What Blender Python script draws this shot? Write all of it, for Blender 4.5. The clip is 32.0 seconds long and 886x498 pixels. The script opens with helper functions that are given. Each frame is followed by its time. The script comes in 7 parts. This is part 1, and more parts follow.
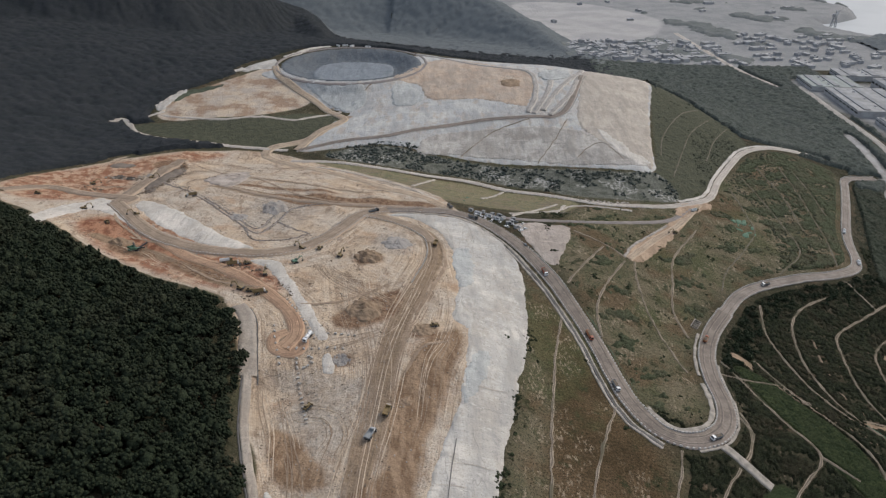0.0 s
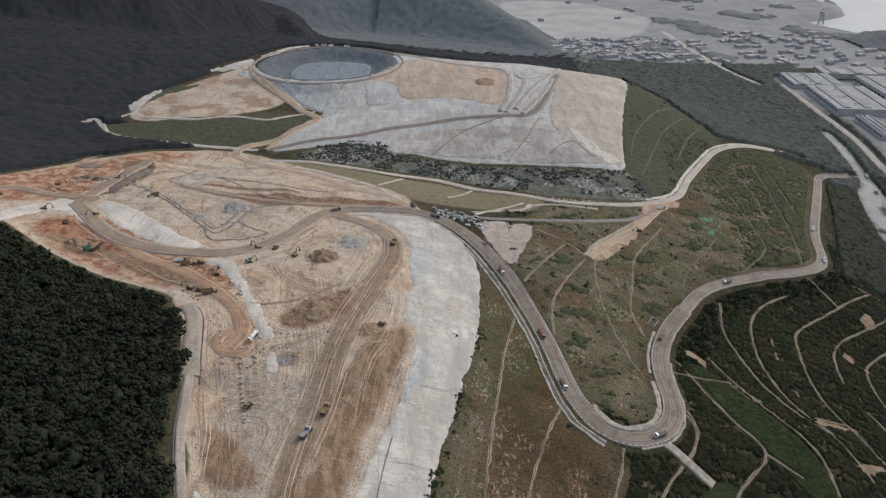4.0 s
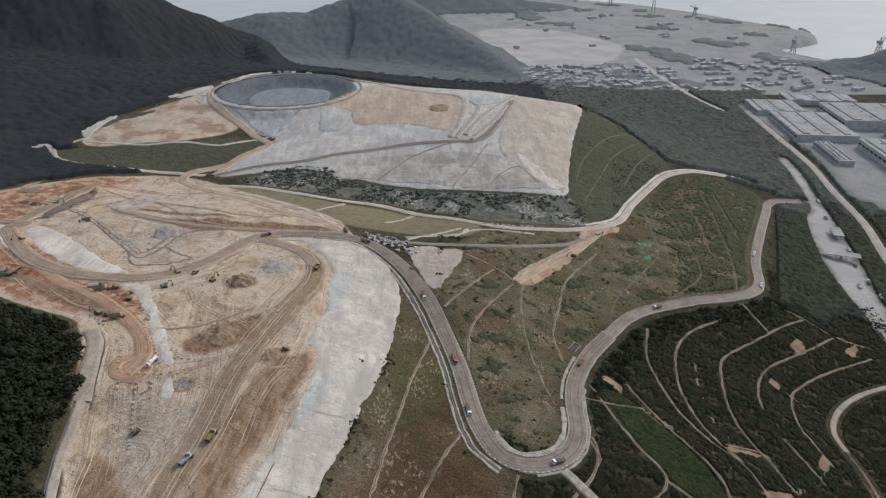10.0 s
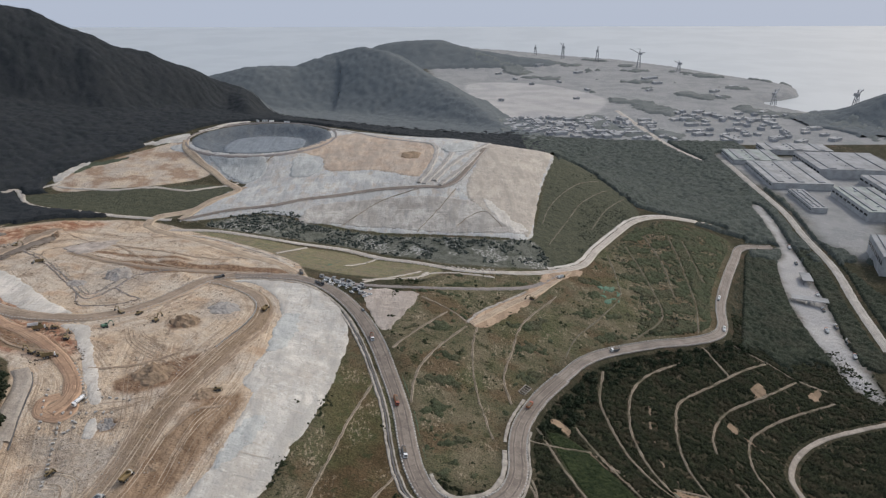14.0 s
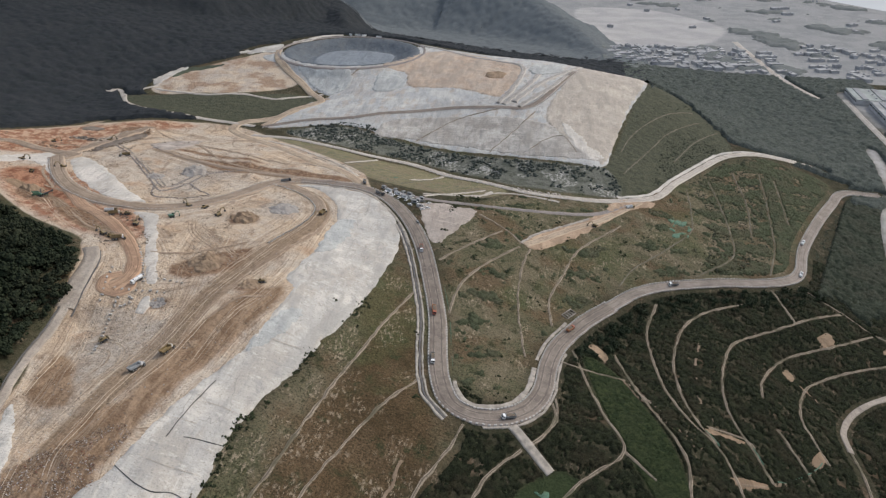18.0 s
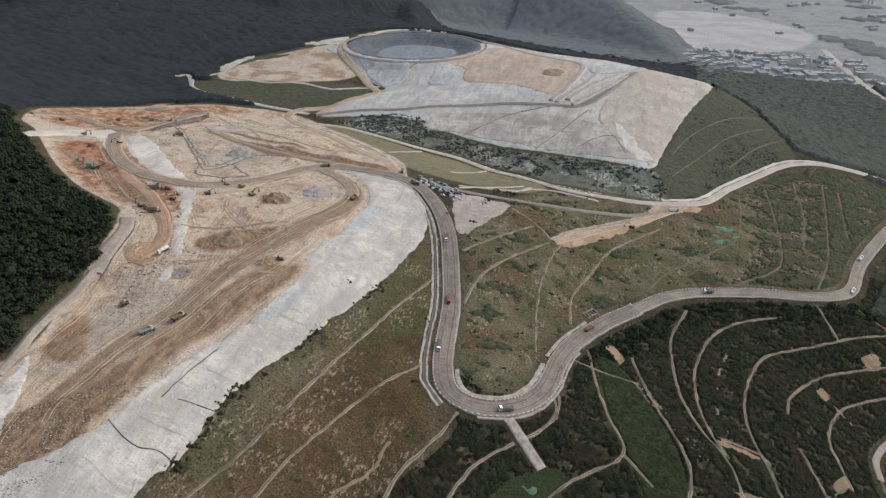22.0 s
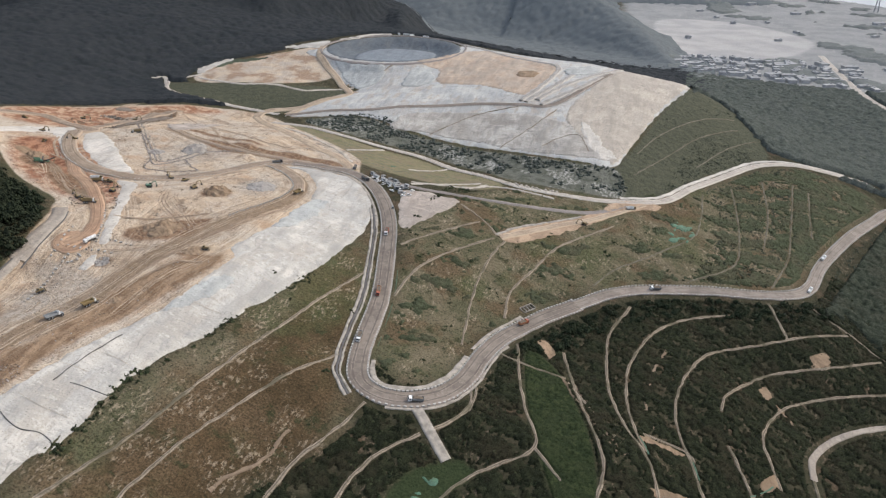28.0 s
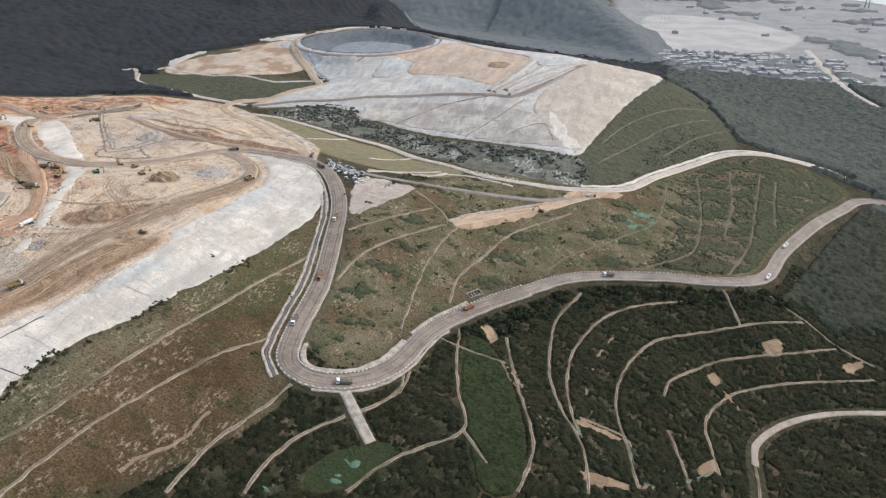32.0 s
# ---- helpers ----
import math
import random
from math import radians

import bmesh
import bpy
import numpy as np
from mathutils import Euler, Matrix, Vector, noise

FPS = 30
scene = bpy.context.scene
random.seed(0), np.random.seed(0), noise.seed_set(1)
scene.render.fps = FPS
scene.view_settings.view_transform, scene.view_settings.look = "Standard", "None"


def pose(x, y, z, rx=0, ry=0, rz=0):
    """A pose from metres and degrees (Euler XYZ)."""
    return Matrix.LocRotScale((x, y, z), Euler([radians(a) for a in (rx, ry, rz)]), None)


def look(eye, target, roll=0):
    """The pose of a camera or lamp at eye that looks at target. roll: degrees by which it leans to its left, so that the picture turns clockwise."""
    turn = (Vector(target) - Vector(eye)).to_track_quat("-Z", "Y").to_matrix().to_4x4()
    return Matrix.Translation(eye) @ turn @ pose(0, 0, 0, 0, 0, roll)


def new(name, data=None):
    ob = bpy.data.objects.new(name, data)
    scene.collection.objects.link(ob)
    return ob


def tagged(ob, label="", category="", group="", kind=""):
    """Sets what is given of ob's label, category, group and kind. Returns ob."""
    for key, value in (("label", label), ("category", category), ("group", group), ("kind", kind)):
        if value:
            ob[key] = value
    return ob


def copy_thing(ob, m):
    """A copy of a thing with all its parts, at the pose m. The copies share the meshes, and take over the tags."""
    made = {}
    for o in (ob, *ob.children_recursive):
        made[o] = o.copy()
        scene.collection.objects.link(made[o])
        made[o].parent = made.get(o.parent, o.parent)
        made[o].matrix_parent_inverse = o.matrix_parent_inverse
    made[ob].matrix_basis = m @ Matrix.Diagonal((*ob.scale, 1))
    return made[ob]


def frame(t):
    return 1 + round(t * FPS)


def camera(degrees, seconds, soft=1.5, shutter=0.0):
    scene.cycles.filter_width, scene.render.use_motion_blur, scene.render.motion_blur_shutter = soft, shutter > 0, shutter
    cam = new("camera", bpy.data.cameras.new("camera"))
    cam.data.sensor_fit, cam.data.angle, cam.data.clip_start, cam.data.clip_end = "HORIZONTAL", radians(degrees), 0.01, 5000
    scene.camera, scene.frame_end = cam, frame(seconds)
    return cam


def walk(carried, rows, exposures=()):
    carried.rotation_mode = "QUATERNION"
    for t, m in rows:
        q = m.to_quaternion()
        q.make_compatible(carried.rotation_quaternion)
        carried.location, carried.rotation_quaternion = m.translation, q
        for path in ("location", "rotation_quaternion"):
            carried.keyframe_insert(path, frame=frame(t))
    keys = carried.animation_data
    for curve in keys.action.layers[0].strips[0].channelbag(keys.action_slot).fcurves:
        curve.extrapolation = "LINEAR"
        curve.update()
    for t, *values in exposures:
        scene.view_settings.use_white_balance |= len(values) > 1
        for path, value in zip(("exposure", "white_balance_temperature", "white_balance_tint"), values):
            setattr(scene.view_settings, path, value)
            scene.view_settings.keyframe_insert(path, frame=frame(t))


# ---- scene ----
cam = camera(64.4, 32.0, 1.3)
METRES, EYE, TILT, LEAN, TURN = 320.0, 373.0, -28.0, 0.0, 0.0
ROWS = [
    (0.0, 0.0, 0.0, 0.0, 0.0, 0.0, -0.0),
    (0.5, 0.0105, -0.0004, -0.0002, 0.03, -0.09, 0.06),
    (1.0, 0.0219, -0.0006, -0.0003, 0.04, -0.16, 0.07),
    (1.5, 0.0347, -0.0011, -0.0006, 0.07, -0.24, 0.15),
    (2.0, 0.0477, -0.001, -0.0007, 0.08, -0.29, 0.16),
    (2.5, 0.0615, -0.0012, -0.0009, 0.08, -0.36, 0.19),
    (3.0, 0.0758, -0.0017, -0.001, 0.08, -0.42, 0.22),
    (3.5, 0.0902, -0.0018, -0.001, 0.06, -0.47, 0.22),
    (5.5, 0.1509, -0.002, -0.0003, -0.05, 2.11, 0.23),
    (6.0, 0.1662, -0.0021, -0.0006, -0.06, 2.09, 0.23),
    (6.5, 0.1819, -0.0024, -0.0007, -0.07, 2.06, 0.23),
    (7.0, 0.1972, -0.0027, -0.0007, -0.09, 2.05, 0.22),
    (7.5, 0.2127, -0.003, -0.0007, -0.1, 2.02, 0.23),
    (8.0, 0.2281, -0.0032, -0.0009, -0.12, 2.01, 0.23),
    (8.5, 0.2434, -0.0034, -0.0008, -0.14, 1.99, 0.22),
    (9.0, 0.259, -0.004, -0.0009, -0.14, 1.98, 0.21),
    (9.5, 0.2743, -0.0044, -0.0009, -0.14, 1.97, 0.21),
    (10.0, 0.2898, -0.0045, -0.001, -0.14, 1.95, 0.21),
    (10.5, 0.3053, -0.004, -0.0024, -0.13, 1.98, 0.22),
    (11.0, 0.3208, -0.0021, -0.0057, -0.13, 2.01, 0.22),
    (11.5, 0.3366, -0.0005, -0.0098, -0.12, 2.52, 0.21),
    (12.0, 0.3521, 0.0014, -0.0141, -0.12, 3.04, 0.23),
    (12.5, 0.3668, 0.0032, -0.0181, -0.13, 3.53, 0.23),
    (13.0, 0.3822, 0.0052, -0.022, -0.13, 4.16, 0.23),
    (13.5, 0.398, 0.0069, -0.0247, -0.17, 6.33, 0.2),
    (15.5, 0.4584, 0.0152, -0.0523, 1.55, 3.1, -0.75),
    (16.0, 0.4769, 0.0176, -0.0509, 3.0, 0.45, -1.63),
    (16.5, 0.4912, 0.0197, -0.0554, 3.62, 0.47, -1.98),
    (17.0, 0.5058, 0.022, -0.0588, 4.92, 0.47, -2.8),
    (17.5, 0.5217, 0.0237, -0.0621, 6.46, 0.44, -3.76),
    (18.0, 0.5371, 0.026, -0.0646, 8.01, 0.37, -4.66),
    (18.5, 0.5528, 0.0284, -0.0674, 9.49, 0.27, -5.53),
    (19.0, 0.5689, 0.0311, -0.0691, 10.89, 0.15, -6.31),
    (19.5, 0.5849, 0.0339, -0.0708, 11.65, 0.08, -6.74),
    (20.0, 0.5999, 0.0372, -0.0723, 12.22, 0.04, -7.04),
    (20.5, 0.6151, 0.0407, -0.0738, 12.82, -0.03, -7.34),
    (21.0, 0.6303, 0.0447, -0.0753, 13.37, -0.09, -7.63),
    (21.5, 0.6454, 0.0487, -0.0766, 13.84, -0.14, -7.85),
    (22.0, 0.6603, 0.0535, -0.0782, 14.22, -0.17, -8.04),
    (22.5, 0.6755, 0.0579, -0.0795, 14.54, -0.2, -8.17),
    (23.0, 0.6906, 0.0628, -0.0802, 14.84, -0.23, -8.31),
    (23.5, 0.7057, 0.0678, -0.081, 15.12, -0.27, -8.43),
    (24.0, 0.7203, 0.0732, -0.0821, 15.39, -0.29, -8.55),
    (24.5, 0.7356, 0.079, -0.0837, 15.59, -0.32, -8.57),
    (25.0, 0.7503, 0.0855, -0.0859, 15.6, -0.32, -8.55),
    (25.5, 0.7651, 0.0919, -0.0882, 15.61, -0.29, -8.52),
    (27.5, 0.8238, 0.1175, -0.0947, 15.64, 0.68, -8.41),
    (28.0, 0.8384, 0.1243, -0.0968, 15.66, 0.69, -8.39),
    (28.5, 0.8531, 0.1311, -0.0989, 15.68, 0.7, -8.36),
    (29.0, 0.8679, 0.1378, -0.1012, 15.69, 0.71, -8.35),
    (29.5, 0.8825, 0.1448, -0.1034, 15.71, 0.73, -8.33),
    (30.0, 0.8971, 0.1516, -0.1059, 15.72, 0.75, -8.31),
    (30.5, 0.9116, 0.1584, -0.1078, 15.74, 0.74, -8.31),
    (31.0, 0.9264, 0.165, -0.11, 15.75, 0.76, -8.31),
    (31.5, 0.9409, 0.1719, -0.1119, 15.78, 0.75, -8.29),
    (32.0, 0.9557, 0.1788, -0.1141, 15.8, 0.75, -8.29),
]
walk(cam, [(t, pose(0, 0, EYE, TILT, LEAN, TURN) @ pose(METRES * x, METRES * y, METRES * z, 90 + pitch, roll, yaw)) for t, x, y, z, yaw, pitch, roll in ROWS],
     [(0.0, 0.48), (9.0, 0.50), (13.0, 0.53), (16.0, 0.60), (17.2, 0.69), (18.5, 0.66), (20.0, 0.65), (25.0, 0.79), (28.0, 0.94), (32.0, 1.09)])

# ---- sky, sun and exposure: a bright hazy overcast with a weak sun ahead and to the east ----
SUN_TURN, SUN_HEIGHT = 52.0, 40.0  # degrees clockwise from north, and above the horizon
world = bpy.data.worlds.new("hazy_sky")
world.use_nodes = True
scene.world = world
wn, wl = world.node_tree.nodes, world.node_tree.links
sky = wn.new("ShaderNodeTexSky")
sky.sky_type, sky.sun_disc = "NISHITA", False
sky.sun_elevation, sky.sun_rotation = radians(SUN_HEIGHT), radians(SUN_TURN)
sky.air_density, sky.dust_density, sky.ozone_density = 1.2, 6.0, 1.5
veil = wn.new("ShaderNodeMix")
veil.data_type = "RGBA"
veil.inputs["Factor"].default_value = 0.62
veil.inputs["B"].default_value = (4.9, 5.5, 6.75, 1)
wl.new(sky.outputs["Color"], veil.inputs["A"])
wl.new(veil.outputs["Result"], wn["Background"].inputs["Color"])
wn["Background"].inputs["Strength"].default_value = 0.10
sun = new("sun", bpy.data.lights.new("sun", "SUN"))
sun.data.energy, sun.data.angle, sun.data.color = 1.3, radians(12), (1.0, 0.94, 0.87)
a, e = radians(SUN_TURN), radians(SUN_HEIGHT)
sun.matrix_world = look((0, 0, 900), (-math.sin(a) * math.cos(e) * 900, -math.cos(a) * math.cos(e) * 900, 900 - math.sin(e) * 900))

# ---- plan: outlines of surfaces and centre lines of roads ----
SOIL = [(-10, 120), (5, 215), (12, 259), (22, 305), (33, 366), (37, 469), (36, 522), (10, 580), (-6, 615), (-45, 646), (-114, 697), (-178, 749), (-225, 755), (-260, 739), (-304, 716), (-348, 693), (-333, 708), (-377, 642), (-390, 575), (-358, 521), (-324, 500), (-268, 455), (-208, 414), (-150, 391), (-138, 379), (-128, 361), (-121, 338), (-113, 310), (-104, 280), (-88, 232), (-110, 120)]
LINER = [(-40, 150), (-22, 182), (-12, 204), (-7, 236), (1, 272), (10, 308), (15, 365), (6, 382), (11, 428), (7, 484), (-2, 517), (-27, 545), (-50, 551), (-25, 556), (18, 551), (43, 526), (58, 493), (61, 456), (58, 398), (51, 356), (45, 334), (39, 302), (33, 277), (27, 243), (28, 218), (26, 197), (25, 209), (21, 178), (10, 150)]
TEARDROP = [(-260, 543), (-262, 559), (-247, 554), (-207, 522), (-173, 493), (-143, 468), (-162, 465), (-190, 479), (-219, 499), (-239, 516)]
STRIP = [(-140, 445), (-119, 443), (-103, 415), (-71, 356), (-77, 353), (-93, 380), (-111, 411), (-124, 431)]
PALE_TRACK = [(-315, 482), (-317, 520), (-309, 552), (-296, 569), (-257, 525), (-237, 494), (-252, 503), (-289, 528), (-299, 500), (-302, 467)]
FAR_CELL = [(-245, 1002), (-212, 953), (-171, 905), (-120, 873), (-134, 838), (-155, 778), (-159, 757), (-118, 762), (-73, 767), (-33, 759), (19, 747), (70, 738), (114, 730), (157, 719), (193, 712), (229, 712), (242, 780), (266, 881), (297, 1009), (255, 1032), (204, 1046), (150, 1062), (60, 1085), (-17, 1092)]
CELL_TOP = [(-69, 962), (-22, 1045), (10, 1075), (60, 1052), (113, 1011), (125, 963), (111, 878), (100, 860), (54, 882), (10, 889), (-19, 897), (-35, 949)]
TAN_SLOPE = [(208, 1032), (255, 1030), (294, 1014), (259, 861), (230, 720), (215, 736), (164, 806), (174, 888)]
WEST_FIELD = [(-352, 844), (-336, 904), (-277, 987), (-244, 1014), (-213, 958), (-174, 919), (-182, 888), (-231, 839), (-284, 832), (-324, 827)]
GREEN_BANK = [(-323, 824), (-282, 826), (-229, 832), (-170, 870), (-129, 854), (-159, 797), (-179, 769), (-229, 766), (-292, 765), (-349, 790), (-372, 813)]
LAWN = [(-158, 728), (-113, 712), (-24, 683), (35, 688), (94, 664), (133, 633), (104, 598), (61, 594), (8, 601), (-38, 625), (-89, 662)]
SHRUB_STRIP = [(-134, 747), (-73, 763), (-20, 750), (32, 739), (114, 724), (192, 706), (232, 706), (239, 656), (151, 650), (94, 684), (34, 704), (-27, 705), (-90, 718)]
TERRACE_SLOPE = [(238, 740), (276, 916), (305, 1012), (355, 1000), (388, 857), (322, 772), (274, 682), (245, 658), (228, 696)]
PLAIN_YARD = [(63, 554), (93, 562), (112, 554), (91, 489), (73, 514)]
FACILITY = [(613, 1027), (627, 1029), (604, 892), (585, 796), (558, 689), (536, 613), (523, 533), (512, 516), (503, 543), (507, 580), (508, 621), (519, 695), (555, 808), (583, 863)]
YARD = [(688, 1381), (810, 1351), (984, 1329), (717, 868), (666, 869), (654, 906), (685, 1078), (676, 1211)]
QUARRY = [(213, 2280), (398, 2335), (511, 2241), (603, 2019), (491, 1770), (329, 1722), (273, 1706)]
HAUL_ROAD = [(-282, 553), (-244, 505), (-217, 483), (-183, 466), (-147, 457), (-119, 461), (-97, 483), (-83, 517), (-71, 549), (-49, 562), (-18, 566), (9, 565), (34.7, 549.7), (59.7, 518.1), (77.9, 481.7), (94.9, 430.6), (104.9, 395.4), (111, 360.4), (115.9, 337.6), (123.7, 317.1), (133.7, 308.9), (146.6, 308), (160.8, 314.6), (172.2, 328), (179, 348.4), (182, 379.3), (189.1, 409.6), (205.1, 444.5), (227, 476), (250, 505), (278, 526), (321, 547), (360, 561), (388, 579), (406, 606), (427, 666), (489, 788), (523, 847), (573, 867)]
LOOP_ROAD = [(-375, 549), (-358, 585), (-316, 580), (-274, 569), (-281, 554), (-284, 630), (-275, 702)]
CREST_TRACK = [(-65, 551), (-41, 538), (-19, 519), (-8, 498), (-7, 464), (-16, 420), (-26, 381), (-31, 352), (-34, 327), (-36, 299), (-38, 271), (-41, 229), (-41, 202)]
RED_TRACK = [(-216, 479), (-184, 449), (-157, 432), (-129, 409), (-107, 387), (-93, 368), (-90, 353), (-95, 342)]
NORTH_ROAD = [(6, 574), (-26, 606), (-62, 627), (-118, 673), (-186, 734), (-200, 751), (-192, 771), (-153, 794), (-116, 858)]
CELL_ROAD = [(-167, 761), (-115, 780), (-63, 786), (-5, 808), (48, 827), (104, 831), (138, 833), (162, 876), (196, 995)]
BASIN_ROAD = [(-167, 761), (-148, 806), (-122, 845), (-157, 893), (-196, 933), (-228, 977), (-242, 1019)]
WEST_PATH = [(-177, 762), (-210, 764), (-252, 760), (-303, 762), (-351, 786), (-371, 807), (-386, 824), (-394, 809)]
RIDGE_ROAD = [(-167, 729), (-115, 718), (-75, 703), (-25, 693), (34, 696), (94, 671), (150, 636), (206, 637), (244, 652), (281, 681), (309, 733), (344, 790), (378, 835), (430, 869), (490, 899), (513, 896)]
DARK_TRACK = [(37, 567), (72, 567), (119, 577), (173, 593), (219, 612), (248, 645)]
SAND_TRACK = [(263, 659), (226, 605), (196, 572), (157, 522)]
EDGE_ROAD = [(-130, 377), (-122, 366), (-117, 347), (-111, 318), (-105, 285), (-96, 256), (-88, 234), (-82, 215)]
GATE_ROAD = [(635, 1327), (606, 1490), (595, 1849)]
LOW_ROAD = [(530, 490), (481, 478), (436, 462), (405, 439), (387, 411), (384, 388), (385, 367), (382, 337), (374, 300)]
CHUTE = [(163, 307), (174, 297), (186, 287)]
HIGHWAY = [(682, 1330), (673, 1221), (662, 1090), (652, 1000), (638, 918), (627, 813), (597, 703), (572, 600)]
GRASS_SLOPE = [(30, 150), (70, 150), (100, 215), (120, 255), (135, 292), (112, 325), (100, 400), (75, 480), (62, 470), (45, 334), (28, 240)]
UPPER_SLOPE = [(95, 470), (112, 380), (122, 340), (150, 325), (168, 345), (175, 400), (200, 450), (235, 500), (290, 540), (320, 600), (330, 700), (300, 720), (240, 655), (150, 640), (100, 560), (80, 500)]
RED_EARTH = [(-285, 488), (-240, 440), (-210, 420), (-150, 398), (-118, 394), (-106, 402), (-118, 425), (-150, 455), (-185, 480), (-220, 505), (-262, 520)]
RED_EARTH_WEST = [(-377, 642), (-390, 575), (-358, 540), (-315, 560), (-292, 600), (-300, 650), (-262, 705), (-240, 742), (-300, 715)]
CHANNELS = [
    [(85, 421), (73, 370), (66, 330), (59, 288), (54, 251), (48, 220), (41, 195), (34, 165)],
    [(105, 332), (89, 293), (78, 261), (69, 231), (64, 201), (62, 180), (60, 160)],
    [(136, 299), (130, 280), (119, 254), (116, 235), (115, 220)],
    [(169, 294), (154, 275), (146, 255), (144, 236)],
    [(186, 257), (194, 275), (204, 289), (227, 314), (216, 342), (206, 372), (198, 405)],
    [(227, 314), (244, 299)],
    [(189, 386), (208, 384), (233, 387)],
    [(227, 415), (236, 390), (251, 354), (263, 324), (264, 309), (262, 290)],
    [(265, 497), (254, 458), (255, 424), (261, 389), (274, 360), (288, 336), (293, 320), (295, 309)],
    [(338, 527), (306, 505), (284, 476), (271, 433), (270, 400), (275, 374), (285, 344)],
    [(429, 557), (380, 519), (328, 481), (310, 445), (301, 406), (303, 381), (310, 361), (319, 333)],
    [(451, 540), (407, 505), (360, 475), (334, 431), (329, 410)],
    [(472, 512), (425, 489), (382, 461), (366, 438), (355, 404), (360, 378), (363, 367)],
    [(368, 555), (380, 519)],
    [(397, 577), (412, 568), (433, 559), (452, 544), (475, 530)],
    [(185, 338), (187, 324), (181, 309), (175, 300)],
    [(333, 383), (342, 363), (347, 347)],
    [(235, 506), (250, 538), (282, 579), (308, 622), (316, 675), (317, 724)],
    [(183, 431), (180, 462), (190, 499), (203, 542), (241, 599)],
    [(166, 382), (157, 443), (157, 489), (162, 520)],
    [(111, 405), (114, 439), (127, 471), (153, 517)],
    [(95, 462), (117, 500), (137, 532)],
    [(115, 554), (144, 533), (154, 522)],
    [(303, 548), (342, 594), (350, 657), (349, 709), (346, 759)],
    [(371, 647), (379, 714), (379, 795)],
    [(372, 577), (392, 645), (400, 710), (411, 807)],
    [(418, 696), (420, 740), (426, 798)],
    [(181, 309), (188, 325), (187, 343)],
    [(283, 363), (308, 365), (313, 359)],
    [(248, 757), (267, 816), (310, 895), (354, 953)],
    [(249, 708), (289, 801), (312, 848), (357, 916)],
    [(310, 780), (341, 844), (378, 901)],
    [(34, 604), (62, 682)],
    [(-32, 627), (-9, 677)],
    [(112, 600), (127, 631)],
]
GREY_RUBBLE = [(-96, 324), (-62, 326), (-39, 307), (-33, 278), (-55, 260), (-45, 233), (-59, 222), (-71, 228), (-67, 253), (-80, 283), (-89, 306)]
GREY_HEAP = [(-54, 482), (-48, 514), (-25, 498), (-19, 467), (-39, 464)]
LOOP_RUBBLE = [(-169, 527), (-159, 581), (-116, 576), (-111, 541), (-130, 506)]
BROWN_SOIL = [(-86, 254), (-89, 281), (-74, 270), (-54, 240), (-75, 237)]
BROWN_FLANK = [(-23, 323), (-30, 291), (-29, 246), (-42, 233), (-43, 205), (-21, 211), (-11, 243), (-8, 275), (2, 310), (12, 363), (-8, 356)]
BROWN_SCARP = [(-72, 370), (-57, 389), (-30, 412), (-29, 383), (-46, 367), (-63, 362)]
UPPER_CUT = [(-159, 581), (-102, 585), (-46, 586), (4, 582), (-30, 570), (-84, 567), (-127, 564)]
WASTE = [(-60, 180), (-46, 205), (-35, 215), (-24, 230), (-13, 228), (-15, 203), (-13, 185), (-20, 150), (-60, 140)]
LOW_STRIP = [(-64, 160), (-71, 200), (-83, 234), (-74, 227), (-60, 205), (-54, 192), (-42, 172), (-40, 150)]
BASIN_FLOOR = [(-190, 1030), (-180, 1075), (-143, 1094), (-85, 1080), (-72, 1040), (-85, 990), (-130, 972), (-175, 985)]
FIELD_SHEET = [(-285, 997), (-279, 1022), (-252, 1048), (-241, 1012), (-258, 1008)]
SAND_PATCH = [(156, 524), (168, 549), (215, 605), (249, 652), (247, 632), (211, 575), (170, 524)]
DIRT_PATCHES = [
    [(209, 416), (213, 422), (221, 416), (224, 409), (220, 400)],
    [(394, 510), (400, 515), (408, 520), (411, 510), (397, 499)],
    [(356, 461), (362, 468), (367, 461), (363, 451)],
    [(287, 319), (301, 327), (316, 332), (314, 326), (296, 316)],
    [(351, 368), (358, 377), (363, 371), (356, 360), (350, 360)],
    [(280, 360), (285, 362), (301, 363), (308, 363), (307, 358), (295, 357), (283, 354)],
    [(453, 523), (468, 534), (468, 524), (454, 511)],
    [(366, 455), (372, 452), (378, 440), (372, 444)],
]
NETS = [
    [(284, 606), (287, 626), (297, 645), (305, 640), (309, 620), (298, 604)],
    [(176, 275), (181, 276), (187, 266), (185, 260), (180, 264)],
    [(149, 243), (158, 249), (161, 245), (153, 238)],
    [(15, 610), (27, 630), (31, 616), (21, 602)],
]
GREEN_LAWN = [(167, 268), (188, 290), (197, 290), (202, 285), (187, 261), (174, 251), (163, 250)]
GREEN_PLOT = [(205, 402), (228, 390), (248, 352), (260, 318), (262, 290), (247, 282), (231, 308), (214, 353)]
TOWN = [(265, 1575), (330, 1490), (600, 1440), (700, 1480), (900, 1500), (1000, 1650), (1030, 1900), (1090, 2110), (1300, 2290), (1190, 2550), (1060, 2800), (890, 3040), (680, 3190), (440, 3410), (190, 3540), (60, 3300), (100, 2500), (210, 2000), (240, 1750)]
WOOD_BANK = [(-118, 350), (-140, 385), (-205, 412), (-268, 452), (-330, 498), (-380, 530), (-560, 560), (-640, 400), (-560, 60), (-84, 60), (-92, 225), (-104, 262), (-112, 300)]
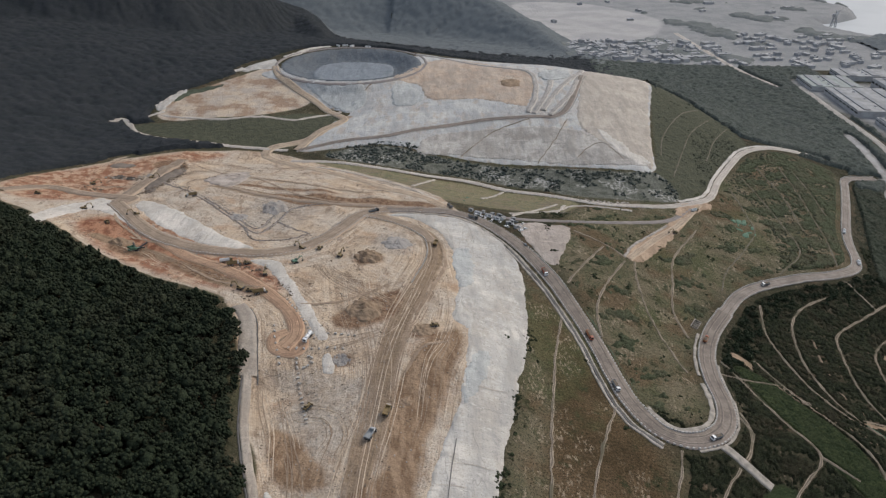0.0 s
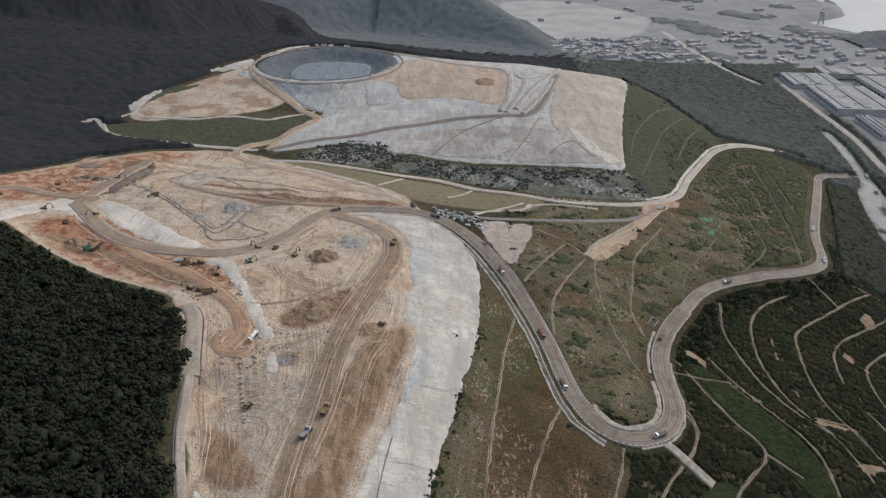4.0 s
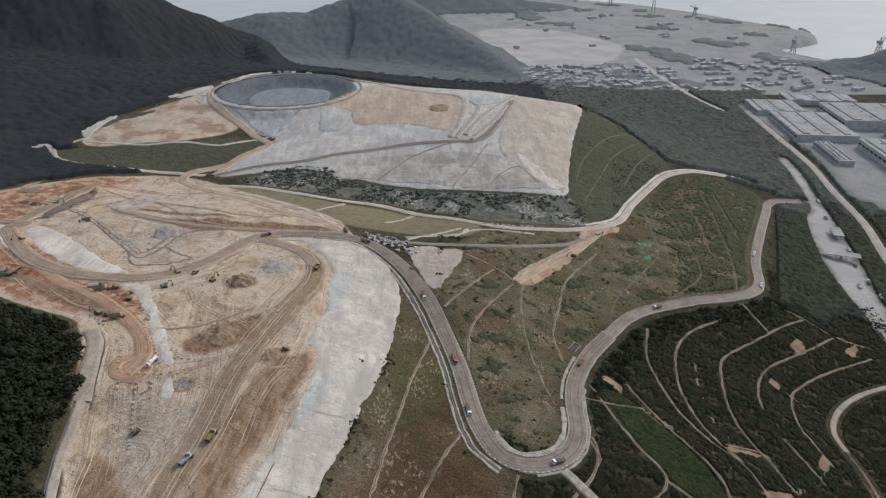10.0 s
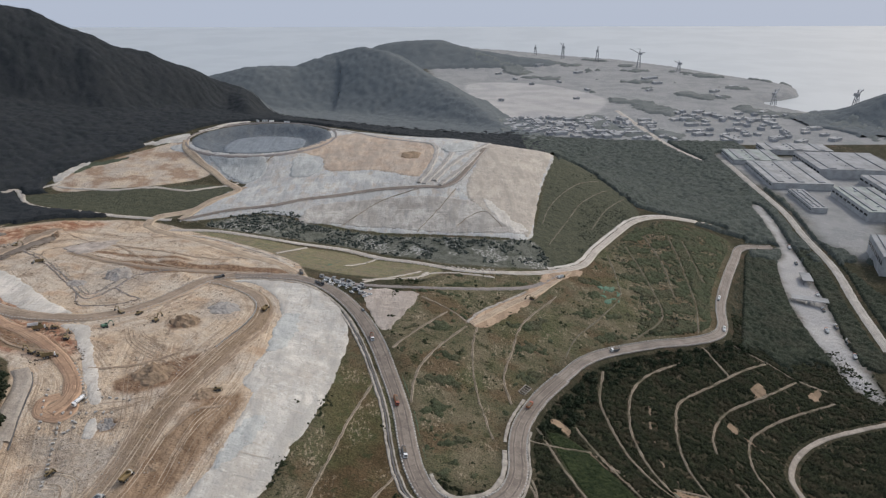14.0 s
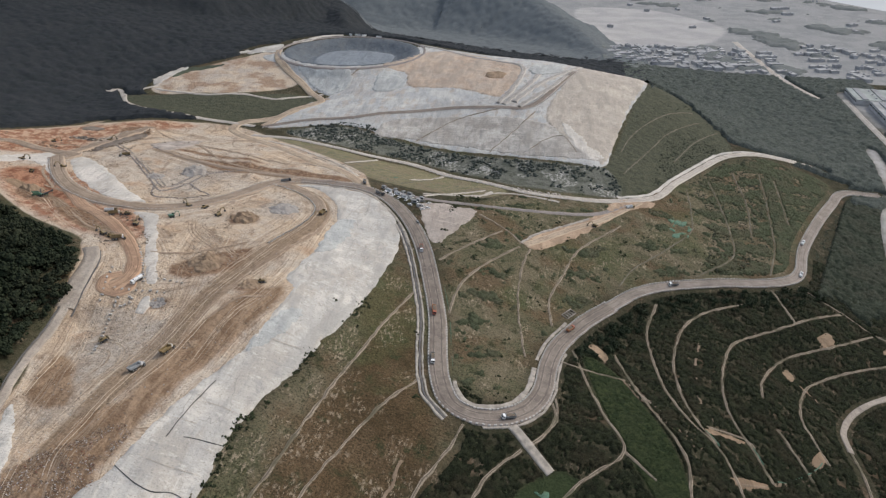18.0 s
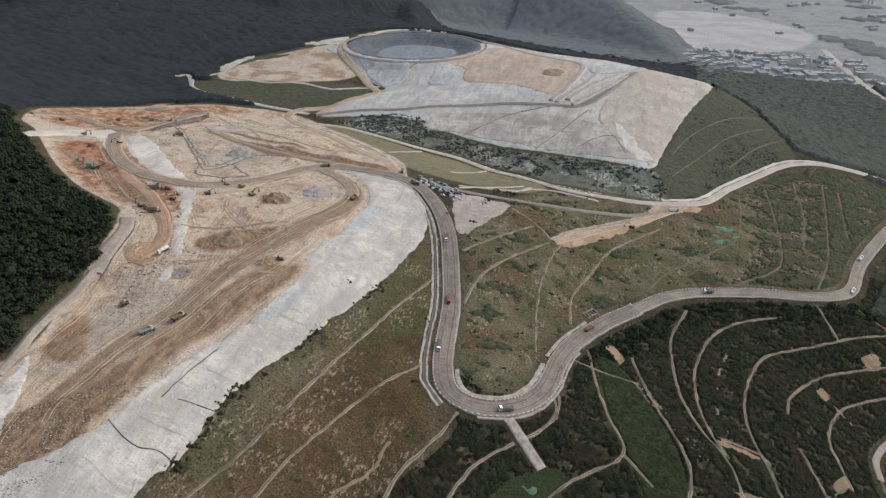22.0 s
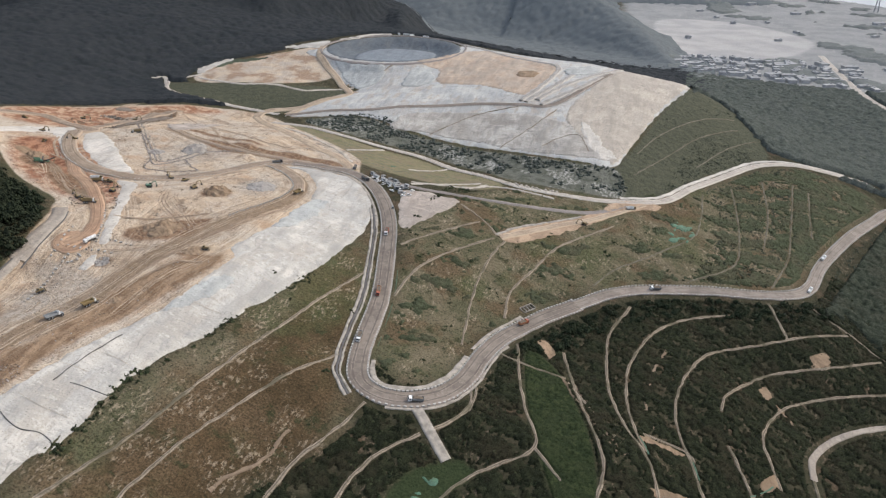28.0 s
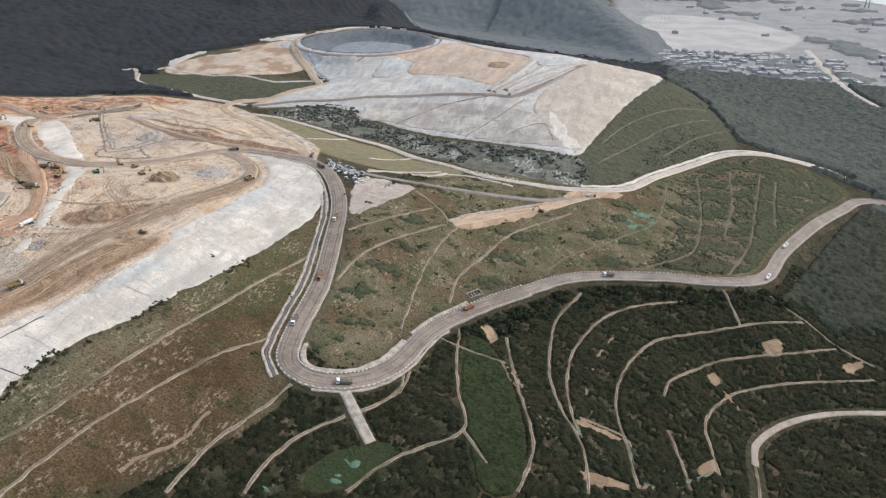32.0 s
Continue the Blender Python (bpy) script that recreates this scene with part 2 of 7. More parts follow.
SPUR = [(290, 540), (384, 578), (415, 640), (480, 790), (505, 860), (430, 855), (370, 815), (310, 730), (250, 655), (270, 560)]

RED_CORE = [(-278, 483), (-280, 507), (-255, 504), (-209, 476), (-171, 448), (-165, 418), (-198, 436), (-238, 458)]
BERM = [(3, 469), (8, 397), (3, 354), (-4, 333), (-8, 305), (-11, 277), (-14, 240)]
BUSH_TONGUE = [(-116, 744), (-108, 764), (-71, 773), (-31, 768), (-21, 753), (-56, 738), (-99, 734)]
DRY_SLOPE = [(66, 400), (64, 340), (60, 300), (52, 250), (48, 150), (140, 150), (132, 230), (124, 290), (112, 330), (92, 390), (78, 420)]
DITCH_TRAIL = [(233, 384), (246, 371), (261, 352), (275, 338), (281, 331)]
RED_FAN = [(-259, 470), (-217, 456), (-164, 417), (-123, 398)]
UPPER_TRACK = [(-204, 598), (-158, 578), (-108, 571), (-63, 571), (-18, 566)]
SCARPS = [
    [(-66, 446), (-58, 464), (-46, 462), (-44, 450), (-54, 444)],
    [(-245, 452), (-238, 470), (-222, 462), (-205, 446), (-215, 440)],
    [(-300, 690), (-275, 700), (-262, 672), (-282, 660)],
    [(-200, 606), (-150, 592), (-100, 590), (-100, 595), (-150, 600), (-198, 613)],
    [(-22, 358), (-14, 372), (-3, 366), (-6, 354)],
    [(-68, 330), (-62, 341), (-53, 338), (-54, 329)],
    [(-185, 424), (-200, 440), (-180, 440), (-150, 418), (-160, 410)],
]

# ---- landform: heights of the main benches, crests, toes, roads and hills ----
FORMS = {
    "tipping platform": [(-72, 353, 125), (-35, 376, 122), (9, 375, 120), (13, 423, 118), (-82, 324, 119), (-11, 283, 117), (-79, 233, 120), (-55, 259, 122), (0, 258, 119), (-100, 298, 115), (-60, 180, 120), (0, 205, 116), (-95, 140, 120)],
    "upper loop": [(-123, 419, 129), (-119, 438, 128), (-142, 460, 126), (-84, 550, 114), (3, 578, 108), (-30, 500, 117), (-190, 520, 124), (-221, 590, 122), (-277, 547, 124), (-255, 523, 128), (-130, 600, 118), (-237, 455, 130), (-346, 642, 114), (-24, 643, 102), (-150, 540, 118), (-320, 600, 116)],
    "liner crest": [(15, 370, 121), (20, 340, 119), (10, 300, 118), (0, 270, 119)],
    "liner toe": [(43, 339, 107), (62, 472, 99), (30, 238, 107), (47, 250, 104), (41, 295, 105), (25, 205, 106), (66, 420, 99), (10, 160, 106)],
    "grass flank": [(85, 419, 95), (105, 330, 87), (88, 303, 95), (68, 274, 98), (108, 281, 87), (97, 321, 90), (80, 230, 90), (60, 180, 92)],
    "hairpin": [(131, 330, 85), (165, 304, 79), (136, 297, 84), (174, 296, 75), (187, 291, 67), (136, 340, 83), (156, 276, 74), (169, 285, 72), (120, 250, 78), (140, 200, 66)],
    "lower road": [(166, 380, 74), (198, 379, 70), (187, 434, 67), (240, 508, 62), (300, 540, 54), (384, 573, 43), (450, 690, 34), (516, 843, 25)],
    "middle slope": [(96, 468, 99), (159, 519, 85), (133, 530, 94), (243, 651, 77), (59, 678, 79), (131, 694, 85), (286, 610, 68), (307, 563, 57), (306, 655, 62), (60, 580, 101), (150, 610, 88)],
    "shrub slope": [(219, 405, 62), (215, 360, 66), (205, 317, 69), (248, 390, 55), (229, 310, 64), (280, 360, 49), (307, 364, 40), (283, 344, 54), (310, 334, 38), (333, 431, 40), (345, 389, 33), (312, 467, 42), (250, 230, 50), (330, 230, 28)],
    "lower slope": [(360, 461, 24), (399, 505, 28), (390, 429, 12), (433, 476, 8), (470, 560, 10), (420, 330, 8), (500, 420, 5), (430, 200, 6)],
    "ridge road": [(368, 823, 66), (370, 781, 60), (430, 850, 58), (515, 903, 33), (420, 740, 52), (330, 760, 66)],
    "lowland": [(614, 992, 19), (574, 868, 15), (556, 733, 6), (680, 1331, 14), (641, 1359, 14), (913, 1619, 11), (541, 592, 6), (760, 900, 10), (1000, 1200, 10), (820, 600, 8), (560, 1180, 16), (450, 1250, 22), (480, 1050, 32), (700, 300, 6)],
    "far cell": [(230, 714, 90), (-23, 757, 96), (-28, 779, 105), (118, 834, 114), (129, 977, 124), (233, 1005, 117), (293, 1010, 109), (300, 850, 92), (160, 1050, 122), (40, 930, 124), (0, 850, 112), (380, 960, 72), (330, 1100, 70)],
    "basin surround": [(-145, 886, 104), (-130, 936, 124), (-231, 1019, 129), (-32, 1059, 129), (-157, 1150, 130), (-40, 960, 122), (-250, 1090, 132), (-60, 1130, 126)],
    "west field": [(-349, 846, 112), (-378, 813, 109), (-290, 733, 108), (-223, 731, 95), (-260, 900, 116), (-230, 827, 112), (-140, 822, 104), (-180, 780, 97), (-330, 940, 124), (-400, 720, 112), (-110, 740, 97)],
    "wooded bank": [(-125, 350, 131), (-188, 394, 137), (-260, 420, 152), (-150, 290, 142), (-135, 220, 140), (-230, 260, 168), (-330, 400, 175), (-320, 180, 188), (-180, 100, 150), (-400, 560, 140)],
    "outer land": [(-500, 800, 150), (-460, 950, 160), (-700, 1300, 180), (-700, 500, 200), (300, 1512, 30), (300, 1800, 20), (-200, 1500, 70), (700, 2000, 12), (1200, 1500, 12), (0, -300, 90), (400, -100, 20), (800, -300, 5), (-500, -300, 160), (1500, 600, 8), (0, 2600, 14), (150, 1250, 60)],
}
CONTROL = np.array([p for line in FORMS.values() for p in line], float)


def spline_weights(points, smooth=0.02):
    xy, z = points[:, :2] / 100, points[:, 2]
    d2 = ((xy[:, None] - xy[None]) ** 2).sum(2)
    k = 0.5 * d2 * np.log(d2 + 1e-9) + smooth * np.eye(len(xy))
    p = np.c_[np.ones(len(xy)), xy]
    a = np.block([[k, p], [p.T, np.zeros((3, 3))]])
    return np.linalg.solve(a, np.r_[z, 0, 0, 0])


WEIGHTS = spline_weights(CONTROL)
LAND_EDGE = np.array([(-900, -900), (900, -900), (900, 700), (1300, 1250), (1500, 1650), (1250, 1830), (1098, 1850), (1045, 1960), (1060, 2060), (1130, 2090), (1210, 2150), (1270, 2300), (1150, 2520), (1030, 2770), (870, 3000), (660, 3150), (430, 3370), (200, 3500), (-60, 3350), (-180, 3000), (-250, 2600), (-330, 2350), (-500, 2200), (-900, 2100), (-1500, 1600), (-1600, 0)], float)
# ridges: x, y, height, half width
RIDGES = [
    [(-1150, 1050, 420, 330), (-800, 1150, 380, 300), (-484, 1250, 268, 230), (-378, 1350, 200, 170), (-300, 1480, 140, 120), (-225, 1290, 128, 70)],
    [(-900, 700, 300, 260), (-640, 560, 240, 190), (-560, 420, 235, 170)],
    [(-470, 1950, 95, 170), (-394, 1900, 116, 180), (-348, 1900, 124, 180), (-255, 1930, 116, 190), (-154, 1980, 146, 210), (-91, 1980, 163, 210), (-12, 1930, 157, 200), (94, 1840, 106, 170), (190, 1690, 68, 120), (262, 1560, 36, 70)],
    [(-60, 2850, 90, 200), (124, 2850, 104, 220), (260, 2800, 68, 180), (480, 2780, 38, 160)],
    [(1040, 1700, 14, 60), (1105, 1700, 34, 90), (1190, 1700, 72, 140), (1420, 1680, 150, 240)],
]


def soft(a, b, x):
    u = np.clip((x - a) / (b - a), 0, 1)
    return u * u * (3 - 2 * u)


def line_distance(x, y, line, closed=False):
    """Distance to a line, the share along its nearest stretch, and that stretch's number."""
    best, part, at = np.full(x.shape, 1e9), np.zeros(x.shape), np.zeros(x.shape, int)
    pts = [p[:2] for p in line]
    pairs = list(zip(pts, pts[1:] + pts[:1])) if closed else list(zip(pts, pts[1:]))
    for i, ((ax, ay), (bx, by)) in enumerate(pairs):
        dx, dy = bx - ax, by - ay
        u = np.clip(((x - ax) * dx + (y - ay) * dy) / (dx * dx + dy * dy + 1e-9), 0, 1)
        d = np.hypot(x - ax - u * dx, y - ay - u * dy)
        m = d < best
        best, part, at = np.where(m, d, best), np.where(m, u, part), np.where(m, i, at)
    return best, part, at


def inside(x, y, ring):
    c = np.zeros(x.shape, bool)
    for (ax, ay), (bx, by) in zip(ring, list(ring[1:]) + [ring[0]]):
        if ay != by:
            c ^= ((ay > y) != (by > y)) & (x < (bx - ax) * (y - ay) / (by - ay) + ax)
    return c


def signed(x, y, ring, reach=42.0):
    """Distance to a closed outline: above zero inside, below outside."""
    ring = [tuple(p) for p in ring]
    rx, ry = zip(*ring)
    out = np.full(x.shape, -reach)
    near = np.where((x > min(rx) - reach) & (x < max(rx) + reach) & (y > min(ry) - reach) & (y < max(ry) + reach))[0]
    if len(near):
        d = np.minimum(line_distance(x[near], y[near], ring, True)[0], reach)
        out[near] = np.where(inside(x[near], y[near], ring), d, -d)
    return out


def waves(x, y, size, seed, octaves=4):
    """Smooth unevenness between -1 and 1."""
    rng, out, amp = random.Random(seed), 0, 1
    for _ in range(octaves):
        for _ in range(3):
            a, f = rng.uniform(0, 6.283), rng.uniform(0, 6.283)
            s = size * rng.uniform(0.7, 1.4)
            out = out + amp / 3 * np.sin((x * np.cos(a) + y * np.sin(a)) / s * 6.283 + f + 0.8 * np.sin((y * np.cos(a) - x * np.sin(a)) / s * 4))
        size, amp = size / 2.1, amp / 2
    return out / 1.6


BASIN = (-133, 1036, 99, 97)  # middle and half lengths of the lined basin
MOUNDS = [(-55, 456, 2, 14), (-145, 555, 2, 17), (-50, 385, 2, 15), (-60, 335, -2.5, 6), (-110, 590, 3, 16), (-60, 592, 3, 16), (-20, 590, 2.5, 13), (-236, 462, 2, 12), (-216, 446, 3, 10), (-190, 430, 3, 10), (-285, 668, 3, 12), (-268, 690, 2.5, 10), (-30, 205, 2, 12), (-95, 560, 2, 9), (-330, 600, 3, 9)]  # heaps and pits: x, y, height, radius


def height(x, y):
    x, y = np.asarray(x, float), np.asarray(y, float)
    shape, x, y = x.shape, x.ravel(), y.ravel()
    z = np.empty(len(x))
    for i in range(0, len(x), 20000):
        px, py = x[i:i + 20000] / 100, y[i:i + 20000] / 100
        d2 = (px[:, None] - CONTROL[:, 0] / 100) ** 2 + (py[:, None] - CONTROL[:, 1] / 100) ** 2
        z[i:i + 20000] = (0.5 * d2 * np.log(d2 + 1e-9)) @ WEIGHTS[:-3] + WEIGHTS[-3] + WEIGHTS[-2] * px + WEIGHTS[-1] * py
    far = soft(0, 500, np.maximum(np.maximum(y - 1500, x - 750), np.maximum(-600 - x, -400 - y)))
    z = np.clip(z * (1 - far) + 12 * far, 4, 240)
    for ridge in RIDGES:
        d, u, i = line_distance(x, y, ridge)
        r = np.array(ridge)
        j = np.minimum(i + 1, len(r) - 1)
        top, wide = r[i, 2] * (1 - u) + r[j, 2] * u, r[i, 3] * (1 - u) + r[j, 3] * u
        hill = top * np.exp(-(d / wide) ** 1.7 * 1.3) + 0.05 * top * waves(x, y, 210, 5) * np.exp(-(d / wide) ** 2)
        k = 6.0
        z = np.maximum(z, hill) + k * np.log1p(np.exp(-np.abs(z - hill) / k))
    bx, by, ba, bb = BASIN
    e = np.hypot((x - bx) / ba, (y - by) / bb)
    z = np.where(e < 1.25, z * (1 - soft(1.25, 1.02, e)) + 129 * soft(1.25, 1.02, e), z)
    z = z - 13 * soft(1.0, 0.66, e)
    for mx, my, mh, mr in MOUNDS:
        q = ((x - mx) ** 2 + (y - my) ** 2) / mr ** 2
        z = np.where(q < 9, z + mh * np.exp(-q * 1.6) * (1 + 0.3 * waves(x, y, mr * 0.9, 3, 2)), z)
    coast = signed(x, y, LAND_EDGE)
    z = z * soft(-40, 25, coast) - 12 * (1 - soft(-40, 25, coast))
    return z.reshape(shape)

# ---- materials ----
class Nodes:
    """A small writer of node materials; positions are in metres of the world."""

    def __init__(self, name, rough=0.9, metal=0.0, gloss=0.25):
        self.m = bpy.data.materials.new(name)
        self.m.use_nodes = True
        self.t = self.m.node_tree
        self.b = self.t.nodes["Principled BSDF"]
        self.b.inputs["Roughness"].default_value = rough
        self.b.inputs["Metallic"].default_value = metal
        self.b.inputs["Specular IOR Level"].default_value = gloss
        self.geo = self.t.nodes.new("ShaderNodeNewGeometry")

    def put(self, value, socket):
        if isinstance(value, bpy.types.NodeSocket):
            self.t.links.new(value, socket)
        else:
            socket.default_value = (*value, 1) if isinstance(value, tuple) and len(value) == 3 and socket.type == "RGBA" else value

    def noise(self, size, detail=4.0, rough=0.6, stretch=None, twist=0.0, seed=0.0):
        pos = self.geo.outputs["Position"]
        m = self.t.nodes.new("ShaderNodeMapping")
        self.t.links.new(pos, m.inputs["Vector"])
        m.inputs["Location"].default_value = (seed, seed * 1.7, 0)
        s = stretch or (1, 1, 1)
        m.inputs["Scale"].default_value = tuple(v / size for v in s)
        m.inputs["Rotation"].default_value = (0, 0, radians(twist))
        n = self.t.nodes.new("ShaderNodeTexNoise")
        n.inputs["Scale"].default_value, n.inputs["Detail"].default_value, n.inputs["Roughness"].default_value = 1.0, detail, rough
        self.t.links.new(m.outputs["Vector"], n.inputs["Vector"])
        return n.outputs["Fac"]

    def streaks(self, away, along, width, length, seed=0.0):
        """Noise drawn out along a trail, from its two distances."""
        v = self.t.nodes.new("ShaderNodeCombineXYZ")
        self.put(self.math("DIVIDE", away, width), v.inputs[0])
        self.put(self.math("DIVIDE", along, length), v.inputs[1])
        v.inputs[2].default_value = seed
        n = self.t.nodes.new("ShaderNodeTexNoise")
        n.inputs["Scale"].default_value, n.inputs["Detail"].default_value = 1.0, 3.0
        self.t.links.new(v.outputs[0], n.inputs["Vector"])
        return n.outputs["Fac"]

    def speckle(self, size, spread=1.0):
        m = self.t.nodes.new("ShaderNodeMapping")
        m.inputs["Scale"].default_value = (1 / size,) * 3
        self.t.links.new(self.geo.outputs["Position"], m.inputs["Vector"])
        v = self.t.nodes.new("ShaderNodeTexVoronoi")
        v.inputs["Scale"].default_value, v.inputs["Randomness"].default_value = 1.0, spread
        self.t.links.new(m.outputs["Vector"], v.inputs["Vector"])
        return v.outputs["Distance"]

    def attr(self, name):
        n = self.t.nodes.new("ShaderNodeAttribute")
        n.attribute_name = name
        return n.outputs["Fac"]

    def math(self, op, a, b=0.0, c=0.0):
        n = self.t.nodes.new("ShaderNodeMath")
        n.operation = op
        for v, s in zip((a, b, c), n.inputs):
            self.put(v, s)
        return n.outputs[0]

    def ramp(self, fac, a, b, lo=0.0, hi=1.0):
        n = self.t.nodes.new("ShaderNodeMapRange")
        n.interpolation_type = "SMOOTHSTEP"
        for k, v in (("Value", fac), ("From Min", a), ("From Max", b), ("To Min", lo), ("To Max", hi)):
            self.put(v, n.inputs[k])
        return n.outputs["Result"]

    def mix(self, fac, a, b, how="MIX"):
        n = self.t.nodes.new("ShaderNodeMix")
        n.data_type, n.blend_type = "RGBA", how
        self.put(fac, n.inputs[0])
        self.put(a, n.inputs[6])
        self.put(b, n.inputs[7])
        return n.outputs[2]

    def random(self):
        return self.t.nodes.new("ShaderNodeObjectInfo").outputs["Random"]

    def island(self):
        return self.geo.outputs["Random Per Island"]

    def done(self, colour, bump=None, depth=0.3, rough=None):
        self.put(colour, self.b.inputs["Base Color"])
        if rough is not None:
            self.put(rough, self.b.inputs["Roughness"])
        if bump is not None:
            n = self.t.nodes.new("ShaderNodeBump")
            n.inputs["Distance"].default_value, n.inputs["Strength"].default_value = depth, 1.0
            self.put(bump, n.inputs["Height"])
            self.t.links.new(n.outputs["Normal"], self.b.inputs["Normal"])
        return self.m


def plain(name, colour, rough=0.6, metal=0.0, size=3.0, vary=0.25):
    """Paint or metal with faint dirt at two scales."""
    n = Nodes(name, rough, metal)
    dark = tuple(c * (1 - vary) for c in colour)
    c = n.mix(n.ramp(n.noise(size), 0.35, 0.7), colour, dark)
    c = n.mix(n.ramp(n.noise(size / 9, 2), 0.55, 0.8, 0, 0.5), c, tuple(v * 0.7 + 0.03 for v in dark))
    return n.done(c)


def make_ground():
    n = Nodes("ground_cover", 0.95, 0.0, 0.06)
    big, mid, small, grain = n.noise(120, 3), n.noise(22, 5), n.noise(6, 5), n.noise(1.6, 4, 0.7)
    edge = n.math("MULTIPLY", n.math("SUBTRACT", mid, 0.5), 10.0)
    # scrub and grass; grass and lawn raised slightly, haze put into their colour
    grass = n.mix(n.ramp(mid, 0.38, 0.62), (0.098, 0.094, 0.055), (0.158, 0.134, 0.088))
    dry = n.mix(n.ramp(mid, 0.36, 0.64), (0.062, 0.042, 0.022), (0.092, 0.061, 0.033))
    dry = n.mix(n.ramp(n.noise(34, 4, 0.6, seed=52), 0.52, 0.66, 0, 0.7), dry, (0.062, 0.062, 0.028))
    grass = n.mix(n.ramp(n.math("ADD", n.attr("dry_grass"), n.math("MULTIPLY", edge, 1.6)), -9.0, 9.0), grass, dry)
    grass = n.mix(n.ramp(n.noise(48, 5, 0.65, seed=9), 0.47, 0.6, 0, 0.8), grass, (0.112, 0.076, 0.044))
    grass = n.mix(n.ramp(n.noise(11, 5, 0.7, seed=12), 0.54, 0.66, 0, 0.85), grass, (0.036, 0.043, 0.020))
    grass = n.mix(n.ramp(n.noise(70, 3, seed=14), 0.5, 0.66, 0, 0.55), grass, (0.070, 0.084, 0.036))
    flecks = n.math("MULTIPLY", n.ramp(n.noise(24, 3, seed=4), 0.49, 0.58), n.ramp(n.noise(1.9, 4, 0.75, (1, 0.45, 1), 20, 15), 0.53, 0.60))
    grass = n.mix(n.math("MULTIPLY", flecks, 0.7), grass, (0.34, 0.275, 0.20))
    tuft = n.noise(1.1, 5, 0.8, seed=31)
    grass = n.mix(n.ramp(tuft, 0.5, 0.6, 0, 0.85), grass, (0.026, 0.024, 0.013))
    grass = n.mix(n.ramp(tuft, 0.46, 0.37, 0, 0.5), grass, (0.165, 0.122, 0.070))
    lawn = n.mix(n.ramp(small, 0.3, 0.7), (0.145, 0.140, 0.080), (0.215, 0.185, 0.115))
    lawn = n.mix(n.ramp(n.noise(30, 4, seed=16), 0.48, 0.62, 0, 0.7), lawn, (0.19, 0.155, 0.105))
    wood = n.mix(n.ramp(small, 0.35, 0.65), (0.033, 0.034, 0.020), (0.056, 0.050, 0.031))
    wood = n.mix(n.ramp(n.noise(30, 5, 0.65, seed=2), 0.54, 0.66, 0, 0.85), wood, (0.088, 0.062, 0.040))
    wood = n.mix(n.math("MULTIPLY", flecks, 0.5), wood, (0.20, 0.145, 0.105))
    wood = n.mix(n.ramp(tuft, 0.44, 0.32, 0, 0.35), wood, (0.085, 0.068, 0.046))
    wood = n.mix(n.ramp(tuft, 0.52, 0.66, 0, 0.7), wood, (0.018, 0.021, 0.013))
    green = n.mix(n.ramp(small, 0.35, 0.65), (0.060, 0.063, 0.043), (0.086, 0.086, 0.058))
    green = n.mix(n.ramp(tuft, 0.5, 0.64, 0, 0.6), green, (0.040, 0.046, 0.031))
    deep = n.mix(n.ramp(tuft, 0.45, 0.6), (0.036, 0.048, 0.022), (0.022, 0.030, 0.014))
    # tipped soil and rubble
    away, along_it = n.attr("trail_away"), n.attr("trail_along")
    worked = n.math("MULTIPLY", n.ramp(n.noise(45, 4, seed=41), 0.40, 0.54), n.ramp(n.math("ABSOLUTE", away), 14.0, 60.0, 1.0, 0.25))
    near_trail = n.ramp(n.math("ABSOLUTE", away), 6.0, 42.0, 1.0, 0.3)
    soil = n.mix(n.ramp(mid, 0.36, 0.62), (0.515, 0.396, 0.278), (0.422, 0.332, 0.240))
    soil = n.mix(n.ramp(n.noise(75, 5, 0.6, seed=7), 0.44, 0.56, 0, 0.85), soil, (0.425, 0.366, 0.296))
    soil = n.mix(n.ramp(n.noise(40, 5, 0.62, seed=3), 0.53, 0.64, 0, 0.75), soil, (0.37, 0.250, 0.160))
    soil = n.mix(n.ramp(n.noise(26, 5, 0.65, seed=18), 0.55, 0.65, 0, 0.75), soil, (0.235, 0.172, 0.120))
    soil = n.mix(n.math("MULTIPLY", near_trail, n.ramp(n.streaks(away, along_it, 5.0, 55.0), 0.5, 0.64, 0, 0.5)), soil, (0.325, 0.245, 0.172))
    soil = n.mix(n.math("MULTIPLY", near_trail, n.ramp(n.streaks(away, along_it, 3.2, 70.0, 33.0), 0.52, 0.66, 0, 0.45)), soil, (0.60, 0.505, 0.395))
    soil = n.mix(n.math("MULTIPLY", worked, n.ramp(n.streaks(away, along_it, 1.3, 48.0, 4.0), 0.54, 0.66, 0, 0.45)), soil, (0.235, 0.172, 0.118))
    soil = n.mix(n.math("MULTIPLY", worked, n.ramp(n.streaks(away, along_it, 1.7, 55.0, 9.0), 0.56, 0.68, 0, 0.4)), soil, (0.62, 0.52, 0.40))
    ruts = n.streaks(away, along_it, 0.9, 80.0, 14.0)
    soil = n.mix(n.math("MULTIPLY", worked, n.ramp(ruts, 0.57, 0.63, 0, 0.55)), soil, (0.185, 0.130, 0.086))
    soil = n.mix(n.math("MULTIPLY", worked, n.ramp(ruts, 0.42, 0.36, 0, 0.4)), soil, (0.62, 0.53, 0.42))
    swirl = n.noise(7.0, 5, 0.7, (1, 0.28, 1), 35, 44)
    soil = n.mix(n.ramp(swirl, 0.56, 0.62, 0, 0.6), soil, (0.22, 0.158, 0.108))
    clod = n.noise(0.9, 5, 0.75, seed=47)
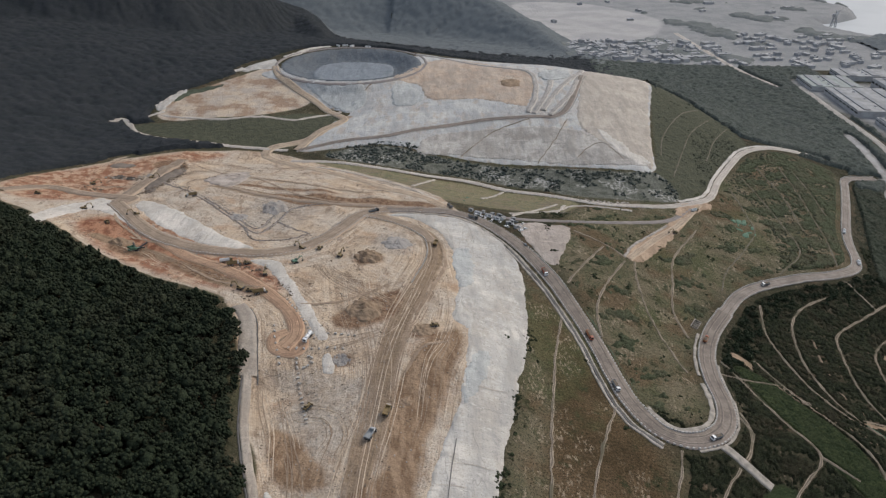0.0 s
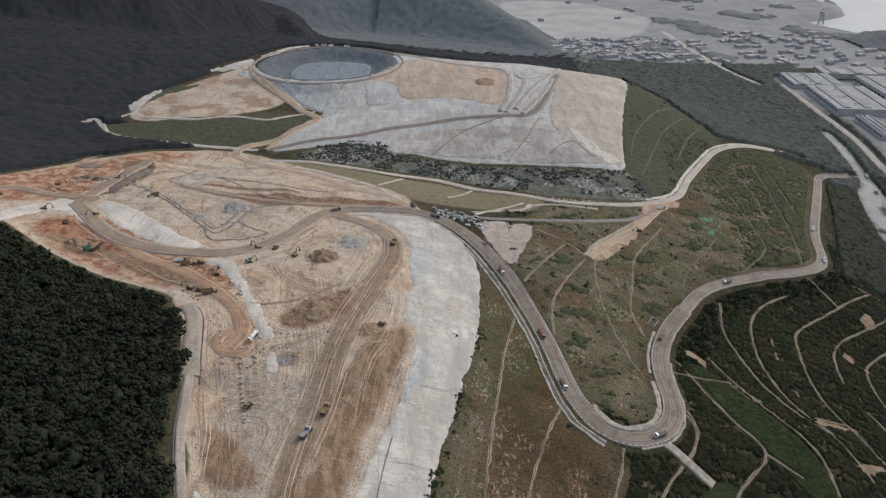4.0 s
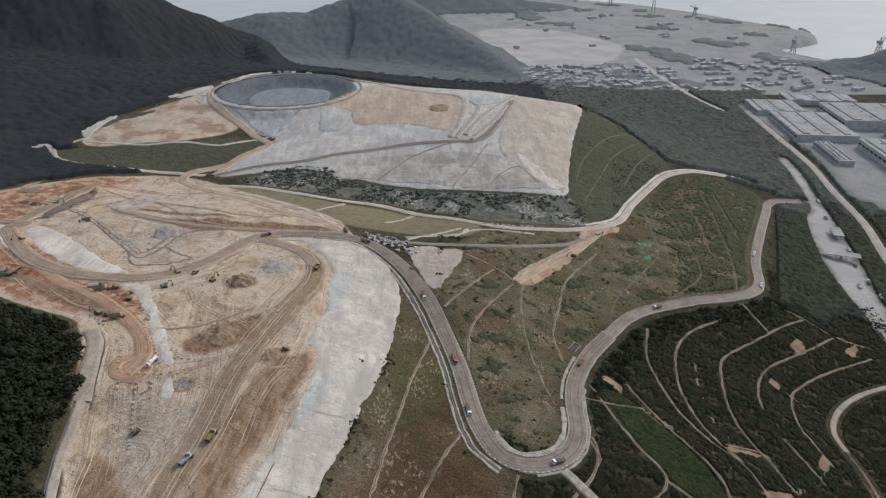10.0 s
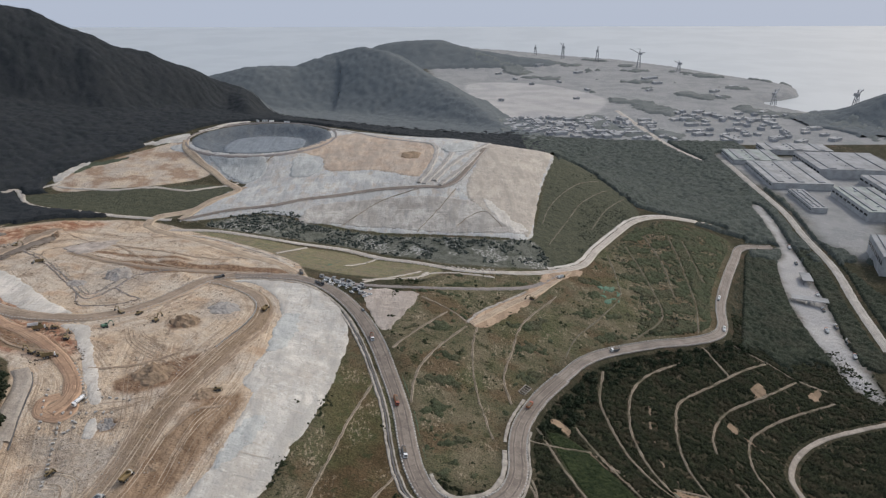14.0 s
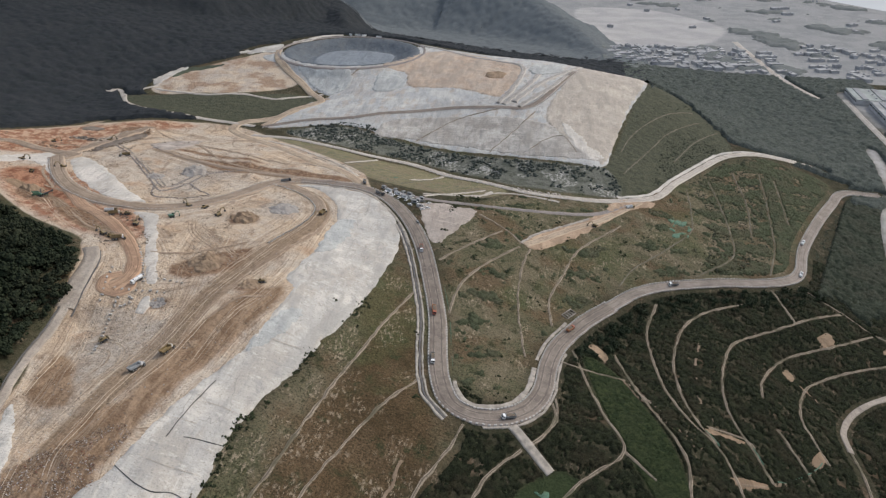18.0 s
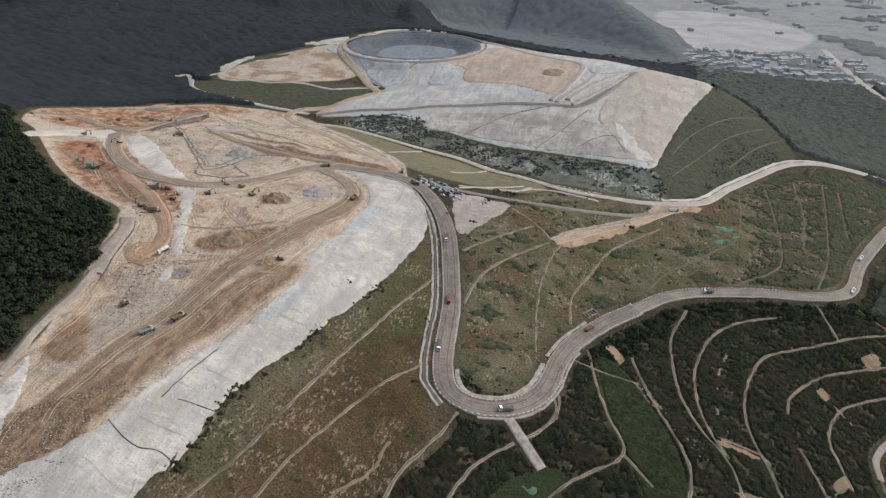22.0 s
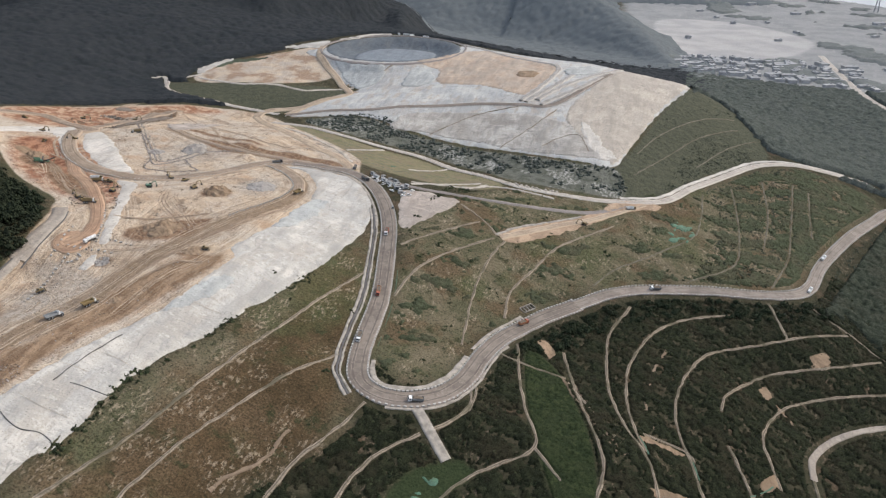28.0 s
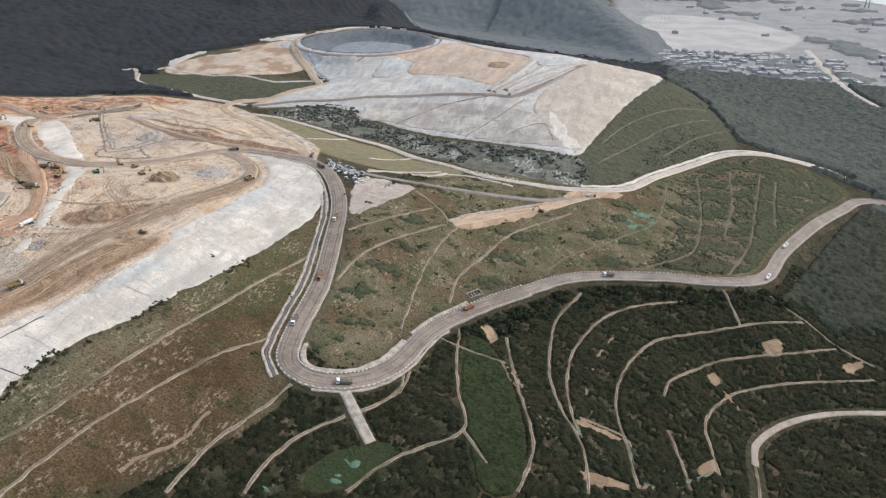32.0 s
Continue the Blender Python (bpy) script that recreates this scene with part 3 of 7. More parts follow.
    soil = n.mix(n.math("MULTIPLY", n.ramp(n.noise(15, 4, seed=48), 0.46, 0.58), n.ramp(clod, 0.53, 0.6, 0, 0.8)), soil, (0.17, 0.135, 0.10))
    soil = n.mix(n.math("MULTIPLY", n.ramp(n.noise(19, 4, seed=49), 0.5, 0.6), n.ramp(clod, 0.45, 0.38, 0, 0.7)), soil, (0.56, 0.52, 0.46))
    soil = n.mix(n.ramp(grain, 0.55, 0.72, 0, 0.5), soil, (0.23, 0.19, 0.15))
    soil = n.mix(n.ramp(grain, 0.42, 0.3, 0, 0.45), soil, (0.58, 0.51, 0.44))
    red = n.mix(n.ramp(n.noise(9, 5, 0.65, seed=53), 0.42, 0.6), (0.225, 0.098, 0.055), (0.43, 0.290, 0.195))
    red = n.mix(n.ramp(n.noise(3.0, 4, 0.7, (1, 0.4, 1), 40, 54), 0.55, 0.64, 0, 0.7), red, (0.13, 0.062, 0.038))
    soil = n.mix(n.ramp(n.math("ADD", n.attr("red_earth"), edge), -6.0, 7.0, 0, 0.9), soil, red)
    core = n.mix(n.ramp(n.noise(8, 5, 0.7, (1, 0.5, 1), 45, 66), 0.42, 0.58), (0.150, 0.062, 0.036), (0.33, 0.175, 0.108))
    soil = n.mix(n.ramp(n.math("ADD", n.attr("red_core"), edge), -4.0, 5.0, 0, 0.9), soil, core)
    dark = n.mix(n.ramp(small, 0.35, 0.65), (0.190, 0.135, 0.088), (0.255, 0.185, 0.122))
    dark = n.mix(n.ramp(n.streaks(away, along_it, 1.0, 80.0, 21.0), 0.54, 0.64, 0, 0.5), dark, (0.32, 0.245, 0.172))
    dark = n.mix(n.ramp(n.streaks(away, along_it, 0.8, 60.0, 25.0), 0.55, 0.63, 0, 0.7), dark, (0.13, 0.095, 0.065))
    soil = n.mix(n.ramp(n.math("ADD", n.attr("tracks"), n.math("MULTIPLY", edge, 0.4)), -1.6, 1.6, 0, 0.92), soil, dark)
    rubble = n.mix(n.ramp(n.noise(3.0, 5, 0.75, seed=6), 0.42, 0.6), (0.22, 0.19, 0.155), (0.42, 0.375, 0.32))
    soil = n.mix(n.ramp(n.math("ADD", n.attr("rubble"), n.math("MULTIPLY", edge, 2.0)), -5.0, 6.0, 0, 0.45), soil, rubble)
    earth = n.mix(n.ramp(n.noise(4.0, 4, 0.65, (1, 0.2, 1), -8, 5), 0.4, 0.62), (0.175, 0.112, 0.068), (0.295, 0.203, 0.13))
    soil = n.mix(n.ramp(n.math("ADD", n.attr("brown"), edge), -3.0, 3.0, 0, 0.95), soil, earth)
    scarp = n.mix(n.ramp(n.noise(3.2, 5, 0.7, seed=23), 0.4, 0.62), (0.135, 0.080, 0.050), (0.26, 0.17, 0.108))
    soil = n.mix(n.ramp(n.math("ADD", n.attr("scarp"), n.math("MULTIPLY", edge, 0.7)), -2.5, 2.5, 0, 0.95), soil, scarp)
    tan = n.mix(n.ramp(n.noise(36, 4, 0.6, seed=25), 0.47, 0.6, 0, 0.8), n.mix(n.ramp(mid, 0.36, 0.62), (0.46, 0.37, 0.275), (0.37, 0.32, 0.265)), (0.25, 0.165, 0.11))
    tan = n.mix(n.ramp(n.noise(3.5, 3, 0.6, (1, 0.2, 1), 70), 0.52, 0.72, 0, 0.5), tan, (0.34, 0.28, 0.22))
    pale = n.mix(n.ramp(n.noise(80, 4, seed=11), 0.35, 0.65), (0.38, 0.365, 0.345), (0.31, 0.302, 0.292))
    # Town greys kept close together: the haze's low contrast is in the colour.
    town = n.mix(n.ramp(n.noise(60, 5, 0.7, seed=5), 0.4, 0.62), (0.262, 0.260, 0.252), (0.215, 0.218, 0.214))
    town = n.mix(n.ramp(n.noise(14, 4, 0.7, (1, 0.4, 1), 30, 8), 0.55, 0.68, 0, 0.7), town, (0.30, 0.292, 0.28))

    def cover(base, name, colour, sharp=1.2, wander=0.35):
        f = n.ramp(n.math("ADD", n.attr(name), n.math("MULTIPLY", edge, wander)), -sharp, sharp)
        return n.mix(f, base, colour)

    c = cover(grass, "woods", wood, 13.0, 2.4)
    c = cover(c, "green", green, 2.5, 0.6)
    rocky = n.mix(n.ramp(n.noise(8, 5, 0.7, seed=63), 0.42, 0.6), (0.135, 0.135, 0.112), (0.085, 0.090, 0.070))
    rocky = n.mix(n.math("MULTIPLY", n.ramp(n.noise(28, 4, seed=64), 0.5, 0.6), n.ramp(n.noise(3.0, 5, 0.75, seed=65), 0.48, 0.6)), rocky, (0.40, 0.385, 0.35))
    c = cover(c, "stony_strip", rocky, 2.5, 0.6)
    c = cover(c, "deep_green", deep, 2.5, 0.8)
    c = cover(c, "lawn", lawn, 2.5, 0.5)
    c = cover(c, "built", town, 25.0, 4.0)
    c = cover(c, "pale", pale, 8.0, 2.0)
    c = cover(c, "tan", tan, 1.5, 0.5)
    c = cover(c, "soil", soil, 1.2, 0.3)
    h = n.math("ADD", n.math("MULTIPLY", small, 2.2), n.math("MULTIPLY", grain, 1.1))
    return n.done(c, h, 1.0)


def make_liner(name, light, deep, stain):
    n = Nodes(name, 0.75, 0.0, 0.12)
    c = n.mix(n.ramp(n.noise(26, 4, 0.6), 0.38, 0.6), light, deep)
    c = n.mix(n.ramp(n.noise(12, 5, 0.65, (1, 0.4, 1), 68), 0.48, 0.62, 0, 0.6), c, stain)
    c = n.mix(n.ramp(n.noise(60, 4, 0.6, seed=33), 0.5, 0.6, 0, 0.5), c, tuple(0.5 * (p + q) for p, q in zip(deep, stain)))
    c = n.mix(n.ramp(n.noise(11, 5, 0.7, seed=21), 0.55, 0.66, 0, 0.75), c, tuple(v * 0.82 for v in deep))
    # dark and pale lines down the fall of the sheet, and dark specks
    c = n.mix(n.ramp(n.noise(2.2, 4, 0.65, (0.16, 1, 1), -14, 55), 0.55, 0.63, 0, 0.4), c, tuple(v * 0.74 for v in deep))
    c = n.mix(n.ramp(n.noise(2.6, 4, 0.65, (0.14, 1, 1), -20, 58), 0.57, 0.65, 0, 0.4), c, tuple(min(0.8, v * 1.2) for v in light))
    c = n.mix(n.ramp(n.noise(2.4, 5, 0.75), 0.56, 0.66, 0, 0.6), c, tuple(v * 0.66 for v in deep))
    c = n.mix(n.ramp(n.noise(0.9, 4, 0.7, seed=27), 0.58, 0.66, 0, 0.6), c, tuple(v * 0.45 for v in stain))
    # puckers and creases: the shade of wrinkle troughs put into the colour
    pucker = n.noise(17, 4, 0.55, (1, 0.28, 1), -62, 29)
    crease = n.math("ABSOLUTE", n.math("SUBTRACT", n.noise(13, 3, 0.5, (1, 0.3, 1), -58, 37), 0.5))
    c = n.mix(n.math("MULTIPLY", n.ramp(n.noise(35, 3, seed=38), 0.46, 0.56), n.ramp(crease, 0.012, 0.0, 0, 0.6)), c, tuple(v * 0.5 for v in deep))
    c = n.mix(n.ramp(pucker, 0.52, 0.64, 0, 0.7), c, (deep[0] * 0.80, deep[1] * 0.80, deep[2] * 0.795))
    h = n.math("ADD", n.math("MULTIPLY", pucker, 2.0), n.math("ADD", n.noise(9, 3, 0.5, (1, 0.35, 1), 68), n.math("MULTIPLY", n.noise(1.5, 3, 0.6), 0.3)))
    return n.done(c, h, 1.4)


def make_road(name, light, dark, size=2.4):
    n = Nodes(name, 0.85)
    u = n.attr("across")
    c = n.mix(n.ramp(n.noise(18, 4), 0.35, 0.65), light, dark)
    c = n.mix(n.ramp(n.noise(5, 4, 0.7, seed=3), 0.5, 0.62, 0, 0.5), c, tuple(v * 0.8 for v in dark))
    lane = n.math("ABSOLUTE", n.math("SUBTRACT", n.math("ABSOLUTE", u), 0.45))
    c = n.mix(n.ramp(n.math("ADD", lane, n.math("MULTIPLY", n.noise(8, 3), 0.25)), 0.12, 0.3, 0.65, 0.0), c, tuple(v * 0.6 for v in dark))
    rut = n.math("ABSOLUTE", n.math("SUBTRACT", lane, 0.13))
    c = n.mix(n.math("MULTIPLY", n.ramp(rut, 0.05, 0.0), n.ramp(n.noise(9, 3, seed=8), 0.42, 0.55, 0, 0.7)), c, tuple(v * 1.5 for v in light))
    # loose pale dust thrown to the sides
    c = n.mix(n.ramp(n.math("ADD", n.math("ABSOLUTE", u), n.math("MULTIPLY", n.noise(4, 4, 0.7, seed=5), 0.3)), 0.95, 1.12, 0, 0.65), c, tuple(v * 1.4 for v in light))
    c = n.mix(n.ramp(n.noise(size, 4, 0.7), 0.55, 0.68, 0, 0.5), c, tuple(v * 1.35 for v in light))
    return n.done(c, n.noise(1.2, 4), 0.25)


def make_leaves(name, a, b, c3, size=2.2, rugged=1.0):
    n = Nodes(name, 0.85, 0.0, 0.08)
    c = n.mix(n.island(), a, b)
    c = n.mix(n.ramp(n.noise(40, 3), 0.45, 0.65, 0, 0.6), c, c3)
    # Speckle colours in shaded gaps and highlights on the leaf tips.
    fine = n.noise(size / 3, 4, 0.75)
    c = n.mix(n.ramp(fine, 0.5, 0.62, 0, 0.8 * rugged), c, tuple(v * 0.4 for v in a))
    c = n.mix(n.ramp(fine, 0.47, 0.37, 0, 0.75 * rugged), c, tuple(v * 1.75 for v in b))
    return n.done(c, n.noise(size / 3, 4, 0.8), 0.6 * rugged)


def make_canopy(name, a, b, c3, size, rugged=1.0):
    """Closed leaf cover, each crown a shade of its own."""
    n = Nodes(name, 0.9, 0.0, 0.05)
    c = n.mix(n.attr("crown"), a, b)
    c = n.mix(n.ramp(n.noise(size * 9, 4, 0.6), 0.45, 0.62, 0, 0.7), c, c3)
    # Shade between leaves and crowns, and leaf highlights, put into the colour.
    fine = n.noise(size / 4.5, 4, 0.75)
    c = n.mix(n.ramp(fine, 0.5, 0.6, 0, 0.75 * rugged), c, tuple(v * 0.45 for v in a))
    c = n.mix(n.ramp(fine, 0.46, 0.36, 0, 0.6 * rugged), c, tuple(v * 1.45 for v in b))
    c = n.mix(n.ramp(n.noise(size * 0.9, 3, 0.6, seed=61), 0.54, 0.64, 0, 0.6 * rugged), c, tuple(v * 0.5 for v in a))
    return n.done(c, n.noise(size / 4, 4, 0.75), 1.2)


GROUND = make_ground()
LINER_WHITE = make_liner("weathered_white_liner", (0.505, 0.474, 0.42), (0.38, 0.364, 0.332), (0.32, 0.288, 0.243))
LINER_DULL = make_liner("dull_grey_liner", (0.53, 0.488, 0.43), (0.45, 0.418, 0.37), (0.38, 0.34, 0.29))
STONY = make_liner("stony_rubble", (0.42, 0.365, 0.315), (0.32, 0.278, 0.24), (0.21, 0.175, 0.145))
SANDY = make_liner("orange_sand", (0.40, 0.292, 0.20), (0.31, 0.222, 0.152), (0.21, 0.145, 0.098))
PANEL_GREY = make_liner("grey_green_liner", (0.41, 0.412, 0.385), (0.34, 0.345, 0.328), (0.29, 0.29, 0.272))
STONY_GREY = make_liner("streaked_grey_rubble", (0.42, 0.392, 0.348), (0.31, 0.288, 0.255), (0.21, 0.188, 0.16))
LINER_GREY = make_liner("grey_blue_liner", (0.43, 0.418, 0.385), (0.345, 0.347, 0.335), (0.335, 0.275, 0.212))
LINER_TAN = make_liner("sandy_liner", (0.43, 0.38, 0.315), (0.36, 0.32, 0.268), (0.295, 0.255, 0.21))
LINER_BASIN = make_liner("dark_basin_liner", (0.112, 0.126, 0.138), (0.088, 0.10, 0.112), (0.135, 0.14, 0.14))
ROAD_HAUL = make_road("haul_road_dust", (0.205, 0.172, 0.143), (0.14, 0.116, 0.096))
ROAD_LOWER = make_road("pale_haul_dust", (0.228, 0.194, 0.163), (0.162, 0.136, 0.114))
ROAD_DIRT = make_road("packed_earth", (0.36, 0.285, 0.205), (0.27, 0.205, 0.145))
ROAD_PALE = make_road("pale_gravel", (0.40, 0.36, 0.31), (0.31, 0.275, 0.235))
ROAD_DARK = make_road("dark_track_earth", (0.22, 0.19, 0.17), (0.16, 0.145, 0.135))
CONCRETE = plain("weathered_concrete", (0.34, 0.305, 0.26), 0.85, 0, 4, 0.45)


def make_channel(name, pale, worn):
    """Old concrete channel: two pale edges, a bed coloured dark for the recess's shade, partly grown over."""
    n = Nodes(name, 0.9, 0.0, 0.1)
    c = n.mix(n.ramp(n.noise(7, 4), 0.35, 0.65), pale, worn)
    c = n.mix(n.ramp(n.math("ABSOLUTE", n.attr("across")), 0.45, 0.25, 0, 0.75), c, tuple(v * 0.35 for v in worn))
    c = n.mix(n.ramp(n.noise(1.4, 5, 0.75), 0.52, 0.62, 0, 0.8), c, (0.10, 0.088, 0.056))
    c = n.mix(n.ramp(n.noise(24, 3, seed=5), 0.52, 0.64, 0, 0.75), c, (0.085, 0.078, 0.05))
    return n.done(c, n.noise(0.9, 4), 0.3)


CHANNEL = make_channel("channel_concrete", (0.31, 0.255, 0.195), (0.22, 0.18, 0.138))
CHANNEL_OLD = make_channel("overgrown_channel", (0.20, 0.18, 0.14), (0.15, 0.135, 0.10))
BARRIER = plain("barrier_concrete", (0.44, 0.42, 0.385), 0.85, 0, 2, 0.4)
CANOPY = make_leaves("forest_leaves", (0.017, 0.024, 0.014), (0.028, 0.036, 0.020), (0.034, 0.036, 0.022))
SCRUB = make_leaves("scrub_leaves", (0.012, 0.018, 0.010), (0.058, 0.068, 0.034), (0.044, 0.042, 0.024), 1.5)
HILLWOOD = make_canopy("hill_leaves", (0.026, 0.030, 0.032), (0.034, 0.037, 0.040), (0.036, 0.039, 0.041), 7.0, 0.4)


def make_water():
    n = Nodes("sea_water", 0.28)
    n.b.inputs["Specular IOR Level"].default_value = 0.5
    n.b.inputs["IOR"].default_value = 1.33
    # Base raised to pale grey: haze and sky glare put into the water's colour.
    c = n.mix(n.ramp(n.noise(300, 3), 0.4, 0.6), (0.33, 0.348, 0.35), (0.29, 0.308, 0.312))
    return n.done(c, n.noise(14, 3), 0.12)


WATER = make_water()
LINER_FLOOR = make_liner("basin_floor_liner", (0.20, 0.22, 0.235), (0.175, 0.195, 0.21), (0.16, 0.175, 0.19))
RED_DIRT = make_liner("bare_orange_earth", (0.29, 0.205, 0.135), (0.20, 0.14, 0.09), (0.11, 0.08, 0.052))
ROAD_RED = make_road("red_brown_earth", (0.34, 0.225, 0.145), (0.25, 0.155, 0.10))
ROAD_UPPER = make_road("brown_haul_earth", (0.27, 0.208, 0.152), (0.20, 0.152, 0.11))
NETTING = make_liner("green_netting", (0.075, 0.15, 0.10), (0.095, 0.17, 0.12), (0.06, 0.075, 0.04))
PIPE = plain("dark_pipe", (0.10, 0.095, 0.09), 0.7, 0, 3, 0.3)
# Lowland leaves lifted to a pale grey green, haze put into the colour.
HAZED_WOODS = make_canopy("wood_leaves", (0.062, 0.072, 0.062), (0.090, 0.100, 0.086), (0.082, 0.090, 0.080), 6.0, 0.8)
# Coast leaves paled and blued: distance haze put into the base colour.
HAZED_COASTWOOD = make_canopy("hazed_coast_leaves", (0.108, 0.120, 0.124), (0.122, 0.133, 0.136), (0.116, 0.128, 0.132), 12.0, 0.15)
CELL_SOIL = make_liner("cell_top_soil", (0.43, 0.335, 0.25), (0.36, 0.30, 0.24), (0.28, 0.205, 0.15))
# Valley leaves paler than near scrub: some distance haze is in the colour.
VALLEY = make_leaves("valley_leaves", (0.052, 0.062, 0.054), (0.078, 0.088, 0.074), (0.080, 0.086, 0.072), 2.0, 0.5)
ROAD_CELL = make_road("grey_cell_dust", (0.34, 0.315, 0.28), (0.25, 0.23, 0.205))
NETTED_GREEN = make_liner("low_green_scrub", (0.075, 0.085, 0.055), (0.055, 0.064, 0.042), (0.035, 0.04, 0.026))
DARK_SPOIL = make_liner("dark_stony_spoil", (0.17, 0.14, 0.115), (0.12, 0.098, 0.08), (0.23, 0.195, 0.16))
WELD = plain("grey_liner_weld", (0.30, 0.29, 0.27), 0.8, 0, 3, 0.3)
WORN = make_liner("eroded_earth", (0.27, 0.20, 0.14), (0.19, 0.14, 0.097), (0.085, 0.068, 0.045))
EDGE_GRAVEL = make_liner("grey_edge_gravel", (0.36, 0.315, 0.262), (0.29, 0.25, 0.208), (0.21, 0.178, 0.145))

# ---- builders ----
def mesh_from(name, verts, faces, material, smooth=True):
    me = bpy.data.meshes.new(name)
    verts, faces = np.asarray(verts, np.float32), np.asarray(faces, np.int32)
    k = faces.shape[1]
    me.vertices.add(len(verts))
    me.vertices.foreach_set("co", verts.ravel())
    me.loops.add(faces.size)
    me.loops.foreach_set("vertex_index", faces.ravel())
    me.polygons.add(len(faces))
    me.polygons.foreach_set("loop_start", np.arange(0, faces.size, k, dtype=np.int32))
    me.polygons.foreach_set("use_smooth", np.full(len(faces), smooth))
    me.update(calc_edges=True)
    me.validate()
    if material:
        me.materials.append(material)
    return me


def give(me, name, values):
    me.attributes.new(name, "FLOAT", "POINT").data.foreach_set("value", np.asarray(values, np.float32))


def curve(points, step=3.0):
    """Points of a smooth line through the given ones, evenly spaced."""
    p = np.array([q[:2] for q in points], float)
    p = np.vstack([2 * p[0] - p[1], p, 2 * p[-1] - p[-2]])
    out = []
    for a, b, c, d in zip(p, p[1:], p[2:], p[3:]):
        for u in np.linspace(0, 1, 12, endpoint=False):
            out.append(0.5 * (2 * b + (c - a) * u + (2 * a - 5 * b + 4 * c - d) * u ** 2 + (3 * b - a - 3 * c + d) * u ** 3))
    out = np.array(out + [p[-2]])
    s = np.r_[0, np.cumsum(np.hypot(*np.diff(out, axis=0).T))]
    t = np.linspace(0, s[-1], max(2, int(s[-1] / step)))
    return np.c_[np.interp(t, s, out[:, 0]), np.interp(t, s, out[:, 1])]


def sideways(line):
    d = np.gradient(line, axis=0)
    d /= np.hypot(*d.T)[:, None] + 1e-9
    return np.c_[d[:, 1], -d[:, 0]]


def ring_curve(points, step=4.0, uneven=0.0, seed=1):
    pts = list(points)
    line = curve(pts[-2:] + pts + pts[:2], step)
    first = np.argmin(np.hypot(*(line - pts[0]).T)[:len(line) // 2])
    last = len(line) // 2 + np.argmin(np.hypot(*(line - pts[0]).T)[len(line) // 2:])
    line = line[first:last]
    if uneven:
        line = line + sideways(line) * (uneven * waves(line[:, 0], line[:, 1], 18, seed, 4))[:, None]
    return line


# ---- the ground: one sheet to the horizon ----
def spaced(stops):
    """Grid lines: (from, to, step) stretches set end to end."""
    out = [np.arange(a, b, s) for a, b, s in stops]
    return np.concatenate(out + [[stops[-1][1]]])


gx = spaced([(-3000, -1200, 120), (-1200, -700, 30), (-700, -430, 9), (-430, 70, 2.0), (70, 480, 2.6), (480, 700, 6), (700, 1300, 15), (1300, 3000, 100)])
gy = spaced([(-2500, -400, 140), (-400, 150, 20), (150, 620, 2.0), (620, 800, 3.0), (800, 1180, 4.5), (1180, 2100, 12), (2100, 3600, 30), (3600, 4800, 150)])
GX, GY = np.meshgrid(gx, gy, indexing="ij")
px, py = GX.ravel(), GY.ravel()


def union(*rings):
    return np.clip(np.max([signed(px, py, [tuple(q) for q in ring_curve(r, 8.0)]) for r in rings], 0), -40, 40)


def along(width, *lines):
    out = np.full(px.shape, -40.0)
    for l in lines:
        c = curve(l, 10.0)
        i = np.where((px > c[:, 0].min() - 40) & (px < c[:, 0].max() + 40) & (py > c[:, 1].min() - 40) & (py < c[:, 1].max() + 40))[0]
        out[i] = np.maximum(out[i], width / 2 - line_distance(px[i], py[i], [tuple(q) for q in c])[0])
    return np.maximum(out, -40)


soil = union(SOIL)
pz = height(px, py)
pz += np.where(soil > 0, 0.55 * waves(px, py, 11, 21, 3) + 0.5 * waves(px, py, 34, 23, 2), 0.4 * waves(px, py, 14, 22, 3)) * (np.abs(px) < 700)
n1, n2 = len(gx), len(gy)
PZ = pz.reshape(n1, n2)
# the saddle between the two wooded hills is eased
ease = soft(0, 50, np.minimum(np.minimum(GX + 400, -210 - GX), np.minimum(GY - 1270, 1540 - GY)))
smooth = PZ.copy()
for _ in range(3):
    run = np.cumsum(np.vstack([smooth[:1]] * 8 + [smooth] + [smooth[-1:]] * 7), 0)
    run = np.vstack([np.zeros((1, n2)), run])
    smooth = ((run[15:] - run[:-15]) / 15)[:n1]
PZ = PZ * (1 - ease) + smooth * ease
pz = PZ.ravel()
i = (np.arange(n1 - 1)[:, None] * n2 + np.arange(n2 - 1)[None]).ravel()
me = mesh_from("ground", np.c_[px, py, pz], np.c_[i, i + n2, i + n2 + 1, i + 1], GROUND)
give(me, "soil", soil)
give(me, "tan", union(CELL_TOP, WEST_FIELD))
give(me, "pale", union(QUARRY, FACILITY))
give(me, "lawn", union(LAWN))
give(me, "dry_grass", union(DRY_SLOPE))
give(me, "green", union(GREEN_BANK, TERRACE_SLOPE))
give(me, "stony_strip", union(SHRUB_STRIP))
give(me, "deep_green", union(GREEN_LAWN, GREEN_PLOT))
open_ground = np.max([union(SOIL, LAWN, FAR_CELL, WEST_FIELD, GREEN_BANK, SHRUB_STRIP), union(GRASS_SLOPE, UPPER_SLOPE, SPUR)], 0)
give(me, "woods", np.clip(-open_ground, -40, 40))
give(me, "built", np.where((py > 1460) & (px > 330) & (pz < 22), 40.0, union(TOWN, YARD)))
give(me, "red_earth", union(RED_EARTH, RED_EARTH_WEST))
give(me, "red_core", union(RED_CORE))
give(me, "rubble", union(GREY_RUBBLE, GREY_HEAP, LOOP_RUBBLE))
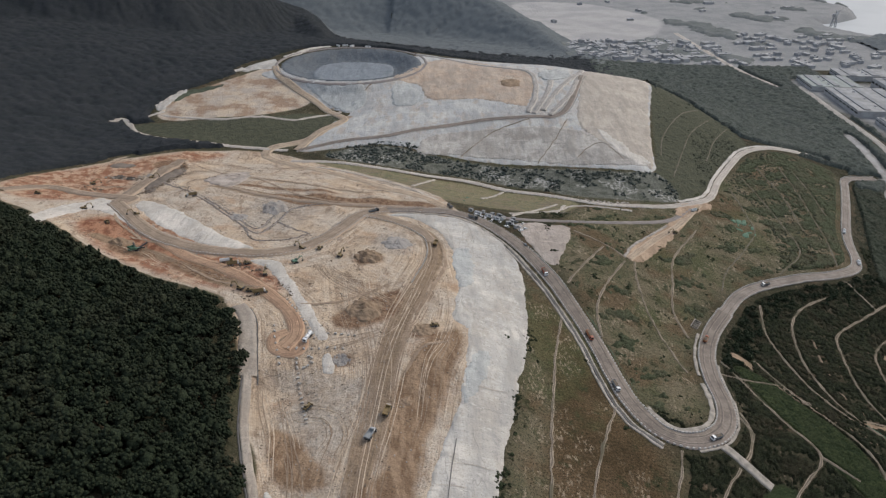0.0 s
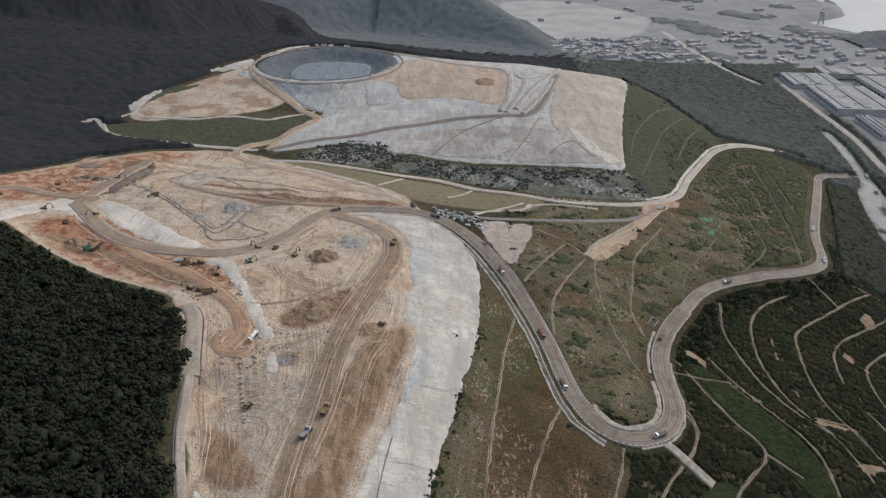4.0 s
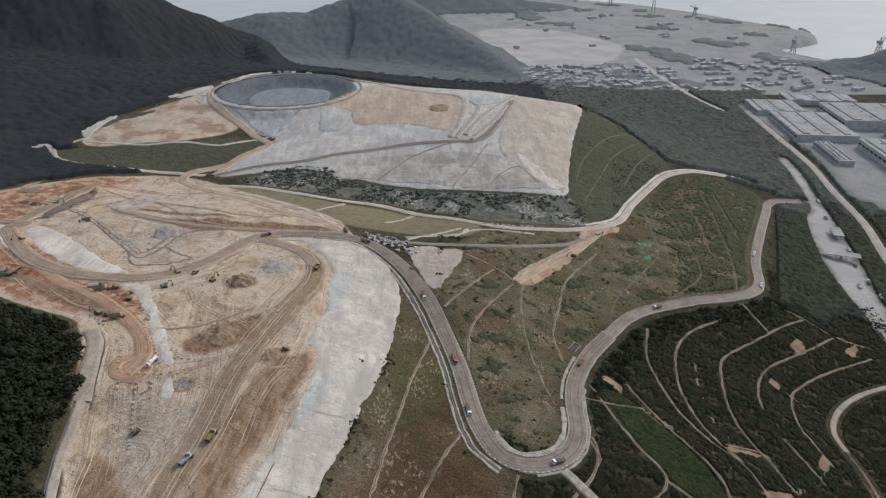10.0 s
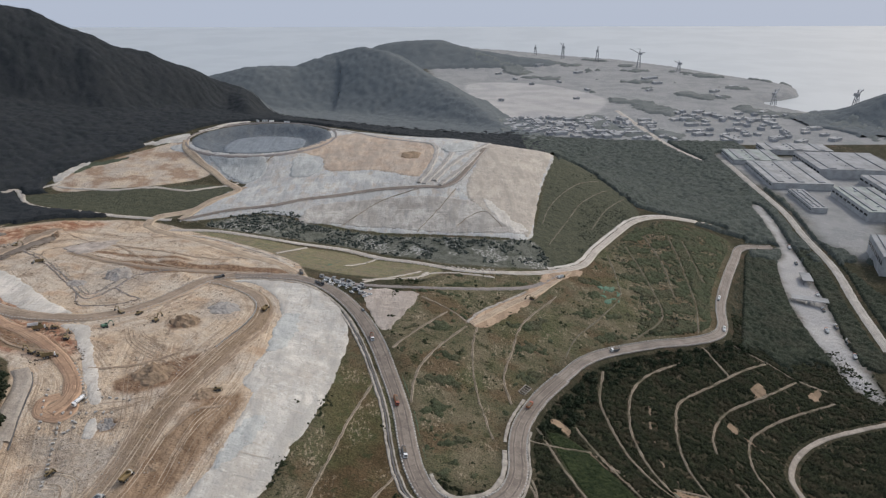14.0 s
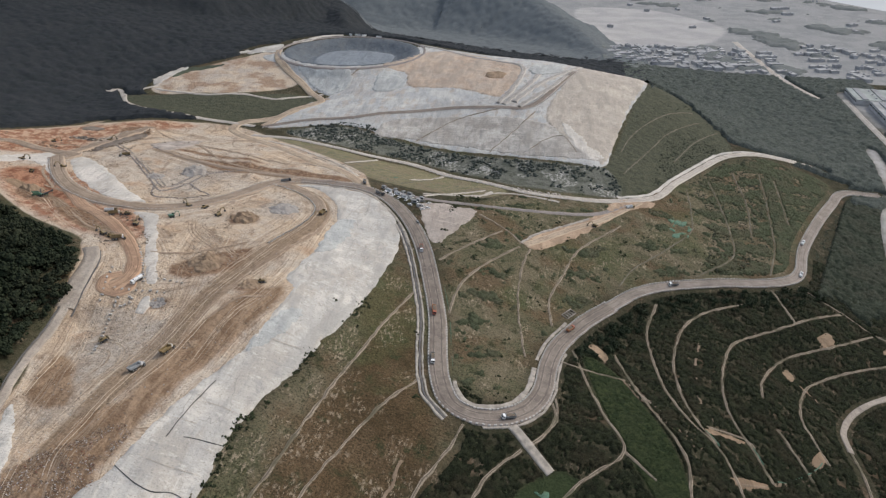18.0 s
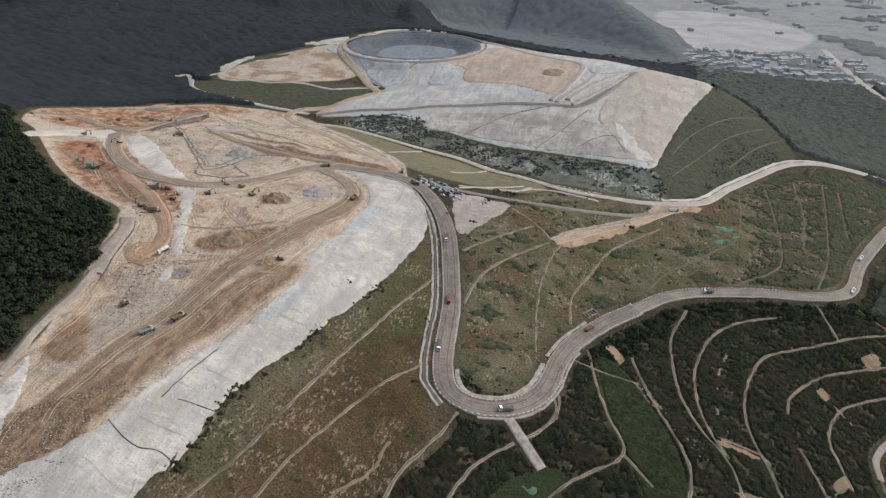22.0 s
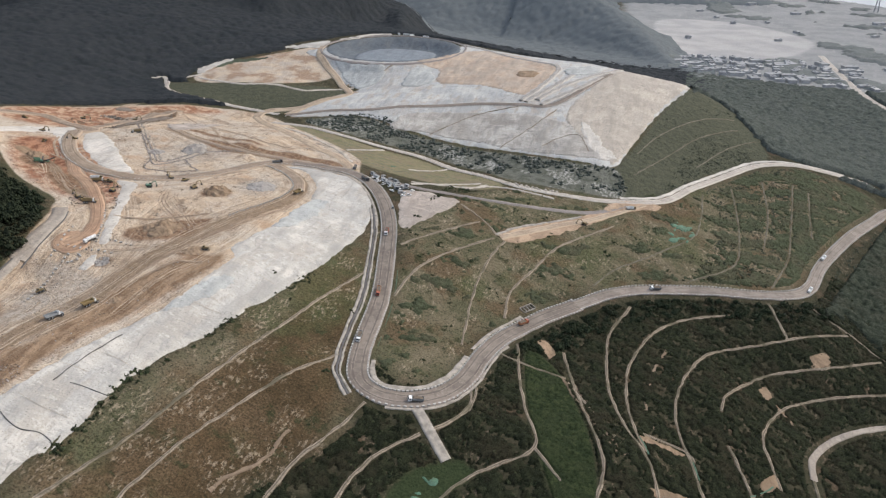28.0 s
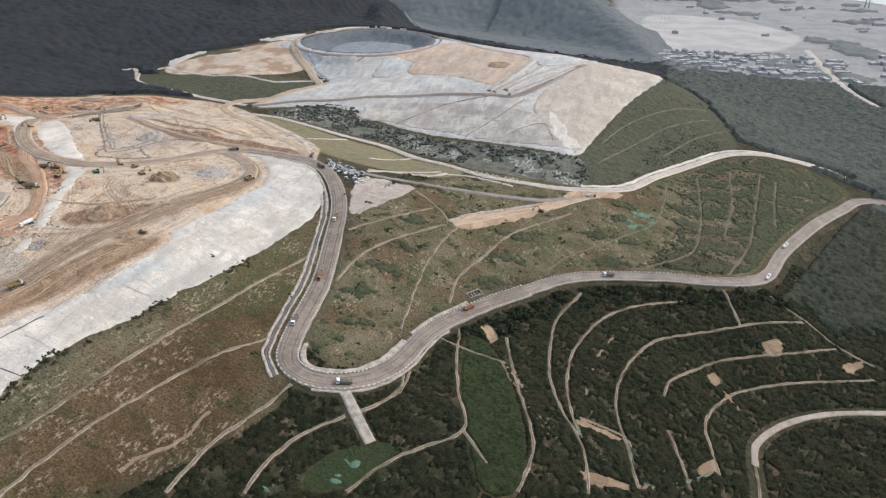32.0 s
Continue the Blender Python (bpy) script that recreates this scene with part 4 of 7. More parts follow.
give(me, "brown", union(BROWN_SOIL, BROWN_FLANK, WASTE))
give(me, "scarp", union(BROWN_SCARP, UPPER_CUT, *SCARPS))
TRAILS = [[(-27, 160), *CREST_TRACK[::-1]], RED_TRACK, RED_FAN, LOOP_ROAD, UPPER_TRACK, HAUL_ROAD[:10], BERM, [(-60, 420), (-52, 375), (-43, 333), (-41, 296), (-44, 240), (-52, 180)], EDGE_ROAD, [(-330, 660), (-250, 690), (-150, 660), (-60, 610)], [(-95, 330), (-84, 290), (-70, 240), (-62, 180)]]
best, away, along_it = np.full(px.shape, 1e9), np.full(px.shape, 300.0), np.zeros(px.shape)
worked = np.where(soil > -10)[0]
for k, line in enumerate(TRAILS):
    c = curve(line, 8.0)
    d, u, i = line_distance(px[worked], py[worked], [tuple(q) for q in c])
    turn = (c[i + 1, 0] - c[i, 0]) * (py[worked] - c[i, 1]) - (c[i + 1, 1] - c[i, 1]) * (px[worked] - c[i, 0])
    m = d < best[worked]
    j = worked[m]
    best[j], away[j], along_it[j] = d[m], (d * np.sign(turn))[m], ((i + u) * 8.0)[m] + 700.0 * k
give(me, "trail_away", away)
give(me, "trail_along", along_it)
give(me, "tracks", np.maximum(along(14, CREST_TRACK), along(11, RED_TRACK, LOOP_ROAD, RED_FAN, UPPER_TRACK)))
tagged(new("ground", me), "rolling ground of grass, scrub and tipped sandy soil", "ground", kind="structure")
s = 4950
me = mesh_from("water", [(-s, -s, 0), (s, -s, 0), (s, s, 0), (-s, s, 0)], [(0, 1, 2, 3)], WATER)
tagged(new("water", me), "calm grey sea under a hazy sky", "water", kind="structure")


def surface(x, y):
    """Height of the ground sheet as built."""
    x, y = np.asarray(x, float), np.asarray(y, float)
    i = np.clip(np.searchsorted(gx, x) - 1, 0, n1 - 2)
    j = np.clip(np.searchsorted(gy, y) - 1, 0, n2 - 2)
    u, v = (x - gx[i]) / (gx[i + 1] - gx[i]), (y - gy[j]) / (gy[j + 1] - gy[j])
    return (PZ[i, j] * (1 - u) + PZ[i + 1, j] * u) * (1 - v) + (PZ[i, j + 1] * (1 - u) + PZ[i + 1, j + 1] * u) * v


def ribbon(name, points, width, material, lift=0.3, step=3.0, rough=0.25, cut=0.5, stray=0.0):
    """A road or track laid on the land, with a worn edge that dips into it."""
    line = curve(points, step)
    side = sideways(line)
    if stray:
        line = line + side * (stray * waves(line[:, 0], line[:, 1], 16, 14, 3))[:, None]
    wide = width / 2 * (1 + rough * 0.4 * waves(line[:, 0], line[:, 1], 25, 8, 3))
    cols = [(-1.12, -cut), (-1.0, lift), (-0.5, lift + 0.08), (0.0, lift + 0.12), (0.5, lift + 0.08), (1.0, lift), (1.12, -cut)]
    mid = surface(line[:, 0], line[:, 1])
    verts, across = [], []
    for k, up in cols:
        q = line + side * (wide * k)[:, None]
        z = np.maximum(surface(q[:, 0], q[:, 1]), 0.55 * mid + 0.45 * surface(q[:, 0], q[:, 1])) + up
        verts.append(np.c_[q, z])
        across.append(np.full(len(q), k))
    n, w = len(line), len(cols)
    v = np.stack(verts, 1).reshape(-1, 3)
    i = (np.arange(n - 1)[:, None] * w + np.arange(w - 1)[None]).ravel()
    me = mesh_from(name, v, np.c_[i, i + w, i + w + 1, i + 1][:, ::-1], material)
    give(me, "across", np.stack(across, 1).ravel())
    return new(name, me)


def patch(name, ring, material, lift=0.25, step=3.0, uneven=1.2, seed=1, billow=0.0):
    """A sheet draped on the land inside an outline."""
    r = ring_curve(ring, step, uneven, seed)
    x0, y0 = r.min(0) - step
    x1, y1 = r.max(0) + step
    nx, ny = int((x1 - x0) / step) + 2, int((y1 - y0) / step) + 2
    gx, gy = np.meshgrid(x0 + np.arange(nx) * step, y0 + np.arange(ny) * step, indexing="ij")
    ins = inside(gx.ravel(), gy.ravel(), [tuple(p) for p in r]).reshape(nx, ny)
    cell = ins[:-1, :-1] | ins[1:, :-1] | ins[:-1, 1:] | ins[1:, 1:]
    used = np.zeros((nx, ny), bool)
    for a in (slice(None, -1), slice(1, None)):
        for b in (slice(None, -1), slice(1, None)):
            used[a, b] |= cell
    px, py = gx[used], gy[used]
    out = ~ins[used]
    ids = np.full((nx, ny), -1)
    ids[used] = np.arange(used.sum())
    ox, oy = px[out], py[out]
    if len(ox):
        d, u, i = line_distance(ox, oy, [tuple(p) for p in r], True)
        j = (i + 1) % len(r)
        px[out], py[out] = r[i, 0] * (1 - u) + r[j, 0] * u, r[i, 1] * (1 - u) + r[j, 1] * u
    z = surface(px, py) + np.where(out, -0.1, lift)
    if billow:
        z = z + np.where(out, 0, billow * waves(px, py, 14, seed + 3, 3))
    c = np.argwhere(cell)
    f = np.c_[ids[c[:, 0], c[:, 1]], ids[c[:, 0] + 1, c[:, 1]], ids[c[:, 0] + 1, c[:, 1] + 1], ids[c[:, 0], c[:, 1] + 1]]
    return new(name, mesh_from(name, np.c_[px, py, z], f, material))


# ---- lined slopes ----
BASIN_RING = [(BASIN[0] + 1.03 * BASIN[2] * math.cos(k * 0.3927), BASIN[1] + 1.03 * BASIN[3] * math.sin(k * 0.3927)) for k in range(16)]
for name, ring, mat, label in (
        ("liner_slope", LINER, LINER_WHITE, "weathered white liner over the long slope below the tipping platform"),
        ("liner_sheet", TEARDROP, LINER_DULL, "pale grey liner sheet inside the road loop"),
        ("liner_strip", STRIP, LINER_DULL, "narrow pale liner strip across bare soil"),
        ("pale_track", PALE_TRACK, LINER_DULL, "pale sandy strip beside the red earth"),
        ("cell_liner", FAR_CELL, LINER_GREY, "grey blue liner over the large landfill cell"),
        ("cell_top", CELL_TOP, CELL_SOIL, "sandy soil cover on top of the landfill cell"),
        ("low_strip", LOW_STRIP, LINER_WHITE, "pale liner strip along the edge of the waste"),
        ("basin_liner", BASIN_RING, LINER_BASIN, "dark grey liner inside the round basin"),
        ("basin_floor", BASIN_FLOOR, LINER_FLOOR, "grey blue sheet on the flat basin floor"),
        ("field_sheet", FIELD_SHEET, LINER_WHITE, "white sheet at the edge of the sandy field"),
        ("sandy_liner", TAN_SLOPE, LINER_TAN, "sandy coloured liner on the flank of the landfill cell")):
    ob = patch(name, ring, mat, 2.0 if mat == LINER_FLOOR else 0.9 if mat in (LINER_TAN, LINER_BASIN, CELL_SOIL) else 0.4, 2.0 if mat == LINER_WHITE else 3.0, 3.0 if mat == CELL_SOIL else 1.8, len(name), 0.4 if mat == LINER_WHITE else 0.25)
    tagged(ob, label, "liner", kind="structure")

# ---- roads ----
for name, line, width, mat, label in (
        ("haul_road", HAUL_ROAD[9:29], 11.6, ROAD_HAUL, "dusty grey haul road winding up to the platform"),
        ("lower_haul_road", HAUL_ROAD[28:], 9.2, ROAD_LOWER, "pale dusty haul road along the lower slope"),
        ("upper_haul_road", HAUL_ROAD[:10], 13, ROAD_UPPER, "brown earth haul road round the upper loop"),
        ("red_track", RED_TRACK, 9, ROAD_RED, "red brown earth track curving down to the platform"),
        ("upper_track", UPPER_TRACK, 5, ROAD_UPPER, "brown earth track along the upper bench"),
        ("loop_road", LOOP_ROAD, 11, ROAD_UPPER, "brown earth road through the upper tipping area"),
        ("crest_track", CREST_TRACK[:4], 9, ROAD_UPPER, "brown earth track along the liner crest"),
        ("north_road", NORTH_ROAD, 10, ROAD_DIRT, "brown earth road to the far cell"),
        ("cell_road", CELL_ROAD, 6.5, ROAD_HAUL, "grey earth road across the lined cell"),
        ("basin_rim_road", [(BASIN[0] + (x - BASIN[0]) * 1.07, BASIN[1] + (y - BASIN[1]) * 1.07) for x, y in BASIN_RING + BASIN_RING[:1]], 3.4, ROAD_DARK, "dark gravel road round the basin rim"),
        ("basin_road", BASIN_ROAD, 9, ROAD_DIRT, "earth road up to the lined basin"),
        ("west_path", WEST_PATH, 5, ROAD_PALE, "pale path at the foot of the wooded hill"),
        ("ridge_road", RIDGE_ROAD, 6.5, ROAD_PALE, "pale gravel road along the ridge"),
        ("dark_track", DARK_TRACK, 5, ROAD_DARK, "dark earth track across the grass"),
        ("sand_track", SAND_TRACK, 6, ROAD_DIRT, "sandy track down the grass slope"),
        ("edge_road", EDGE_ROAD[:4], 9.5, EDGE_GRAVEL, "grey gravel apron between forest and tipping platform"),
        ("edge_lane", EDGE_ROAD[3:], 4.4, EDGE_GRAVEL, "narrow grey lane along the forest edge"),
        ("gate_road", GATE_ROAD, 12, ROAD_PALE, "pale road through the far lowland"),
        ("low_road", LOW_ROAD[:6], 4.2, EDGE_GRAVEL, "pale lane at the foot of the shrub slope"),
        ("low_path", LOW_ROAD[5:], 1.8, CHANNEL, "narrow concrete path below the lane"),
        ("highway", HIGHWAY, 10, ROAD_CELL, "grey road along the industrial yard")):
    tagged(ribbon(name, line, width, mat, 1.0 if name in ("cell_road", "basin_rim_road", "basin_road", "upper_haul_road", "loop_road") else 0.4), label, "road", kind="structure")
tagged(ribbon("concrete_chute", CHUTE, 6, CONCRETE, 0.6, 2.0, 0.05), "grey concrete chute below the hairpin bend", "chute", kind="structure")
for line in CHANNELS:
    old = np.mean(line, 0)[1] > 560
    tagged(ribbon("drain_channel", line, 1.0 if old else 1.5, CHANNEL_OLD if old else CHANNEL, 0.3, 1.6, 1.8, 0.3, 0.6), "narrow concrete drain channel and step path on the slope", "drain", "slope drain channels")


def offset(points, first, last, away):
    """The stretch of a smooth line between its points nearest to first and last, moved sideways."""
    line = curve(points, 3.0)
    i, j = (int(np.argmin(np.hypot(*(line - np.array(q)).T))) for q in (first, last))
    return [tuple(q) for q in (line + sideways(line) * away)[i:j + 1:4]]


tagged(ribbon("road_drain", offset(HAUL_ROAD, (62, 512), (134, 306), 13.2), 1.6, CONCRETE, 0.5, 1.8, 1.0, 0.4, 0.5), "pale stone drain beside the haul road", "drain", kind="structure")
tagged(ribbon("road_ditch", offset(HAUL_ROAD, (62, 512), (134, 306), 11.4), 1.4, PIPE, 0.3, 1.8, 0.8, 0.3, 0.3), "dark ditch between haul road and stone drain", "drain", kind="structure")
tagged(ribbon("ditch_edge", offset(HAUL_ROAD, (62, 512), (134, 306), 9.6), 1.2, CONCRETE, 0.4, 1.8, 0.8, 0.3, 0.3), "pale kerb along the road ditch", "kerb", kind="structure")
tagged(ribbon("inner_apron", offset(HAUL_ROAD, (116, 332), (184, 372), -8.6), 3.0, CONCRETE, 0.35, 1.8, 1.0, 0.4, 0.5), "pale concrete apron inside the hairpin bend", "pavement", kind="structure")
tagged(ribbon("step_drain", offset(HAUL_ROAD, (184, 379), (206, 444), -8.4), 2.0, CONCRETE, 0.5, 1.8, 1.0, 0.4, 0.5), "stepped concrete drain beside the lower road", "drain", kind="structure")
tagged(ribbon("outer_drain", offset(HAUL_ROAD, (147, 306), (191, 409), 7.4), 1.4, CONCRETE, 0.4, 1.8, 1.2, 0.4, 0.5), "rough stone drain outside the lower road", "drain", kind="structure")
tagged(ribbon("worn_trail", DITCH_TRAIL, 1.8, CHANNEL, 0.3, 2.0, 1.4, 0.3, 1.2), "worn pale trail down the shrub slope", "trail", kind="structure")
tagged(ribbon("ridge_drain", offset(RIDGE_ROAD, (244, 652), (490, 899), -6.0), 3.2, LINER_DULL, 0.4, 2.0, 1.0, 0.4, 0.6), "white lined ditch beside the ridge road", "drain", kind="structure")
tagged(ribbon("crest_drain", offset(HAUL_ROAD, (-40, 563), (78, 477), 9.5), 2.2, CONCRETE, 0.4, 2.5, 0.4), "concrete ditch between haul road and liner", "drain", kind="structure")
tagged(ribbon("pale_strip", [(-160, 705), (-118, 690), (-70, 655), (-30, 625), (-5, 596)], 4.0, LINER_TAN, 0.3, 2.5, 1.4, 0.4, 1.5), "worn pale liner strip on the sandy bank", "liner", kind="structure")
tagged(patch("sand_patch", SAND_PATCH, SANDY, 0.3, 2.0, 2.4, 4), "orange sandy patch beside the slope track", "soil", kind="structure")
tagged(patch("yard_apron", PLAIN_YARD, STONY, 0.3, 2.0, 3.0, 5), "pale stony apron beside the site office", "pavement", kind="structure")
for ring in DIRT_PATCHES:
    cx, cy = np.mean(ring, 0)
    ring = [(cx + 0.95 * (x - cx), cy + 0.95 * (y - cy)) for x, y in ring]
    tagged(patch("bare_patch", ring, RED_DIRT, 0.3, 0.8, 1.6, len(ring)), "bare orange earth patch among shrubs", "soil", "bare earth patches")
net_rng = random.Random(17)
for ring in NETS:
    pieces = 18 if ring is NETS[0] else 4
    (x0, y0), (x1, y1) = np.min(ring, 0), np.max(ring, 0)
    for _ in range(pieces):
        cx, cy = net_rng.uniform(x0, x1), net_rng.uniform(y0, y1)
        r, turn = net_rng.uniform(1.6, 5.2) * (1.0 if pieces == 18 else 0.6), net_rng.uniform(0, 3.1)
        ring_out = []
        for k in range(9):
            a, q = k * 0.698, r * net_rng.uniform(0.45, 1.1)
            u, v = 1.7 * q * math.cos(a), 0.6 * q * math.sin(a)
            ring_out.append((cx + u * math.cos(turn) - v * math.sin(turn), cy + u * math.sin(turn) + v * math.cos(turn)))
        tagged(patch("green_net", ring_out, NETTING, 0.6, 0.9, 0.8, len(ring) + 2, 0.2), "torn green erosion net lying on the grass", "net", "green erosion nets")
LOOP_DRAINS = [[(-265, 620), (-211, 563), (-170, 521), (-147, 500), (-138, 528), (-130, 555), (-108, 568), (-96, 569)], [(-208, 563), (-170, 527), (-150, 510), (-144, 537), (-134, 555)], [(-162, 513), (-146, 485), (-120, 489), (-108, 502)], [(-138, 528), (-121, 512), (-107, 504)]]
for line in LOOP_DRAINS:
    tagged(ribbon("earth_drain", line, 1.3, ROAD_DARK, 0.25, 2.0, 1.2, 0.3, 0.8), "dark earth ditch inside the road loop", "drain", "ditches in the loop")
for line in ([(7, 273), (4, 250), (2, 230)], [(9, 233), (19, 235), (27, 236)], [(-10, 207), (2, 202), (10, 201), (18, 204), (24, 203)]):
    tagged(ribbon("liner_pipe", line, 0.3, PIPE, 0.75, 2.0, 0.1, 0.2), "dark drain pipe lying across the white liner", "pipe", "pipes on the liner")
for line in ([(118, 834), (60, 800), (20, 750)], [(150, 825), (130, 780), (105, 735)], [(-145, 886), (-110, 915), (-95, 935)], [(150, 740), (165, 760), (185, 770), (200, 735)]):
    tagged(ribbon("cell_ditch", line, 1.0, CHANNEL, 1.0, 3.0, 1.4, 0.2, 1.2), "dark ditch line across the lined cell", "drain", "ditches on the cell")
tagged(ribbon("forest_ditch", offset(EDGE_ROAD, (-112, 322), (-84, 222), 2.9), 0.9, PIPE, 0.3, 2.0, 1.0, 0.3, 0.4), "dark ditch at the forest edge", "drain", kind="structure")
tagged(ribbon("platform_ditch", offset(EDGE_ROAD, (-126, 372), (-110, 312), -5.6), 0.8, PIPE, 0.3, 2.0, 1.0, 0.3, 0.4), "thin dark ditch beside the platform edge", "drain", kind="structure")

# ---- finer traces on the bare soil and the liners ----
def strips(name, lines, material, label, category, parent=None, lift=0.22):
    """Many narrow strips on the land in one mesh; each line is its points and a width."""
    vs, fs, at = [], [], 0
    for points, width in lines:
        line = np.asarray(points, float)
        side = sideways(line)
        taper = np.minimum(1.0, 0.35 + np.minimum(np.arange(len(line)), np.arange(len(line))[::-1]) * 0.3)[:, None]
        wobble = (1 + 0.35 * waves(line[:, 0], line[:, 1], 9, at % 97, 2))[:, None]
        rows3 = []
        for k, up in ((-1.0, 0.0), (0.0, min(lift * 0.5, width * 0.1)), (1.0, 0.0)):
            q = line + side * (width / 2 * k) * taper * wobble
            rows3.append(np.c_[q, surface(q[:, 0], q[:, 1]) + lift + up])
        vs.append(np.stack(rows3, 1).reshape(-1, 3))
        i = (np.arange(len(line) - 1)[:, None] * 3 + np.arange(2)[None]).ravel() + at
        fs.append(np.c_[i, i + 1, i + 4, i + 3])
        at += 3 * len(line)
    ob = new(name, mesh_from(name, np.vstack(vs), np.vstack(fs), material))
    ob.parent = parent
    return tagged(ob, label, category, kind="stuff")


def drifting(points, count, spread, seed, reach=(0.25, 0.8), widths=(0.25, 0.5)):
    """Stretches beside a trail, wandering slowly from it, some of them in pairs like wheel marks."""
    rng = np.random.RandomState(seed)
    c = curve(points, 2.5)
    side = sideways(c)
    out = []
    for _ in range(count):
        long = max(6, int(len(c) * rng.uniform(*reach)))
        if long >= len(c):
            long = len(c) - 1
        a = rng.randint(0, len(c) - long)
        u = np.linspace(0, 1, long)
        away = rng.normal(0, spread) + rng.normal(0, spread * 0.45) * u + 1.3 * np.sin(u * rng.uniform(2, 7) + rng.uniform(0, 6))
        wide = rng.uniform(*widths)
        for shift in ((0.0, 2.3) if rng.rand() < 0.6 else (0.0,)):
            q = c[a:a + long] + side[a:a + long] * (away + shift)[:, None]
            ok = (signed(q[:, 0], q[:, 1], SOIL) > 2) & (signed(q[:, 0], q[:, 1], LINER) < -2) & (signed(q[:, 0], q[:, 1], TEARDROP) < 0) & (signed(q[:, 0], q[:, 1], STRIP) < 0)
            if ok.sum() > 5:
                first, last = np.argmax(ok), len(ok) - np.argmax(ok[::-1])
                if ok[first:last].all():
                    out.append((q[first:last], wide))
    return out


# A darker and a paler soil tone for strips on the bare ground.
RUT_DARK = make_liner("dark_rut_soil", (0.32, 0.245, 0.175), (0.27, 0.20, 0.14), (0.21, 0.15, 0.105))
RUT_PALE = make_liner("pale_rut_soil", (0.53, 0.43, 0.32), (0.48, 0.385, 0.285), (0.42, 0.335, 0.25))
dark_marks, pale_marks = [], []
for k, (line, count, spread) in enumerate((
        (TRAILS[0], 12, 7.0), (RED_TRACK, 7, 3.5), (RED_FAN, 6, 6.0), (LOOP_ROAD, 3, 4.0), (BERM, 7, 3.0), (TRAILS[7], 5, 6.0), (TRAILS[10], 5, 6.0), (TRAILS[9], 3, 9.0),
        ([(-90, 455), (-75, 425), (-50, 405), (-20, 385)], 8, 6.0), ([(-140, 470), (-100, 500), (-60, 530)], 2, 7.0), ([(-90, 285), (-80, 295), (-60, 290), (-52, 270), (-56, 240)], 8, 4.0),
        ([(-72, 340), (-50, 350), (-30, 370), (-15, 420)], 5, 6.0))):
    dark_marks += drifting(line, count, spread, 80 + k)
    pale_marks += drifting(line, count // 2, spread, 120 + k)
strips("wheel_marks", dark_marks, RUT_DARK, "dark wheel ruts worn along the earth tracks", "track")
strips("wheel_marks", pale_marks, RUT_PALE, "pale dusty wheel marks along the earth tracks", "track", None, 0.18)

# low banks with a raw lower side on the benches
bank_lines = [[(-265, 696), (-190, 640), (-130, 583), (-72, 574), (-25, 572)], [(-215, 655), (-160, 625), (-110, 606), (-60, 600)], [(-340, 600), (-300, 612), (-262, 600)], [(-330, 640), (-290, 650), (-240, 672)], [(-110, 470), (-90, 490), (-70, 520)], [(-2, 500), (2, 460), (-6, 420), (-18, 380)], [(-92, 385), (-75, 388), (-55, 400), (-35, 420)], [(-22, 322), (-12, 345), (4, 352)], [(-180, 430), (-150, 408), (-118, 402)], [(-240, 480), (-205, 470), (-170, 445)], [(-268, 520), (-255, 500), (-230, 478)]]
strips("soil_bank", [(curve(l, 2.0), 2.2) for l in bank_lines], RUT_DARK, "raw brown edges of low soil banks", "soil", None, 0.4)

# welds and folds of the white liner, from its crest down to its toe
CREST_LINE = curve([(-14, 182), (-12, 204), (-10, 220), (-6, 241), (-1, 278), (8, 319), (16, 347), (14, 375), (12, 414), (10, 470), (2, 510), (-24, 540)], 2.0)
TOE_LINE = curve([(21, 180), (26, 205), (29, 230), (36, 252), (42, 288), (48, 315), (51, 340), (57, 379), (59, 440), (58, 482), (44, 520), (20, 546)], 2.0)
rng = np.random.RandomState(91)
welds, folds = [], []
for k in range(26):
    f = (k + rng.uniform(0.2, 0.8)) / 26
    a = CREST_LINE[int(f * (len(CREST_LINE) - 1))]
    b = TOE_LINE[int(np.clip(f + rng.normal(0, 0.006), 0, 1) * (len(TOE_LINE) - 1))]
    u0, u1 = (0.03, 0.95) if k % 8 == 0 else sorted(rng.uniform(0.05, 0.95, 2))
    if u1 - u0 > 0.15:
        u = np.linspace(u0, u1, 14)[:, None]
        q = a + (b - a) * u + np.c_[0.5 * np.sin(u * 9 + k), 0.9 * np.sin(u * 6 + k)]
        (welds if k % 8 == 0 else folds).append((q, rng.uniform(0.15, 0.25) if k % 8 == 0 else rng.uniform(0.2, 0.5)))
liner_slope = bpy.data.objects["liner_slope"]
strips("weld", welds, WELD, "grey welded joints down the liner", "", liner_slope, 0.75)
strips("fold", folds, LINER_TAN, "raised tan folds in the liner", "", liner_slope, 0.7)
for ring, label in (([(8, 484), (22, 493), (22, 438), (11, 425)], "grey green liner panel near the crest"), ([(14, 330), (20, 345), (30, 350), (24, 322), (12, 300)], "grey worn liner panel on the slope")):
    tagged(patch("liner_panel", ring, PANEL_GREY, 0.75, 2.0, 2.5, len(ring) + 3, 0.3), label, "liner", kind="structure")

